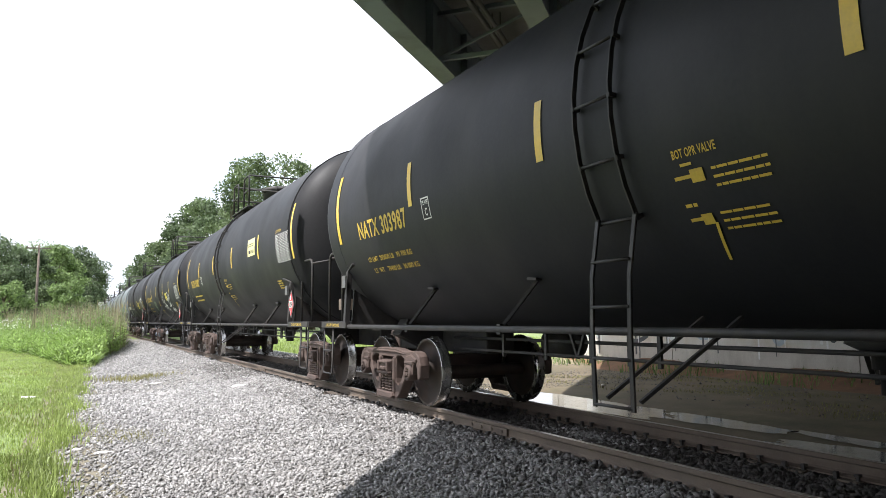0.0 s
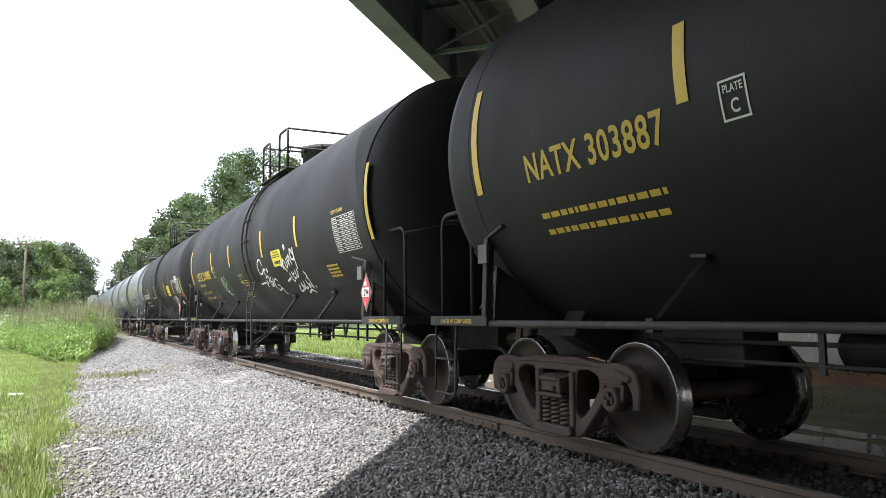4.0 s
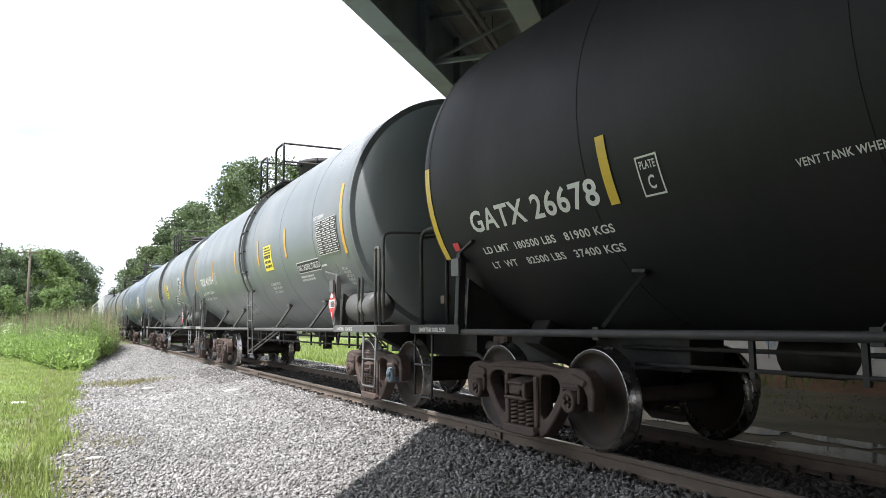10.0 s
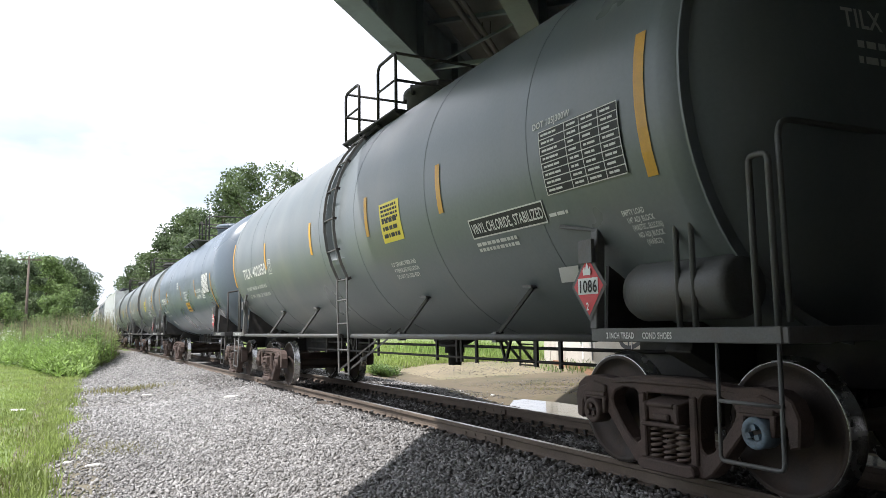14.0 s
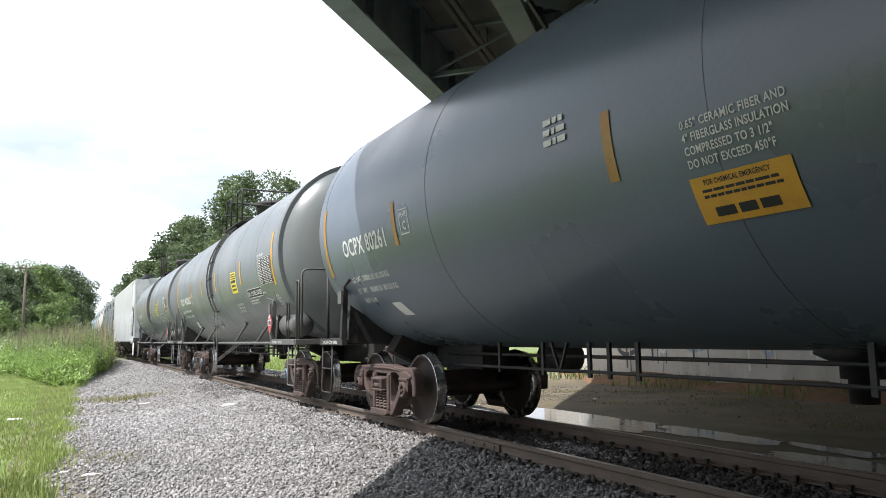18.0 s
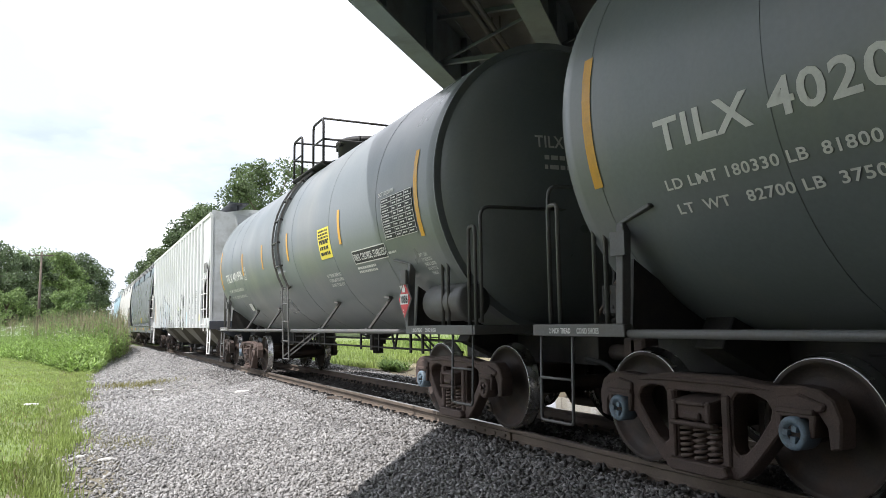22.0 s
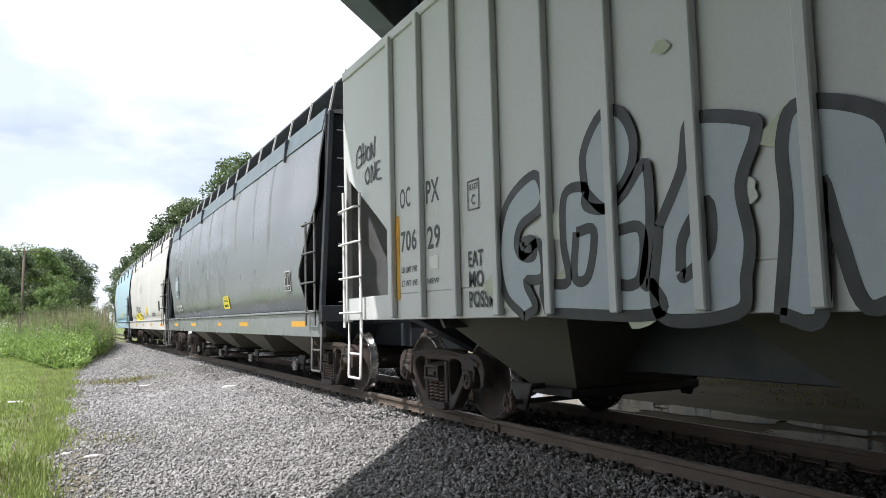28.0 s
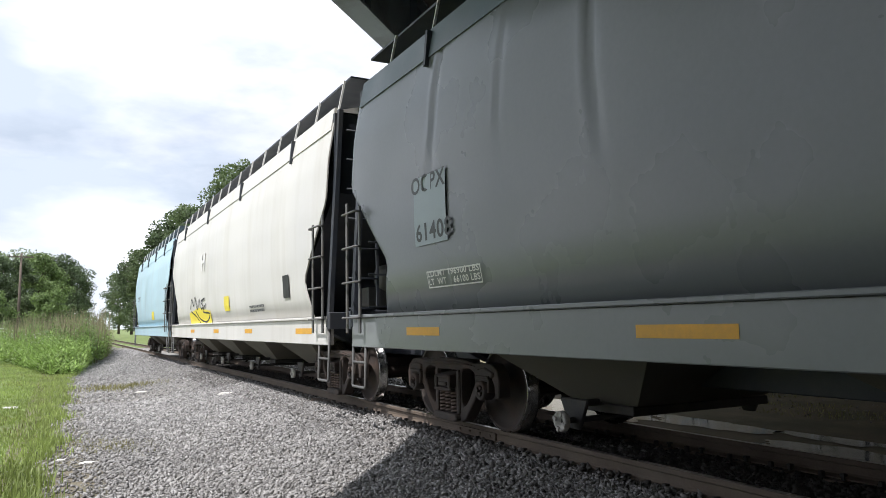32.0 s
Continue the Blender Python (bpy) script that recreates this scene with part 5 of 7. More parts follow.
        if ribbed:
            for sx in (-1, 1):
                bm = bmesh.new()
                x0, x1 = sorted((sx * 0.62, sx * (W - 0.03)))
                prism(bm, [(x0, zb + 0.2), (x1, zb + 0.2), (x1, zt), (x0, zt + (0.14 if sx < 0 else 0.0))], "y", min(s * (e + 0.02), s * (e + 0.035)), max(s * (e + 0.02), s * (e + 0.035)))
                part("end_panel", bm, M["end_grey"], car)
            bm = bmesh.new()
            box(bm, -0.61, 0.61, min(s * (e + 0.01), s * (e + 0.025)), max(s * (e + 0.01), s * (e + 0.025)), zb + 1.3, zt + 0.1)
            part("end_panel", bm, M["end_grey"], car)
        bm = bmesh.new()
        for x in (-0.55, 0.55):
            box(bm, x - 0.06, x + 0.06, s * e - 0.06, s * e + 0.06, zb, zt - 0.1)
        for z in (() if ribbed else np.arange(zb + 0.25, zt - 0.1, 0.45)):
            pipe(bm, [(-1.45, s * (e + 0.08), z), (-0.95, s * (e + 0.08), z)], 0.014, 6)
        box(bm, -0.98, -0.94, s * (e + 0.06) - 0.02, s * (e + 0.06) + 0.02, zb, zt)
        part("end_frame", bm, M["end_grey"] if ribbed else dark, car)
        bm = bmesh.new()
        box(bm, -W, W, min(s * e, s * (e + 0.12)), max(s * e, s * (e + 0.12)), zb - 0.05, zb + 0.2)
        box(bm, -0.25, 0.25, min(s * (h - 0.4), s * (h - 4.5)), max(s * (h - 0.4), s * (h - 4.5)), 0.72, 1.1)
        yt = s * (h - spec.get("tc", 2.0))
        prism(bm, [(-1.5, zb + 0.05), (1.5, zb + 0.05), (0.5, 0.72), (-0.5, 0.72)], "y", yt - 0.14, yt + 0.14)
        part("end_sill", bm, dark if not ribbed else M["hop_dark"], car, bevel=0.01)
        bm = bmesh.new()
        pipe(bm, [(0, s * (h - 0.5), 0.86), (0, s * (h - 0.1), 0.86)], 0.09, 10)
        box(bm, -0.14, 0.14, min(s * (h - 0.16), s * (h + 0.05)), max(s * (h - 0.16), s * (h + 0.05)), 0.7, 1.02)
        part("coupler", bm, M["truck_b"], car, bevel=0.03)
        bm = bmesh.new()
        lathe(bm, [(0.0, -0.45), (0.17, -0.42), (0.22, -0.32), (0.22, 0.32), (0.17, 0.42), (0.0, 0.45)], 18, "x", (-0.3, s * (e - 0.5), zb + 0.75))
        box(bm, -0.9, -0.6, s * (e - 0.6) - 0.15, s * (e - 0.6) + 0.15, zb + 0.3, zb + 0.6)
        part("brake_gear", bm, M["rail_grey"], car, bevel=0.01)
        add_truck(car, s * (h - spec.get("tc", 2.0)), spec.get("truck", "truck_b"))
    bm = bmesh.new()
    box(bm, -0.3, 0.3, -h + 4.4, h - 4.4, 0.62, 1.12)
    box(bm, -0.42, 0.42, -h + 4.4, h - 4.4, 1.12, 1.2)
    part("centre_sill", bm, M["hop_dark"], car, bevel=0.01)
    # discharge bays
    bays = spec["bays"]
    for k in range(bays):
        y = spec["bay_y"][0] + spec["bay_y"][1] * k if "bay_y" in spec else -e + 3.35 + (2 * e - 6.7) * k / (bays - 1)
        hw = 1.25 if ribbed else 1.4
        bm = bmesh.new()
        t0, t1, z0, z1 = (hw, 0.4, zb + 0.1, 0.46) if ribbed else (hw, 0.38, zb - 0.1, 0.42)
        top = [(-1.5, y - t0, z0), (1.5, y - t0, z0), (1.5, y + t0, z0), (-1.5, y + t0, z0)]
        bot = [(-0.75, y - t1, z1), (0.75, y - t1, z1), (0.75, y + t1, z1), (-0.75, y + t1, z1)]
        add(bm, top + bot, [(0, 1, 2, 3), (7, 6, 5, 4), (0, 4, 5, 1), (1, 5, 6, 2), (2, 6, 7, 3), (3, 7, 4, 0)])
        bay = part("discharge_bay", bm, M[spec.get("chute", "chute")], car)
        bm = bmesh.new()
        box(bm, -0.85, 0.85, y - 0.45, y + 0.45, 0.38, 0.46)
        pipe(bm, [(-1.27, y, 0.33), (1.27, y, 0.33)], 0.03, 8)
        for sx in (-1, 1):
            prism(bm, [(y - 0.2, 0.52), (y + 0.2, 0.52), (y + 0.07, 0.25), (y - 0.07, 0.25)], "x", sx * 1.12 - 0.02, sx * 1.12 + 0.02)
            box(bm, min(sx * 0.85, sx * 1.12), max(sx * 0.85, sx * 1.12), y - 0.03, y + 0.03, 0.44, 0.5)
        part("outlet_gate", bm, M["frame"], bay, bevel=0.01)
        bm = bmesh.new()
        lathe(bm, [(0.0, -1.25), (0.03, -1.26), (0.04, -1.29), (0.06, -1.29), (0.07, -1.3), (0.086, -1.3), (0.092, -1.28), (0.092, -1.25), (0.0, -1.24)], 20, "x", (0, y, 0.33))
        for q in range(4):
            a = math.pi / 2 * q + y
            beam(bm, (-1.295, y + 0.05 * math.cos(a), 0.33 + 0.05 * math.sin(a)), (-1.295, y + 0.09 * math.cos(a), 0.33 + 0.09 * math.sin(a)), 0.03, 0.03)
        part("gate_cap", bm, M[spec.get("gate", "gate_grey")], bay, "round capstan end of the outlet gate")

    def flat(off=0.008):
        if ribbed:
            return lambda y, v: (-(W + off), y, 1.2 + (v - 1.2) * 0.965)
        return lambda y, v: (-(side_x(v) + off + (0.0 if ribbed else max(0.0, dent(-1, y, (v - zb) / (zt - zb), spec)) + 0.012)), y, v)
    for k, (kind, mat, args) in enumerate(spec.get("marks", ())):
        if kind == "text":
            decal("lettering", lambda b: put_text(b, *args[:4], flat(0.003 + 0.0004 * k), **(args[4] if len(args) > 4 else {})), mat, car, "stencilled lettering")
        elif kind == "bars":
            decal("small_lettering", lambda b: bars(b, *args[:4], flat(0.003 + 0.0004 * k), k + 3, *args[4:]), mat, car, "small stencilled lettering")
        elif kind == "patch":
            decal("decal", lambda b: put_patch(b, *args[:4], flat(0.002 + 0.0004 * k), *args[4:]), mat, car, "painted or stuck-on panel")
        elif kind == "sill":
            y0, y1, v0, v1 = args
            decal("reflective_strip", lambda b: add(b, [(-1.733, y0, v0), (-1.733, y1, v0), (-1.733, y1, v1), (-1.733, y0, v1)], [(0, 1, 2, 3)]), mat, car, "orange reflective strip on the side sill")
        elif kind == "outline":
            y0, y1, v0, v1, lw = args
            decal("stencil_frame", lambda b: [put_patch(b, *q, flat(0.003 + 0.0004 * k)) for q in ((y0, y1, v0, v0 + lw), (y0, y1, v1 - lw, v1), (y0, y0 - lw, v0, v1), (y1 + lw, y1, v0, v1))], mat, car, "thin stencilled frame")
        elif kind == "stroke":
            decal("graffiti", lambda b: [put_stroke(b, q, args[1], flat(0.003 + 0.0004 * k)) for q in args[0]], mat, car, "hand-sprayed graffiti")
        elif kind == "fill":
            decal("graffiti_fill", lambda b: [add(b, [flat(0.002 + 0.0004 * k)(y, v) for y, v in q], [tuple(range(len(q)))]) for q in args[0]], mat, car, "sprayed graffiti fill")
    return car


# ---- the train: joints between cars, in metres along the track when the clock stands at 16 s ----
JOINTS = [-91.7, -75.35, -58.95, -41.7, -25.5, -9.2, 7.25, 23.05, 39.1, 55.15, 75.15, 94.2, 112.0, 126.3]


def travelled(t):
    """How far the train has come by t seconds."""
    q = t - 16
    return 5.62 * q - 0.0055 * q * q - 0.000983 * q ** 3


class Side:
    """Collects the markings of one car's side; places are given along the train."""

    def __init__(self, mid):
        self.mid, self.marks = mid, []

    def at(self, *us):
        return [u - self.mid for u in us]

    def text(self, mat, s, u0, u1, v, h):
        self.marks.append(("text", mat, (s, u0 - self.mid, v, h, dict(width=u0 - u1))))

    def small(self, mat, u0, u1, v, h, rows=1, gap=1.7):
        self.marks.append(("bars", mat, (u0 - self.mid, v, u0 - u1, h, rows, gap)))

    def patch(self, mat, u0, u1, v0, v1, slant=0.0):
        self.marks.append(("patch", mat, (u0 - self.mid, u1 - self.mid, v0, v1, slant)))

    def outline(self, mat, u0, u1, v0, v1, w=0.014):
        self.marks.append(("outline", mat, (u0 - self.mid, u1 - self.mid, v0, v1, w)))

    def table(self, mat, u0, u1, v0, v1, rows=8):
        self.marks.append(("table", mat, (u0 - self.mid, u1 - self.mid, v0, v1, rows, (0, 0.36, 0.55, 0.78, 1))))

    def strokes(self, mat, lines, w, u0=0.0, u1=1.0, v0=0.0, v1=1.0, off=0.012):
        """Lines drawn in a unit square, laid over the stretch u0..u1, v0..v1."""
        ls = [[(u0 + (u1 - u0) * x - self.mid, v0 + (v1 - v0) * y) for x, y in l] for l in lines]
        self.marks.append(("stroke", mat, (ls, w, off)))

    def fill(self, mat, polys, u0, u1, v0, v1, off=0.006):
        ps = [[(u0 + (u1 - u0) * x - self.mid, v0 + (v1 - v0) * y) for x, y in p] for p in polys]
        self.marks.append(("fill", mat, (ps, off)))

    def plate(self, mat, u0, u1, v0, v1):
        self.outline(mat, u0, u1, v0, v1)
        w = u0 - u1
        self.text(mat, "PLATE", u0 - w * 0.14, u1 + w * 0.14, v0 + (v1 - v0) * 0.68, (v1 - v0) * 0.2)
        self.text(mat, "C", u0 - w * 0.34, u1 + w * 0.34, v0 + (v1 - v0) * 0.18, (v1 - v0) * 0.34)

    def sticker(self, u0, u1, v0, v1, mat="decal", heading=True):
        self.patch(mat, u0, u1, v0, v1)
        w, h = u0 - u1, v1 - v0
        if heading:
            self.text("ink", "FOR CHEMICAL EMERGENCY", u0 - w * 0.14, u1 + w * 0.2, v1 - h * 0.18, h * 0.11)
        self.small("ink", u0 - w * 0.1, u1 + w * 0.12, v1 - h * 0.33, h * 0.06, 2, 2.0)
        self.small("ink", u0 - w * 0.16, u1 + w * 0.14, v0 + h * 0.14, h * 0.2)


def valve_notes(s, u, mat="stencil_y", drop=0.0):
    """The stencil that shows how the bottom valve is turned."""
    s.text(mat, "BOT OPR VALVE", u + 0.03, u - 0.34, 2.27 - drop, 0.06)
    s.patch("stencil_y", u + 0.06, u - 0.16, 2.125 - drop, 2.15 - drop)
    s.patch("stencil_y", u - 0.08, u - 0.19, 2.09 - drop, 2.18 - drop)
    s.small(mat, u - 0.26, u - 0.68, 2.15 - drop, 0.018, 3, 3.2)
    s.small(mat, u - 0.02, u - 0.12, 2.21 - drop, 0.02)
    s.small(mat, u + 0.05, u - 0.05, 1.93 - drop, 0.025)
    s.patch("stencil_y", u + 0.06, u - 0.13, 1.825 - drop, 1.85 - drop)
    s.patch("stencil_y", u - 0.04, u - 0.13, 1.79 - drop, 1.87 - drop)
    s.patch("stencil_y", u - 0.09, u - 0.065, 1.5 - drop, 1.8 - drop, -0.06)
    s.small(mat, u - 0.2, u - 0.6, 1.85 - drop, 0.018, 3, 3.2)


def tilx(num, ld, lt, a, b, white=True, late=False):
    """Markings of the grey pressure cars, from the front joint a and the rear joint b."""
    s = Side((a + b) / 2)
    q = a - 0.68 if late else a          # the emergency sticker sits further forward on the later cars
    s.text("white", "TILX " + num, b - 2.15, b - 4.17, 2.36, 0.215)
    s.text("white", "LD LMT %s" % ld, b - 2.12, b - 3.85, 2.09, 0.075)
    s.text("white", "LT  WT   %s" % lt, b - 2.15, b - 3.89, 1.91, 0.075)
    s.plate("white", b - 4.37, b - 4.61, 2.32, 2.61)
    s.patch("decal", q + 6.26, q + 5.66, 2.28, 2.77)
    s.small("ink", q + 6.21, q + 5.72, 2.71, 0.03, 4, 1.7)
    for k in range(3):
        s.small("ink", q + 6.20, q + 5.73, 2.52 - 0.09 * k, 0.05)
    s.patch("ink", a + 4.14, a + 2.88, 2.08, 2.28)
    s.outline("white", a + 4.14, a + 2.88, 2.08, 2.28)
    s.text("white", "VINYL CHLORIDE, STABILIZED", a + 4.10, a + 2.91, 2.13, 0.1)
    s.small("white", a + 4.12, a + 3.41, 2.0, 0.035, 2)
    for k, line in enumerate(("0.5\" CERAMIC FIBER AND", "4\" FIBERGLASS INSULATION", "DO NOT EXCEED 450°F")):
        s.text("white", line, q + 6.29, q + 5.59 + 0.06 * (k == 2), 1.97 - 0.085 * k, 0.055)
    s.small("white", a + 2.83, a + 2.58, 2.12, 0.03)
    s.text("white", "DOT 105J300W", a + 2.85, a + 2.34, 2.86, 0.055)
    s.patch("ink", a + 2.76, a + 1.8, 2.3, 2.82)
    for k, (line, w) in enumerate((("EMPTY LOAD", 0.3), ("1/4\" ADJ BLOCK", 0.36), ("(WASTEC, ELLCON)", 0.39), ("NO ADJ BLOCK", 0.33), ("(WABCO)", 0.2))):
        u = a + 2.0 - 0.025 * k - 0.02 * (k == 4)
        s.text("white", line, u, u - w * 0.76, 2.0 - 0.062 * k, 0.044)
    s.table("white", a + 2.76, a + 1.8, 2.3, 2.82)
    if white:
        s.patch("placard_white", a + 3.15, a + 2.88, 1.5, 1.66, -0.1)
        if late:
            s.patch("placard_white", b - 3.44, b - 3.78, 1.5, 1.72, -0.16)
    h = (b - a) / 2
    strips = [a + 1.58, a + 4.63, a + 6.72, b - 7.26, b - 4.25, b - 1.24]
    if late:
        strips = [a + 1.7, a + 4.5, a + 7.53, b - 6.42, b - 4.36, b - 1.47]
    return dict(style="grey", strips=s.at(*strips), strip_v=2.43, strip_mat="orange", strip_label="orange reflective strip", truck="truck", caps={-1: (1,), 1: (1,) if num.endswith("996") else (-1, 1)} if late else {-1: (-1,)}, pf=0.72, ft=2.18, rt=1.76, fh=0.15, fp=2.4, pc=2.5,
                ladder=a + (8.22 if late else 8.07) - s.mid, marks=s.marks, placard="1086", recess=True, head="TILX " + num, klass="2",
                seams=s.at(a + 1.22, a + 2.97, a + 4.97, a + 7.17, a + 8.72, b - 4.12, b - 3.05, b - 1.49))


def natx(num, a, b):
    s = Side((a + b) / 2)
    s.text("stencil_y", "NATX " + num, b - 2.5, b - 4.13, 2.34, 0.235)
    if num.endswith("987"):
        s.text("stencil_y", "LD LMT  205600 LB   93 700 KG", b - 2.55, b - 4.0, 2.0, 0.07)
        s.text("stencil_y", "LT  WT    79400 LB   36 000 KG", b - 2.6, b - 4.05, 1.83, 0.07)
    else:
        s.small("stencil_y", b - 2.55, b - 4.0, 2.0, 0.05, 2, 3.0)
    s.plate("white", b - 4.6, b - 4.8, 2.35, 2.6)
    valve_notes(s, b - 8.45)
    s.sticker(a + 4.66, a + 3.93, 2.67, 3.05, "pale_decal", heading=False)
    s.text("stencil_y", "DOT 117R100W", a + 2.06, a + 1.64, 2.93, 0.055)
    s.table("white", a + 2.06, a + 1.10, 2.35, 2.88, 9)
    s.small("stencil_y", a + 2.61, a + 2.25, 1.98, 0.03, 4)
    return dict(style="black", strips=s.at(b - 1.72, b - 4.32, b - 6.98, b - 9.75, a + 3.63, a + 0.92), strip_v=2.55, placard="1294", klass="3", pc=1.55, leg=1.7, fp=1.75, ft=1.74,
                ladder=b - 7.76 - s.mid, marks=s.marks, seams=s.at(b - 1.60, a + 1.20))


TAG_A = [[(0.43, 0.86), (0.4, 1.0), (0.29, 1.0), (0.18, 0.86), (0.19, 0.69), (0.3, 0.65), (0.48, 0.78)], [(0.53, 0.76), (0.43, 0.69), (0.47, 0.58), (0.4, 0.52)], [(0.58, 0.72), (0.62, 0.75), (0.64, 0.7), (0.6, 0.67), (0.58, 0.72)],
         [(0.57, 0.58), (0.5, 0.54), (0.54, 0.48), (0.45, 0.38)], [(0.66, 0.53), (0.58, 0.48), (0.54, 0.32)], [(0.54, 0.44), (0.64, 0.38)], [(0.71, 0.48), (0.57, 0.27)], [(0.9, 0.39), (0.84, 0.46), (0.74, 0.42), (0.67, 0.28), (0.72, 0.15), (0.84, 0.17), (0.88, 0.26), (0.79, 0.3)],
         [(0.85, 0.2), (0.92, 0.18), (0.93, 0.09), (0.95, 0.01)], [(0.99, 0.02), (1.0, 0.0)], [(0.0, 0.38), (0.31, 0.41)], [(0.36, 0.46), (0.39, 0.41), (0.3, 0.34), (0.34, 0.28)], [(0.5, 0.36), (0.52, 0.27), (0.61, 0.33), (0.64, 0.26)]]
TAG_B = [[(0.05, 0.72), (0.1, 0.56), (0.08, 0.62), (0.2, 0.74)], [(0.1, 0.62), (0.2, 0.5)], [(0.0, 0.62), (0.1, 0.64)], [(0.22, 0.72), (0.24, 0.58), (0.3, 0.6), (0.32, 0.74)], [(0.36, 0.9), (0.39, 0.94), (0.36, 0.98), (0.33, 0.94), (0.36, 0.9)],
         [(0.38, 0.78), (0.38, 0.6), (0.46, 0.78), (0.5, 0.6)], [(0.68, 0.76), (0.58, 0.88), (0.55, 0.72), (0.66, 0.7), (0.7, 0.9), (0.66, 0.5)], [(0.0, 0.3), (0.2, 0.36)], [(0.24, 0.46), (0.26, 0.3), (0.34, 0.3)],
         [(0.34, 0.48), (0.36, 0.34), (0.44, 0.36)], [(0.35, 0.42), (0.43, 0.44)], [(0.5, 0.5), (0.48, 0.36), (0.56, 0.4), (0.6, 0.52)], [(0.36, 0.2), (0.28, 0.06), (0.42, 0.08)], [(0.48, 0.24), (0.44, 0.1), (0.54, 0.14), (0.48, 0.18)],
         [(0.6, 0.26), (0.56, 0.1), (0.66, 0.14)], [(0.72, 0.28), (0.72, 0.1), (0.78, 0.2), (0.84, 0.1), (0.86, 0.3)], [(0.8, 0.44), (0.86, 0.36), (0.8, 0.3)], [(0.94, 0.14), (0.96, 0.1)], [(0.55, 0.0), (0.7, 0.06), (0.82, 0.0)]]
TAG_C = [[(0.0, 0.6), (0.1, 0.95), (0.2, 0.7), (0.3, 1.0), (0.36, 0.6)], [(0.36, 0.9), (0.42, 0.55), (0.52, 0.9), (0.56, 0.6)], [(0.8, 0.9), (0.62, 0.8), (0.72, 0.6), (0.6, 0.55)], [(0.3, 0.5), (0.5, 0.2), (0.8, 0.1), (1.0, 0.35), (0.7, 0.45), (0.85, 0.7)], [(0.05, 0.5), (0.3, 0.3), (0.5, 0.02)]]

TAG_D = [[(0.0, 0.84), (0.04, 0.57), (0.06, 0.26)], [(0.02, 0.86), (0.13, 0.89), (0.19, 0.65), (0.19, 0.95), (0.25, 0.91), (0.22, 0.29)], [(0.18, 0.65), (0.31, 0.69)], [(0.35, 0.93), (0.32, 0.58), (0.32, 0.28), (0.4, 0.33), (0.46, 0.92)], [(0.46, 0.92), (0.62, 1.0), (0.71, 0.66), (0.55, 0.64), (0.59, 0.35), (0.45, 0.26), (0.39, 0.33), (0.46, 0.86)], [(0.25, 0.26), (0.48, 0.19), (0.71, 0.02)], [(0.57, 0.15), (0.45, 0.12), (0.46, 0.0)], [(0.84, 0.79), (0.82, 0.85), (0.78, 0.78), (0.83, 0.66), (0.98, 0.46), (1.0, 0.29), (0.89, 0.1), (0.73, 0.11), (0.61, 0.35)]]
TAG_E = [[(0.14, 0.96), (0.1, 0.66)], [(0.21, 0.93), (0.0, 0.73)], [(0.47, 1.0), (0.38, 0.72), (0.77, 0.56), (0.51, 0.99)], [(0.26, 0.58), (0.24, 0.22), (0.82, 0.19), (1.0, 0.37), (0.74, 0.51), (0.29, 0.63)], [(0.63, 0.97), (0.93, 0.73)], [(0.46, 0.13), (0.64, 0.0)]]


def utlx(a, b):
    s = Side((a + b) / 2)
    s.text("stencil_y", "UTLX 210086", b - 2.38, b - 4.42, 2.26, 0.24)
    s.text("stencil_y", "THE TANK CAR PEOPLE", b - 2.39, b - 3.30, 2.08, 0.075)
    s.text("stencil_y", "LD LMT  207100 LB  93 900 KG", b - 2.37, b - 3.77, 1.84, 0.075)
    s.text("stencil_y", "LT  WT   78900 LB  35 800 KG", b - 2.39, b - 3.84, 1.66, 0.075)
    s.plate("stencil_y", b - 4.95, b - 5.17, 2.25, 2.55)
    valve_notes(s, b - 7.82, drop=0.15)
    s.sticker(b - 11.08, b - 11.74, 2.155, 2.46)
    s.strokes("spray", TAG_A, 0.035, b - 9.56, b - 11.01, 1.55, 2.36)
    s.strokes("spray", TAG_B, 0.04, b - 11.53, b - 12.98, 1.53, 2.52)
    s.strokes("spray_green", TAG_D[:-1], 0.03, b - 5.68, b - 6.46, 1.67, 2.22)
    s.strokes("spray_green", TAG_D[-1:], 0.012, b - 5.68, b - 6.46, 1.67, 2.22)
    s.strokes("gate_grey", TAG_E, 0.008, b - 4.29, b - 4.71, 1.49, 1.8)
    s.text("stencil_y", "DOT 117R100W", a + 2.47, a + 1.99, 2.7, 0.055)
    s.table("white", a + 2.47, a + 1.55, 2.13, 2.64, 9)
    s.small("stencil_y", a + 3.25, a + 2.76, 1.95, 0.035, 4)
    return dict(style="black", strips=s.at(b - 1.51, b - 4.86, b - 7.18, b - 10.40, b - 12.83, a + 1.11), strip_v=2.4, placard="1294", klass="3", pc=1.6, caps={1: (-1, 1)}, leg=1.7,
                ladder=b - 9.16 - s.mid, marks=s.marks, seams=s.at(b - 1.46, a + 1.21))


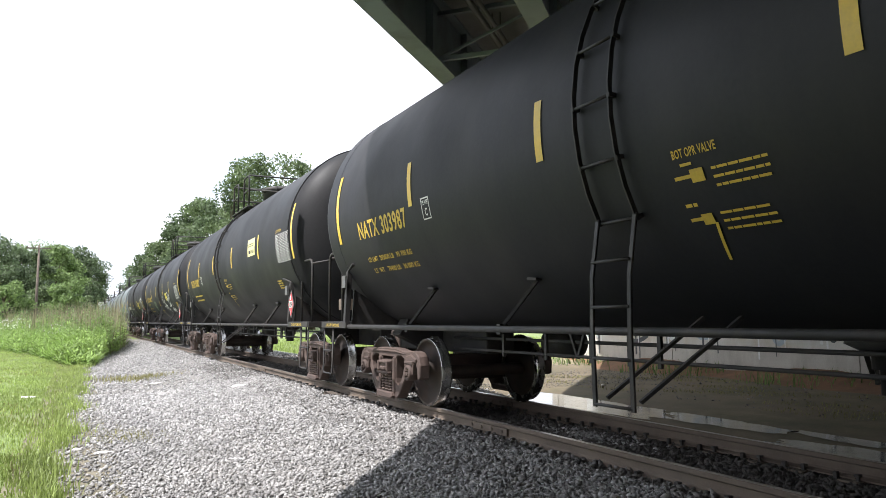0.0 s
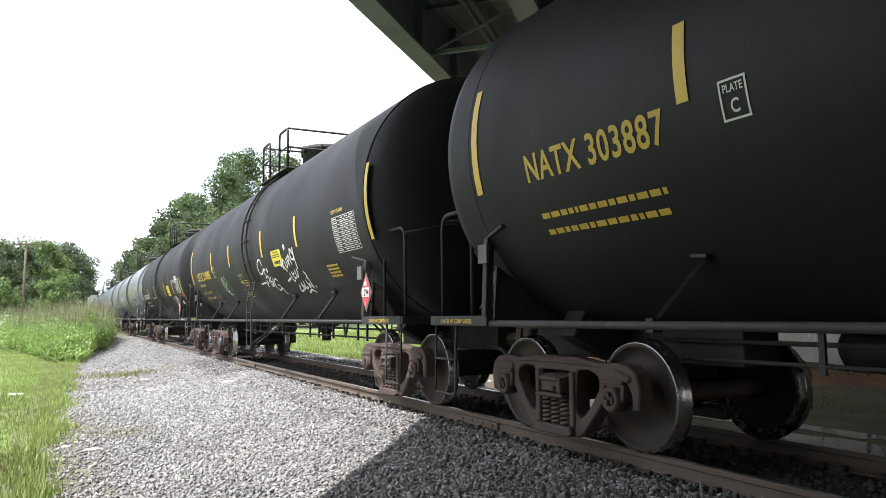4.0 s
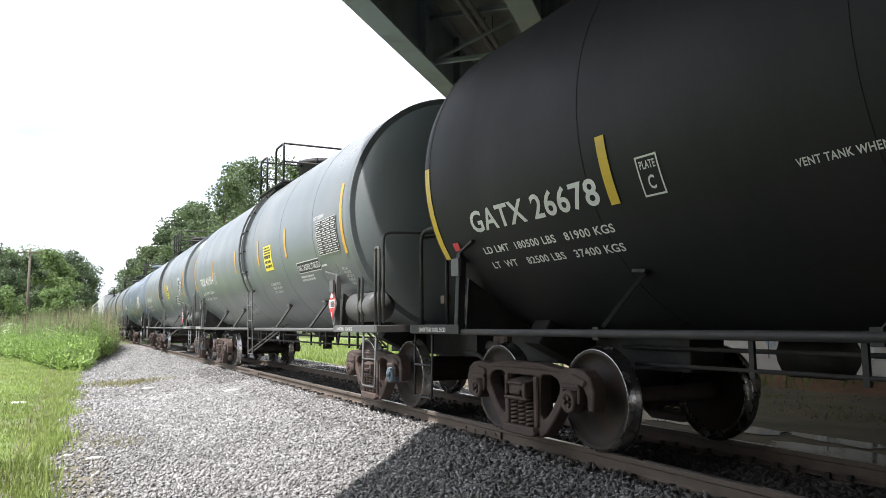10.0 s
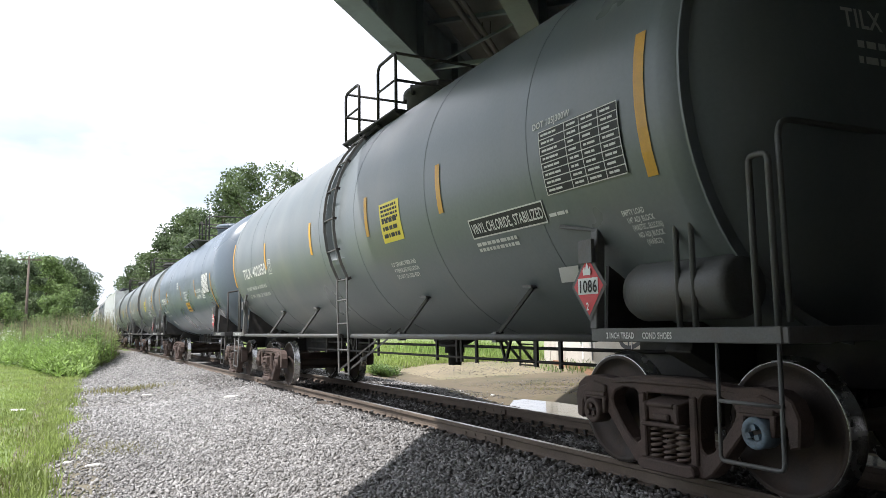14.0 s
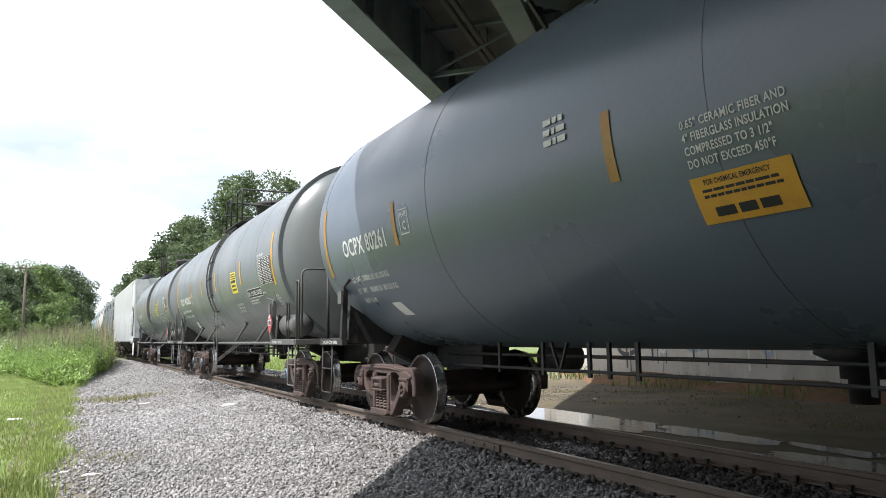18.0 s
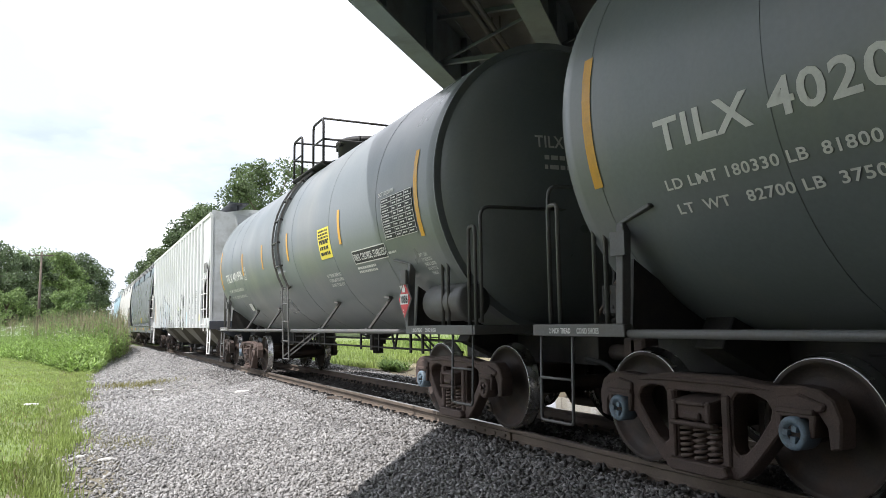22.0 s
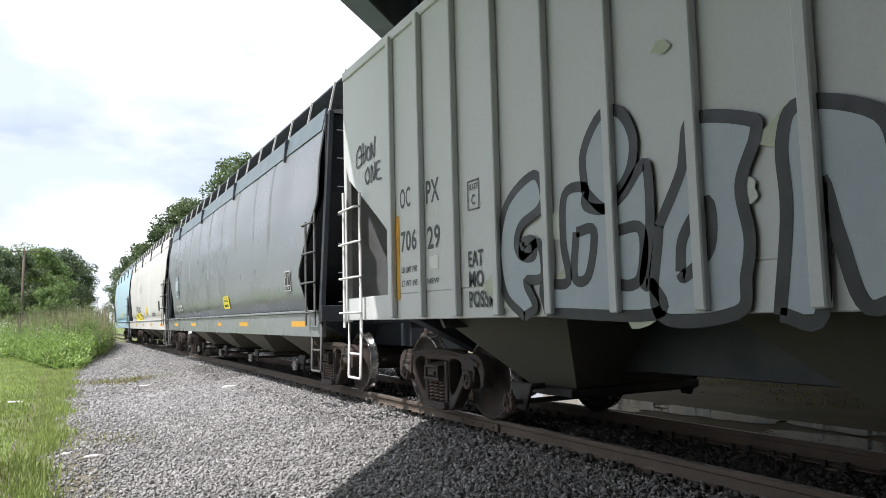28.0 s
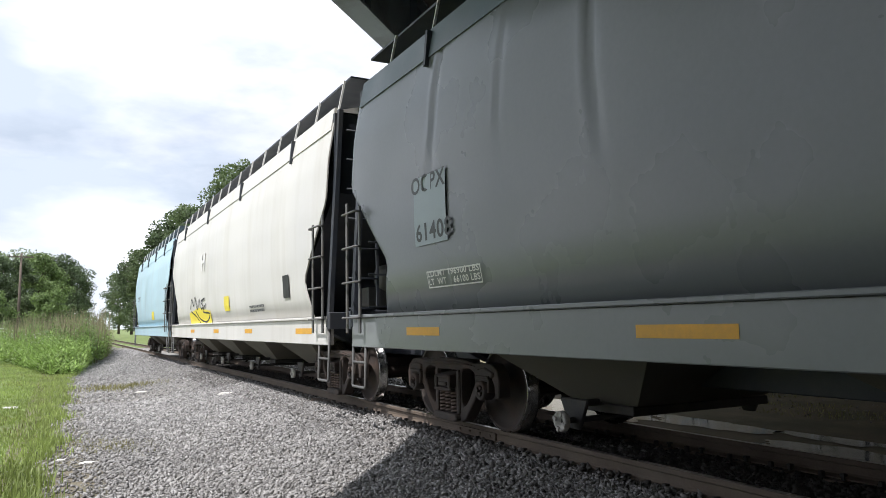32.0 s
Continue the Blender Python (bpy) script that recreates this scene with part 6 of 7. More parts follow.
def gatx(a, b):
    s = Side((a + b) / 2)
    front, a = a, a - 0.1
    s.text("white", "GATX 26678", b - 1.99, b - 3.95, 2.1, 0.215)
    s.text("white", "LD LMT  180500 LBS   81900 KGS", b - 2.03, b - 3.97, 1.86, 0.075)
    s.text("white", "LT  WT    82500 LBS   37400 KGS", b - 2.05, b - 3.98, 1.69, 0.075)
    s.plate("white", b - 4.41, b - 4.62, 2.07, 2.36)
    s.text("white", "VENT TANK WHEN UNLOADING", b - 5.60, b - 6.50, 2.05, 0.05)
    s.sticker(a + 5.27, a + 4.59, 2.03, 2.43)
    s.text("white", "FRA AIP", a + 3.39, a + 2.88, 2.48, 0.1)
    s.text("white", "VINYL", a + 4.34, a + 4.09, 1.87, 0.09)
    s.text("white", "CHLORIDE,", a + 4.32, a + 3.88, 1.75, 0.09)
    s.text("white", "STABILIZED", a + 4.28, a + 3.80, 1.62, 0.09)
    s.small("white", a + 3.84, a + 3.33, 1.96, 0.03, 4)
    s.small("white", a + 3.72, a + 2.95, 1.73, 0.035, 2)
    s.small("white", a + 2.73, a + 2.17, 2.63, 0.05, 2)
    s.table("white", a + 2.72, a + 1.78, 2.07, 2.6)
    s.patch("placard_white", a + 2.70, a + 2.41, 1.62, 1.88, -0.06)
    s.patch("red", a + 1.83, a + 1.64, 1.9, 2.02)
    s.patch("red", b - 1.50, b - 1.62, 1.95, 2.04)
    return dict(style="black", strips=s.at(b - 1.26, b - 4.10, b - 6.80, a + 6.01, a + 3.57, front + 1.37), strip_v=2.07, front_v=(1.56, 2.58), head="GATX 26678", shoes="2 INCH TREAD COND. SHOES", placard="1086", klass="2", fp=2.2, pc=2.1, ft=2.04,
                ladder=front + 7.95 - s.mid, marks=s.marks)


def ocpx(a, b):
    s = Side((a + b) / 2)
    s.text("white", "OCPX 80261", b - 2.18, b - 3.69, 2.34, 0.235)
    s.text("white", "LD LMT 178000 LB  80 750 KG", b - 2.16, b - 3.44, 1.96, 0.08)
    s.text("white", "LT  WT    85000 LB  38 550 KG", b - 2.18, b - 3.52, 1.78, 0.08)
    s.text("white", "NEW 11-90", b - 2.19, b - 2.62, 1.62, 0.075)
    s.patch("placard_white", b - 3.09, b - 3.38, 1.33, 1.57, 0.1)
    s.plate("white", b - 4.18, b - 4.42, 2.4, 2.7)
    for k, line in enumerate(("0.65\" CERAMIC FIBER AND", "4\" FIBERGLASS INSULATION", "COMPRESSED TO 3 1/2\"", "DO NOT EXCEED 450°F")):
        s.text("white", line, b - 8.56, b - 9.33 + 0.12 * (k // 2), 2.5 - 0.085 * k, 0.055)
    s.sticker(b - 8.53, b - 9.27, 1.86, 2.18)
    s.marks[-4] = ("patch", "orange", s.marks[-4][2])
    s.text("white", "VINYL CHLORIDE", a + 4.76, a + 3.76, 2.4, 0.1)
    s.text("white", "STABILIZED", a + 4.66, a + 3.93, 2.22, 0.1)
    s.small("white", a + 3.66, a + 3.23, 2.4, 0.03, 5)
    s.patch("placard_white", a + 3.42, a + 2.42, 2.33, 2.87)
    s.table("dark_text", a + 3.42, a + 2.42, 2.33, 2.87)
    s.small("white", b - 7.13, b - 7.43, 2.9, 0.05, 3)
    return dict(style="blue", strips=s.at(b - 1.49, b - 4.01, b - 7.88, a + 4.82, a + 1.99), strip_v=2.3, front_v=(1.84, 2.82), wide=True, head="OCPX 80261", strip_mat="orange_faded", strip_label="faded orange reflective strip", rods=False, ladders=False, rp=1.75, po=0.72, pf=0.75, ft=2.2, fh=0.2,
                placard="1086", klass="2", fp=2.2, pc=2.34, marks=s.marks, dome="blue", seams=s.at(a + 1.48, a + 3.42, a + 7.01, b - 4.90, b - 1.46))


WILD = [  # a big outlined piece of graffiti: letters as closed shapes in a unit square
    [(0.09, 0.01), (0.02, 0.15), (0.0, 0.43), (0.04, 0.69), (0.14, 0.81), (0.17, 0.68), (0.15, 0.6), (0.09, 0.54), (0.07, 0.44), (0.09, 0.36), (0.15, 0.42), (0.16, 0.23), (0.1, 0.21), (0.13, 0.07)],
    [(0.17, 0.03), (0.16, 0.18), (0.24, 0.19), (0.23, 0.4), (0.24, 0.65), (0.3, 0.66), (0.3, 0.57), (0.35, 0.53), (0.4, 0.58), (0.44, 0.68), (0.46, 0.67), (0.46, 0.41), (0.44, 0.16), (0.46, 0.14), (0.46, 0.01)],
    [(0.3, 0.64), (0.3, 0.84), (0.35, 1.0), (0.4, 0.98), (0.43, 0.84), (0.42, 0.69), (0.38, 0.58), (0.35, 0.53)],
    [(0.48, 0.4), (0.53, 0.61), (0.54, 0.7), (0.56, 0.83), (0.66, 0.76), (0.67, 0.69), (0.64, 0.51), (0.65, 0.3), (0.64, 0.15), (0.62, 0.01), (0.47, 0.01)],
    [(0.69, 0.0), (0.71, 0.37), (0.71, 0.64), (0.74, 0.76), (0.84, 0.65), (0.86, 0.43), (0.89, 0.13), (0.9, 0.42), (0.88, 0.55), (0.91, 0.71), (0.99, 0.6), (1.0, 0.53), (0.97, 0.26), (0.93, 0.0), (0.88, 0.0), (0.88, 0.1), (0.81, 0.02), (0.78, 0.26), (0.76, 0.46), (0.75, 0.0)],
]
SLOTS = [[(0.09, 0.44), (0.13, 0.44), (0.13, 0.35), (0.09, 0.36)], [(0.27, 0.44), (0.32, 0.43), (0.3, 0.21), (0.26, 0.21)], [(0.37, 0.41), (0.44, 0.4), (0.43, 0.17), (0.37, 0.18)], [(0.52, 0.19), (0.53, 0.34), (0.58, 0.47), (0.58, 0.28), (0.53, 0.17)]]


def wild_lines():
    return [l + [l[0]] for l in WILD + SLOTS]


def white_hopper(a, b):
    s = Side((a + b) / 2)
    for mat, t, u0, u1, v, h in (("dark_text", "OC", 72.58, 72.29, 2.5, 0.24), ("dark_text", "PX", 71.9, 71.58, 2.46, 0.26), ("dark_text", "706", 72.58, 72.15, 1.98, 0.24), ("dark_text", "29", 71.88, 71.58, 1.95, 0.25),
                                ("dark_text", "LD LMT 198500", 72.56, 72.06, 1.72, 0.07), ("dark_text", "LT WT  69500", 72.56, 72.06, 1.56, 0.07), ("dark_text", "NEW", 71.9, 71.62, 1.56, 0.06)):
        s.text(mat, t, u0, u1, v, h)
    s.patch("placard_white", 71.84, 71.64, 1.72, 1.86)
    s.patch("orange", 72.70, 72.61, 1.41, 2.42)
    s.patch("orange", 57.32, 57.23, 1.45, 2.45)
    s.plate("dark_text", 70.98, 70.76, 2.24, 2.54)
    for k, w in enumerate(("EAT", "MO", "POSSM")):
        s.text("spray_black", w, 71.0, 70.72 if k < 2 else 70.52, 1.68 - 0.2 * k, 0.16)
    tag = [[(0.3, 0.1), (0.02, 0.0), (0.0, 0.6), (0.2, 1.0), (0.28, 0.5), (0.28, 0.0)], [(0.1, 0.45), (0.5, 0.5)], [(0.36, 1.1), (0.4, 0.0)], [(0.5, 0.9), (0.5, 0.1)], [(0.62, 0.75), (0.56, 0.4), (0.62, 0.1), (0.72, 0.2), (0.72, 0.6), (0.62, 0.75)], [(0.78, 0.05), (0.8, 0.85), (0.92, 0.1), (1.0, 1.05)]]
    s.strokes("spray_black", tag, 0.03, 73.95, 73.3, 3.28, 3.56)
    one = [[(0.2, 0.9), (0.0, 0.5), (0.12, 0.05), (0.28, 0.3), (0.2, 0.9)], [(0.4, 0.0), (0.42, 0.9), (0.58, 0.1), (0.64, 1.0)], [(1.0, 0.9), (0.76, 0.85), (0.74, 0.1), (1.05, 0.0)], [(0.74, 0.5), (0.94, 0.52)]]
    s.strokes("spray_black", one, 0.03, 73.65, 73.13, 2.98, 3.24)
    g = random.Random(4)
    spots = []
    for k in range(70):
        cx, cy, r = g.random(), g.random() ** 1.6, 0.008 + 0.02 * g.random() ** 1.5
        ph = g.uniform(0, 6.28)
        spots.append([(cx + r * (1 + 0.25 * math.sin(3 * t + ph)) * math.cos(t), cy + 3.0 * r * (1 + 0.25 * math.sin(2 * t + ph)) * math.sin(t)) for t in np.arange(0, 6.28, 0.35)])
    for k in range(0, 70, 2):
        s.fill("olive" if k % 3 else "olive_pale", spots[k:k + 1], 70.6, 61.6, 1.22, 2.7 if k % 4 else 3.0, 0.002)
    s.fill("spray_fill", WILD, 70.41, 66.31, 1.16, 2.68)
    s.strokes("spray_black", wild_lines(), 0.085, 70.41, 66.31, 1.16, 2.68)
    s.strokes("spray_blue", [[(0.75, 0.33), (0.75, 0.17), (0.75, 0.02)]], 0.05, 70.41, 66.31, 1.16, 2.68, 0.016)
    s.text("spray_black", "SERO", 66.30, 65.83, 1.84, 0.22)
    s.strokes("spray_black", [[(0, 0.5), (0.3, 0.4), (0.5, 0.6)]], 0.03, 66.14, 65.85, 1.68, 1.78)
    s.text("spray_black", "STAYBURNINKUSH2016", 66.42, 64.84, 1.2, 0.21)
    s.text("dark_text", "OPEN HATCH BEFORE", 65.56, 65.18, 1.62, 0.045)
    s.text("dark_text", "LOADING COMPARTMENT", 65.56, 65.18, 1.55, 0.045)
    s.small("dark_text", 64.84, 64.51, 1.66, 0.03, 2)
    s.text("spray_black", "KID", 60.10, 59.71, 2.06, 0.2)
    s.text("spray_black", "40", 60.03, 59.74, 1.78, 0.22)
    s.small("dark_text", 60.00, 59.71, 1.6, 0.03, 3)
    s.patch("ink", 59.21, 58.84, 1.57, 1.85)
    s.small("white", 59.17, 58.88, 1.76, 0.03, 3)
    s.small("dark_text", 59.28, 58.80, 2.3, 0.04, 5)
    s.small("dark_text", 59.28, 58.85, 1.45, 0.03, 4)
    s.small("dark_text", 58.56, 58.09, 2.4, 0.04, 4)
    s.small("dark_text", 58.52, 58.13, 2.05, 0.035, 8)
    s.patch("pale_decal", 57.77, 57.56, 1.41, 1.63)
    s.patch("hop_blue", 60.91, 60.48, 1.25, 1.75)
    s.strokes("spray_black", TAG_B, 0.04, 63.2, 62.2, 1.22, 2.0)
    s.strokes("spray_black", TAG_C, 0.06, 62.5, 61.10, 1.22, 2.55)
    s.patch("worn_plate", 56.83, 56.17, 2.93, 3.24)
    s.patch("chute", 56.76, 56.68, 3.07, 3.15)
    return dict(paint="hop_white", dark="hop_dark", zb=1.17, zt=4.6, ribbed=True, bays=4, tc=2.12, gate="truck", marks=s.marks)


def grey_hopper(a, b):
    s = Side((a + b) / 2)
    for u0, u1 in ((77.2, 76.4), (81.37, 80.55), (83.92, 83.47), (88.25, 87.4), (91.95, 91.15)):
        s.marks.append(("sill", "orange", (u0 - s.mid, u1 - s.mid, 1.08, 1.17)))
    s.patch("placard_white", 77.645, 77.28, 1.7, 2.05)
    s.patch("ink", 77.63, 77.455, 1.8, 2.035)
    s.patch("ink", 77.44, 77.295, 1.8, 2.035)
    s.patch("ink", 77.63, 77.295, 1.715, 1.785)
    for line, u, v, w in (("ABD", 77.61, 1.98, 0.07), ("ABDW", 77.61, 1.935, 0.1), ("LUB", 77.41, 1.98, 0.065), ("NO", 77.41, 1.935, 0.05)):
        s.text("white", line, u, u - w, v, 0.032)
    s.text("white", "BLT- 6 -90  REBLT-", 77.62, 77.36, 1.735, 0.032)
    s.sticker(83.32, 82.62, 1.5, 1.8)
    s.patch("pale_patch", 91.65, 90.9, 2.05, 2.8)
    s.text("dark_text", "OCPX", 91.72, 90.9, 2.63, 0.19)
    s.text("dark_text", "61408", 91.62, 90.8, 2.1, 0.19)
    s.outline("white", 91.42, 90.3, 1.58, 1.76)
    s.text("white", "LDLMT 196900 LBS", 91.4, 90.33, 1.7, 0.065)
    s.text("white", "LT  WT    66100 LBS", 91.4, 90.33, 1.615, 0.065)
    return dict(paint="hop_grey", dark="hop_dark", band="hop_band", bay_y=(78.6 - s.mid, 3.71), creases=[(c, d * 0.6, lo, hi, w * 0.4) for c, d, lo, hi, w in ((6.6, 0.04, 0.3, 1.2, 0.12), (5.2, 0.025, 0.4, 1.2, 0.1), (3.9, 0.05, 0.35, 1.1, 0.14), (2.2, 0.03, 0.5, 1.2, 0.1), (0.6, 0.05, 0.3, 1.2, 0.12), (-1.2, 0.03, 0.45, 1.2, 0.1), (-2.9, 0.05, 0.35, 1.15, 0.13), (-4.6, 0.03, 0.4, 1.2, 0.1), (-6.0, 0.045, 0.3, 1.2, 0.12))], zb=1.2, zt=4.48, ribbed=False, bays=4, marks=s.marks)


def beige_hopper(a, b):
    s = Side((a + b) / 2)
    for u0, u1 in ((96.33, 95.45), (100.10, 99.43), (103.64, 102.97), (107.28, 106.61)):
        s.marks.append(("sill", "orange", (u0 - s.mid, u1 - s.mid, 1.08, 1.17)))
    s.patch("ink", 97.13, 96.75, 1.7, 2.1)
    s.patch("decal", 102.40, 101.82, 1.6, 1.95)
    s.text("placard_white", "H", 105.56, 104.98, 2.8, 0.5)
    s.strokes("ink", TAG_C, 0.05, 107.48, 104.41, 1.3, 2.1)
    s.fill("decal", [[(0, 0), (0, 0.6), (0.5, 0.8), (1, 0.6), (1, 0)]], 107.76, 104.31, 1.3, 1.9, 0.005)
    s.small("dark_text", 99.81, 98.57, 1.6, 0.05, 2)
    return dict(paint="hop_beige", dark="hop_dark", band="hop_beige", zb=1.2, zt=4.48, ribbed=False, bays=4, marks=s.marks)


def blue_hopper(a, b):
    s = Side((a + b) / 2)
    s.text("dark_text", "OCPX", b - 2.3, b - 3.3, 2.6, 0.2)
    s.patch("decal", a + 6, a + 5.2, 1.6, 1.95)
    return dict(paint="hop_blue", dark="hop_dark", band="hop_blue", zb=1.2, zt=4.48, ribbed=False, bays=3, marks=s.marks)


def build_train():
    J = JOINTS
    g = list(zip(J, J[1:]))
    kinds = [
        (tank_car, "black", "black tank car with yellow lettering and strips", natx("303987", *g[0])),
        (tank_car, "black_b", "black tank car with a red placard and yellow strips", natx("303887", *g[1])),
        (tank_car, "black", "black tank car with white graffiti tags", utlx(*g[2])),
        (tank_car, "black_b", "black insulated tank car with white lettering", gatx(*g[3])),
        (tank_car, "grey", "grey-green tank car with orange strips and a vinyl chloride label", tilx("401964", "180400 LB  81850 KG", "82600 LB  37450 KG", *g[4])),
        (tank_car, "grey", "dusty grey tank car with orange strips and white lettering", tilx("402050", "180100 LB  81700 KG", "82900 LB  37600 KG", *g[5])),
        (tank_car, "blue", "blue-grey tank car with faded strips and no side rods", ocpx(*g[6])),
        (tank_car, "grey_b", "grey tank car with a black and white inspection table", tilx("402062", "180330 LB  81800 KG", "82700 LB  37500 KG", *g[7], late=True)),
        (tank_car, "grey_b", "grey tank car with scraped white patches", tilx("401996", "179900 LB  81600 KG", "83100 LB  37700 KG", *g[8], late=True)),
        (hopper_car, "", "white ribbed covered hopper car with graffiti", white_hopper(*g[9])),
        (hopper_car, "", "grey smooth-sided covered hopper car with dented sides", grey_hopper(*g[10])),
        (hopper_car, "", "beige smooth-sided covered hopper car", beige_hopper(*g[11])),
        (hopper_car, "", "light blue smooth-sided covered hopper car", blue_hopper(*g[12])),
    ]
    cars = []
    for (build, paint, label, spec), (a, b) in zip(kinds, g):
        c = build("car", b - a, paint, label, spec) if build is tank_car else build(label, b - a, spec)
        cars.append((c, (a + b) / 2))
    return cars


TRAIN = build_train()


# ---- gravel, ties and the far yard ----
def stones(name, n, area, size, mat, seed, label, flat=0.58):
    """Loose broken stones as uneven eight-sided lumps, half sunk in the bed."""
    g = np.random.default_rng(seed)
    x, y = area(n, g)
    n = len(x)
    z = np.array([ground_z(a, b) for a, b in zip(x, y)])
    s = size(y) * (0.4 + 1.15 * g.random(n) ** 2.2) / 2
    o = np.array([(1, 0, 0), (-1, 0, 0), (0, 1, 0), (0, -1, 0), (0, 0, 1), (0, 0, -1)], float)
    v = o[None] * (0.65 + 0.6 * g.random((n, 6, 1))) + g.normal(0, 0.27, (n, 6, 3))
    a, b = g.random(n) * 6.283, g.normal(0, 0.7, n)
    ca, sa, cb, sb = np.cos(a), np.sin(a), np.cos(b), np.sin(b)
    v[..., 2] *= flat
    yy, zz = v[..., 1] * cb[:, None] - v[..., 2] * sb[:, None], v[..., 1] * sb[:, None] + v[..., 2] * cb[:, None]
    xx = v[..., 0] * ca[:, None] - yy * sa[:, None]
    yy = v[..., 0] * sa[:, None] + yy * ca[:, None]
    v = np.stack([xx, yy, zz], -1) * s[:, None, None] + np.stack([x, y, z + s * (0.15 + 0.5 * g.random(n))], -1)[:, None]
    f = np.array([(0, 2, 4), (2, 1, 4), (1, 3, 4), (3, 0, 4), (2, 0, 5), (1, 2, 5), (3, 1, 5), (0, 3, 5)])
    f = (np.arange(n)[:, None, None] * 6 + f[None]).reshape(-1, 3)
    return thing(name, cloud(name, v.reshape(-1, 3), f, mat), None, label, "gravel", kind="stuff")


def apron_area(n, g):
    y = 3.2 + 15 * g.random(n) ** 1.25
    x = lawn_edge(y) - 0.15 + (4.35 - lawn_edge(y)) * g.random(n) ** 0.85
    keep = g.random(n) < np.interp(x - lawn_edge(y), (-0.2, 1.3), (0.12, 1.0))
    return x[keep], y[keep]


def far_apron_area(n, g):
    y = 17 + 38 * g.random(n) ** 1.3
    lo = np.where(y < 36, lawn_edge(y), weed_edge(y)) - 0.1
    return lo + (4.35 - lo) * g.random(n), y


def bed_area(x0, x1, y0, y1, p=1.3):
    return lambda n, g: (x0 + (x1 - x0) * g.random(n), y0 + (y1 - y0) * g.random(n) ** p)


stones("limestone_gravel", 130000, apron_area, lambda y: 0.035 + 0.0007 * y, M["stone"], 51, "light grey crushed limestone gravel beside the track")
stones("far_gravel", 30000, far_apron_area, lambda y: 0.04 + 0.0006 * y, M["stone"], 52, "light grey gravel along the track")
stones("shoulder_ballast", 11000, bed_area(3.35, 4.4, 2.0, 24), lambda y: 0.055 + 0 * y, M["stone_mid"], 53, "grey-brown ballast stones against the rail")
# dark stones between the rails, their tone also standing in for the train's shade
stones("track_ballast", 34000, bed_area(4.5, 5.9, 2.0, 30), lambda y: 0.055 + 0 * y, M["stone_dark"], 54, "dark ballast between the rails, shade under the train put into its colour")
stones("far_shoulder", 22000, bed_area(6.0, 8.3, 3.0, 30), lambda y: 0.055 + 0 * y, M["stone_dark"], 55, "dark ballast beyond the track")
stones("far_side_gravel", 16000, bed_area(6.3, 9.2, 14, 40, 1.5), lambda y: 0.05 + 0 * y, M["stone"], 57, "pale grey gravel beyond the far rail")
stones("pale_fines", 3600, lambda n, g: (np.concatenate([5.5 + g.normal(0, 0.16, n // 2), 5.45 + g.normal(0, 0.16, n - n // 2)]), np.concatenate([12.2 + g.normal(0, 0.8, n // 2), 6.9 + g.normal(0, 0.35, n - n // 2)])), lambda y: 0.05 + 0 * y, M["stone"], 58, "pale stone dust spilled between the rails")
stones("yard_mud_stones", 7000, bed_area(9.2, 16.5, 15.8, 27), lambda y: 0.035 + 0 * y, M["stone_mid"], 59, "small stones in the grey mud of the yard")
stones("yard_stones", 900, bed_area(11.9, 17, 5, 24), lambda y: 0.05 + 0 * y, M["stone_mid"], 56, "scattered stones in the dirt yard")


def build_track():
    root = thing("railway_track", None, None, "creosoted timber ties and spikes in dark ballast", "track")
    tie = shared("tie", lambda b: box(b, -1.3, 1.3, -0.11, 0.11, -0.36, -0.197), M["tie"], 0.012)
    plate = shared("tie_plate", lambda b: box(b, -0.17, 0.17, -0.09, 0.09, -0.188, -0.168), M["railweb"], 0.004)

    def spike_mesh(b):
        box(b, -0.012, 0.012, -0.012, 0.012, -0.2, -0.13)
        box(b, -0.03, 0.02, -0.02, 0.02, -0.135, -0.112)

    def anchor_mesh(b):
        box(b, -0.11, 0.11, -0.018, 0.018, -0.2, -0.172)
        box(b, -0.115, -0.075, -0.022, 0.022, -0.2, -0.12)
        box(b, 0.075, 0.115, -0.022, 0.022, -0.2, -0.12)
    spike = shared("spike", spike_mesh, M["frame"])
    anchor = shared("anchor", anchor_mesh, M["frame"], 0.006)
    for k in range(90):
        y = -3.0 + 0.5 * k + 0.03 * math.sin(k * 2.7)
        part("tie", tie, None, root, m=pose(XC, y, 0, 0, 0, 1.2 * math.sin(k * 1.3)))
        for s in (-1, 1):
            if 0 < y < 26:
                part("tie_plate", plate, None, root, m=pose(XC + s * RAIL, y, 0))
            if 1 < y < 20:
                part("rail_anchor", anchor, None, root, m=pose(XC + s * RAIL, y + 0.15, 0))
                for q in (-1, 1):
                    part("spike", spike, None, root, m=pose(XC + s * RAIL + q * 0.1, y + q * 0.05, 0, 0, 0, 0 if q > 0 else 180))
    for s, y in ((-1, 7.6), (1, 9.9), (-1, 19.5)):
        bm = bmesh.new()
        for q in (-1, 1):
            box(bm, s * RAIL + q * 0.024 - 0.013, s * RAIL + q * 0.024 + 0.013, y - 0.45, y + 0.45, -0.135, -0.05)
            for d in (-0.35, -0.12, 0.12, 0.35):
                lathe(bm, [(0.0, q * 0.05), (0.018, q * 0.048), (0.02, q * 0.03)], 6, "x", (s * RAIL, y + d, -0.09))
        part("joint_bar", bm, M["railweb"], root, m=pose(XC, 0, 0))


build_track()


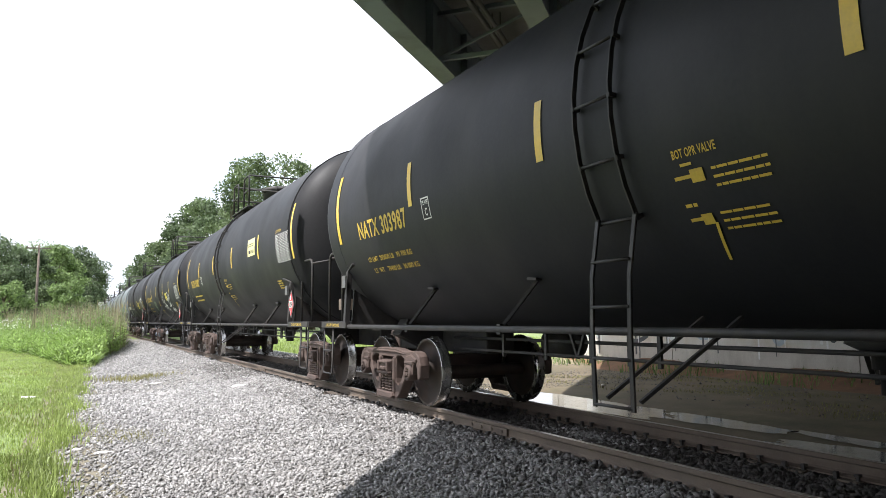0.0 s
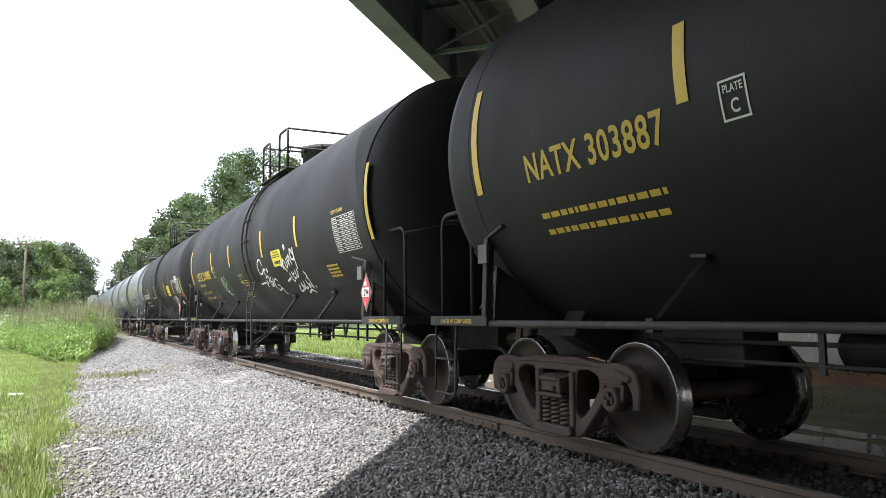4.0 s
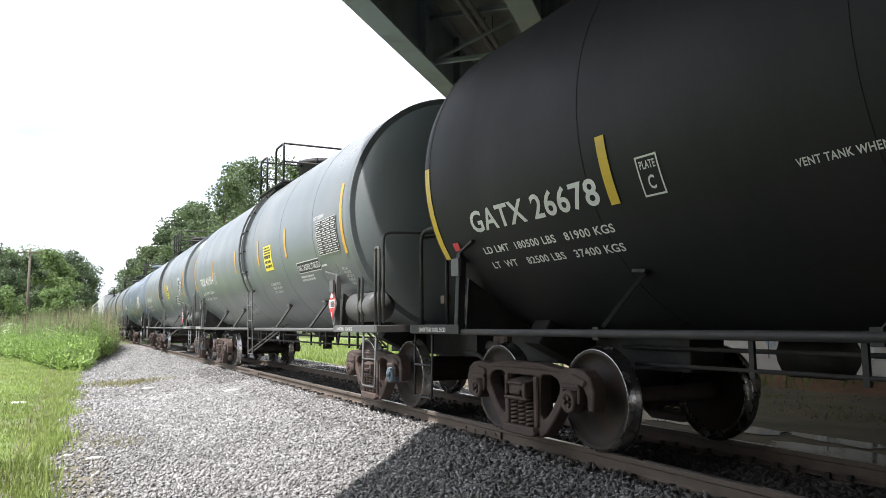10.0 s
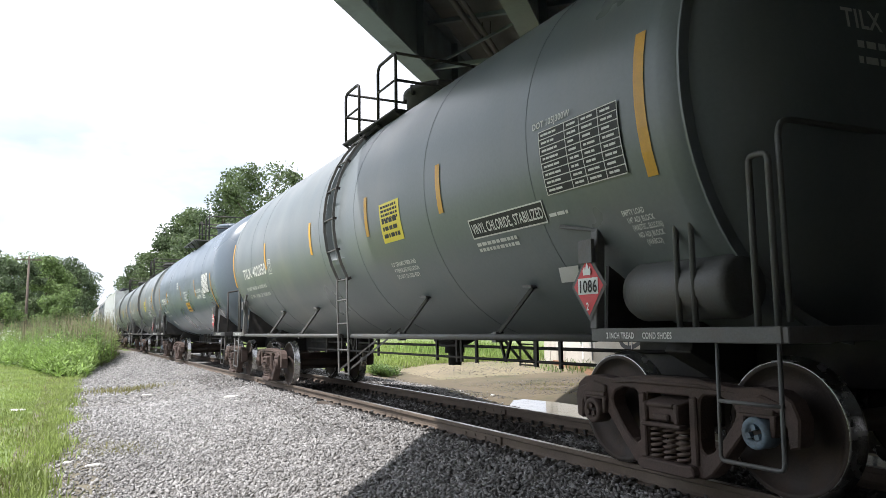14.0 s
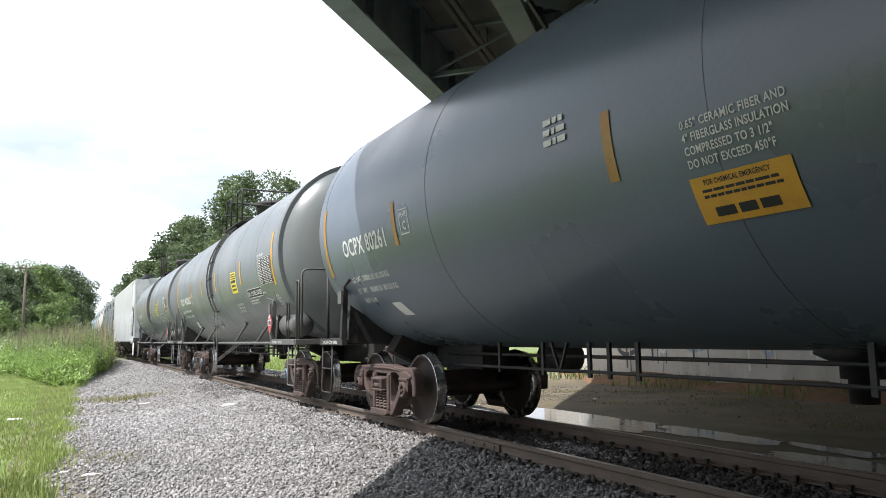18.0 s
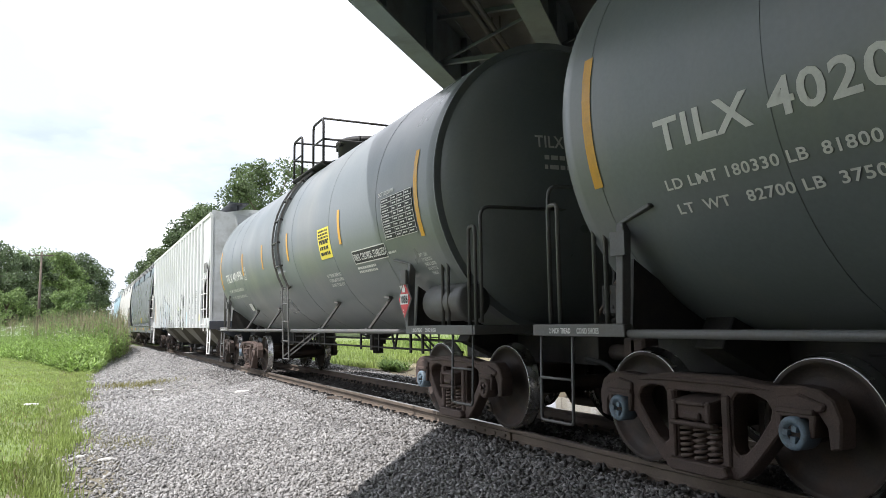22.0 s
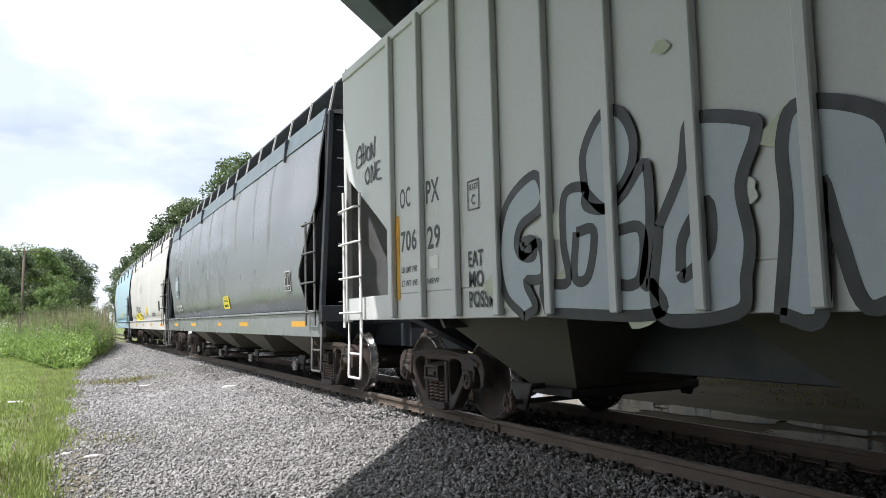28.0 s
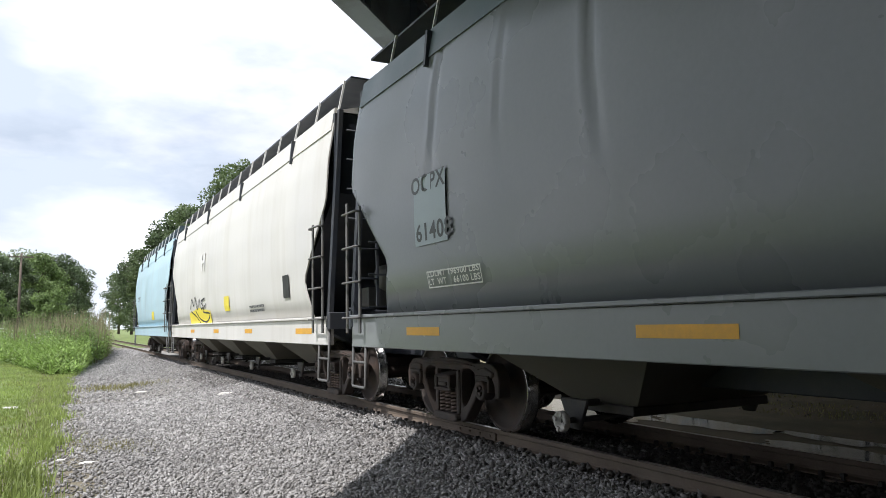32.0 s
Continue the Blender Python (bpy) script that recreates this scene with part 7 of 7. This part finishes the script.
def blob(cx, cy, rx, ry, seed, n=72, z=0.0):
    g = random.Random(seed)
    ph = [g.uniform(0, 6.28) for _ in range(5)]
    out = []
    for k in range(n):
        t = 2 * math.pi * k / n
        r = 1 + 0.16 * math.sin(2 * t + ph[0]) + 0.14 * math.sin(3 * t + ph[1]) + 0.09 * math.sin(5 * t + ph[2]) + 0.05 * math.sin(9 * t + ph[3])
        r += 0.05 * math.sin(13 * t + ph[4]) + g.uniform(-0.02, 0.02)
        out.append((cx + rx * r * math.cos(t), cy + ry * r * math.sin(t), z))
    return out


def puddle(cx, cy, rx, ry, seed):
    bm = bmesh.new()
    add(bm, blob(cx, cy, rx, ry, seed), [tuple(range(72))])
    return thing("puddle", bm, M["water"], "shallow rain puddle on the dirt yard", "puddle", "puddles beside the track", m=pose(0, 0, -0.636))


for q in ((9.75, 13.0, 0.95, 2.9, 1), (10.2, 9.4, 0.5, 1.3, 2), (11.2, 10.9, 0.3, 1.5, 3), (10.6, 7.0, 0.55, 1.2, 6), (9.3, 6.4, 0.4, 1.5, 4), (11.6, 13.6, 0.25, 1.0, 8)):
    puddle(*q)

blades("yard_weeds", 1500, lambda n, g: (lambda x, y: (x[np.sin(y * 1.3 + x) > -0.1], y[np.sin(y * 1.3 + x) > -0.1]))(17.4 - 1.6 * g.random(n) ** 2, 6 + 18 * g.random(n)), (0.08, 0.5), 0.03, M["weed_dark"], 1.1, 61, "weeds at the foot of the concrete wall", "weeds")
blades("yard_grass", 9000, lambda n, g: (lambda x, y, k: (x[k], y[k]))(*(lambda x, y: (x, y, np.sin(y * 0.9) * np.sin(x * 1.4 + y * 0.3) + 0.5 * np.sin(x * 3.1 + y * 2.3) > 0.25))(11.8 + 5.4 * g.random(n), 6 + 13 * g.random(n))), (0.02, 0.08), 0.012, M["weed_dry2"], 1.2, 62, "patchy low grass on the shaded yard", "grass")
blades("far_lawn", 26000, lambda n, g: (9.5 + 13 * g.random(n), 26 + 22 * g.random(n) ** 1.5), (0.06, 0.3), 0.022, M["grass"], 0.8, 64, "sunlit green grass beyond the bridge's shade", "grass")
leafy_weeds("bush_weed", 60, lambda n, g: (10.2 + g.normal(0, 0.25, n), 24.6 + g.normal(0, 0.25, n)), (0.5, 1.3), 0.13, M["weed_dark"], 65, "small dark weed bush at the edge of the grass", 40)
blades("sunny_weeds", 3000, lambda n, g: (15.5 + 5 * g.random(n), 25 + 12 * g.random(n)), (0.2, 1.1), 0.03, M["weed"], 0.7, 63, "sunlit green weeds beyond the bridge's shade", "weeds")


def wall_graffiti():
    """Pale sprayed loops with paint runs under them, on a painted-over band of the wall."""
    wall = bpy.data.objects["retaining_wall"]
    g = random.Random(9)
    side = lambda off: lambda p, q: (17.5 - off, p, q)
    decal("painted_band", lambda b: put_patch(b, 24.0, 4.0, 0.25, 2.6, side(0.004), n=1), "pale_wall", wall, "painted-over pale band on the concrete")
    y = 22.5
    while y > 4:
        w, z0, h = g.uniform(0.7, 1.3), g.uniform(0.35, 0.6), g.uniform(0.8, 1.3)
        pts = [(y - w * (0.5 + 0.45 * math.cos(t + g.uniform(-0.15, 0.15))), z0 + h * (0.5 + 0.48 * math.sin(t * g.choice((1, 1, 2))))) for t in np.linspace(0.4, 6.0, 9)]
        decal("graffiti", lambda b: put_stroke(b, pts, g.uniform(0.1, 0.2), side(0.009)), g.choice(("spray", "spray", "spray_fill", "dark_text")), wall, "pale sprayed loops too rough to read")
        for k in range(g.randint(3, 6)):
            p, z = y - w * g.random(), z0 + 0.3 * h * g.random()
            decal("paint_run", lambda b: put_patch(b, p, p - g.uniform(0.03, 0.09), z - g.uniform(0.2, 0.7), z + 0.2, side(0.012 + 0.0005 * k), n=1), g.choice(("spray", "spray", "dark_text")), wall)
        y -= w + g.uniform(0.3, 1.4)


wall_graffiti()


def earth_bank():
    """Rusty soil washed up against the foot of the wall."""
    g = np.random.default_rng(17)
    bm = bmesh.new()
    ys = np.arange(2.0, 24.6, 0.6)
    rows = []
    for k, y in enumerate(ys):
        h = 0.3 + 0.12 * math.sin(y * 1.1) + 0.05 * g.random()
        rows.append([bm.verts.new((17.56 - d * (1.2 + 0.3 * math.sin(y * 0.7)), y, -0.62 + h * (1 - d) ** 1.5 + 0.04)) for d in (0, 0.25, 0.5, 0.75, 1.0)])
    for r, t in zip(rows, rows[1:]):
        for k in range(4):
            bm.faces.new((r[k], r[k + 1], t[k + 1], t[k])).smooth = True
    thing("earth_bank", bm, M["brick_red"], "rust-brown soil washed against the concrete wall", "soil", kind="structure")


earth_bank()


# ---- small things on the ground ----
def lump(name, x, y, size, mat, seed, label, category, flat=0.5, lift=0.0):
    g = random.Random(seed)
    bm = bmesh.new()
    bmesh.ops.create_icosphere(bm, subdivisions=2, radius=1)
    for v in bm.verts:
        k = 1 + g.uniform(-0.22, 0.22)
        v.co = Vector((v.co.x * size[0] * k, v.co.y * size[1] * k, v.co.z * size[2] * k))
    return thing(name, bm, M[mat], label, category, m=pose(x, y, ground_z(x, y) + size[2] * flat + lift))


lump("slab_stone", 3.3, 16.6, (0.22, 0.1, 0.03), "litter", 1, "pale flat slab stone on the gravel", "stone")
lump("pale_stone", 0.35, 10.2, (0.1, 0.05, 0.025), "litter", 2, "pale flat stone at the gravel's edge", "stone")
lump("pale_stone", 0.05, 10.6, (0.05, 0.04, 0.02), "litter", 3, "small pale stone in the grass edge", "stone")
lump("pale_stone", 1.9, 20.4, (0.16, 0.07, 0.025), "litter", 4, "pale stone on the gravel", "stone")
lump("paper_litter", -0.9, 18.2, (0.16, 0.1, 0.03), "litter", 5, "crumpled white paper lying in the grass", "litter")
lump("paper_litter", -2.6, 24.0, (0.14, 0.1, 0.04), "litter", 6, "crumpled white paper lying in the grass", "litter")
lump("pale_stone", 9.9, 16.4, (0.07, 0.05, 0.03), "litter", 7, "pale stone beside a puddle", "stone")
lump("pale_stone", 12.6, 15.5, (0.07, 0.06, 0.03), "litter", 8, "pale stone in the dirt yard", "stone")


def debris():
    root = thing("rail_debris", None, None, "dark scrap of tie and broken plate beside the rail", "debris", m=pose(4.15, 12.6, ground_z(4.15, 12.6) - 0.05))
    for k, (x, y, w, d, h, r) in enumerate(((0.05, 0.1, 0.16, 0.4, 0.1, 20), (-0.12, -0.35, 0.22, 0.3, 0.05, -30), (0.08, -0.7, 0.12, 0.3, 0.07, 50))):
        bm = bmesh.new()
        box(bm, -w / 2, w / 2, -d / 2, d / 2, 0, h)
        for v in bm.verts:
            v.co += Vector((rng.normal(0, 0.02), rng.normal(0, 0.02), rng.normal(0, 0.015)))
        part("scrap", bm, M["frame" if k else "tie"], root, m=pose(x, y, 0, 4, 3, r), bevel=0.008)


debris()
blades("gravel_tuft", 750, lambda n, g: (1.5 + g.normal(0, 0.55, n), 22.7 + g.normal(0, 0.5, n)), (0.04, 0.16), 0.014, M["weed_dry2"], 1.0, 71, "dry yellow-green tuft growing in the gravel", "grass")
blades("gravel_tuft", 500, lambda n, g: (0.75 + g.normal(0, 0.3, n), 11.6 + g.normal(0, 0.35, n)), (0.02, 0.07), 0.008, M["weed_dry2"], 1.2, 72, "thin dry grass growing in the gravel", "grass")


def stake():
    bm = bmesh.new()
    beam(bm, (0, 0, -0.1), (0.04, 0, 0.62), 0.14, 0.12)
    thing("timber_stub", bm, M["pole"], "short weathered timber stub at the edge of the weeds", "post", m=pose(0.75, 35.2, ground_z(0.75, 35.2)), bevel=0.01)


stake()


def flowers():
    g = np.random.default_rng(81)
    c = np.concatenate([np.stack([-3.2 + g.normal(0, 0.6, 110), 41 + g.normal(0, 1.0, 110), 0.9 + g.random(110) * 0.5], 1), np.stack([-0.4 + g.normal(0, 0.5, 70), 42 + g.normal(0, 0.8, 70), 0.6 + g.random(70) * 0.5], 1)])
    o = np.array([(1, 0, 0), (0, 0, 1), (-1, 0, 0), (0, 0, -1)]) * 0.022
    v = c[:, None] + o[None]
    thing("white_flowers", cloud("white_flowers", v.reshape(-1, 3), np.arange(len(c))[:, None] * 4 + [0, 1, 2, 3], M["flower"]), None, "small white flower heads among the weeds", "flowers", kind="stuff")


flowers()
blades("dry_lawn_patch", 9000, lambda n, g: (lambda q: (lambda k: (q[0][k], q[1][k]))(np.sin(q[0] * 2.1 + 0.4 * q[1]) * np.sin(q[1] * 0.8 + q[0]) > 0.25))(lawn_area(n * 3, g)), (0.03, 0.09), 0.014, M["weed_dry2"], 1.0, 73, "yellowed patches of the mown grass", "grass")


def motions():
    """The train rolls past towards the camera, and its wheels turn."""
    ts = [k * 0.5 for k in range(65)]
    for c, mid in TRAIN:
        walk(c, [(t, pose(XC, mid - travelled(t), 0)) for t in ts])
    wt = [k * 0.1 for k in range(321)]
    turn = [(t, math.degrees(travelled(t) / WR)) for t in wt]
    for ax, y in ROLLING:
        walk(ax, [(t, pose(0, y, WR, a)) for t, a in turn])


motions()
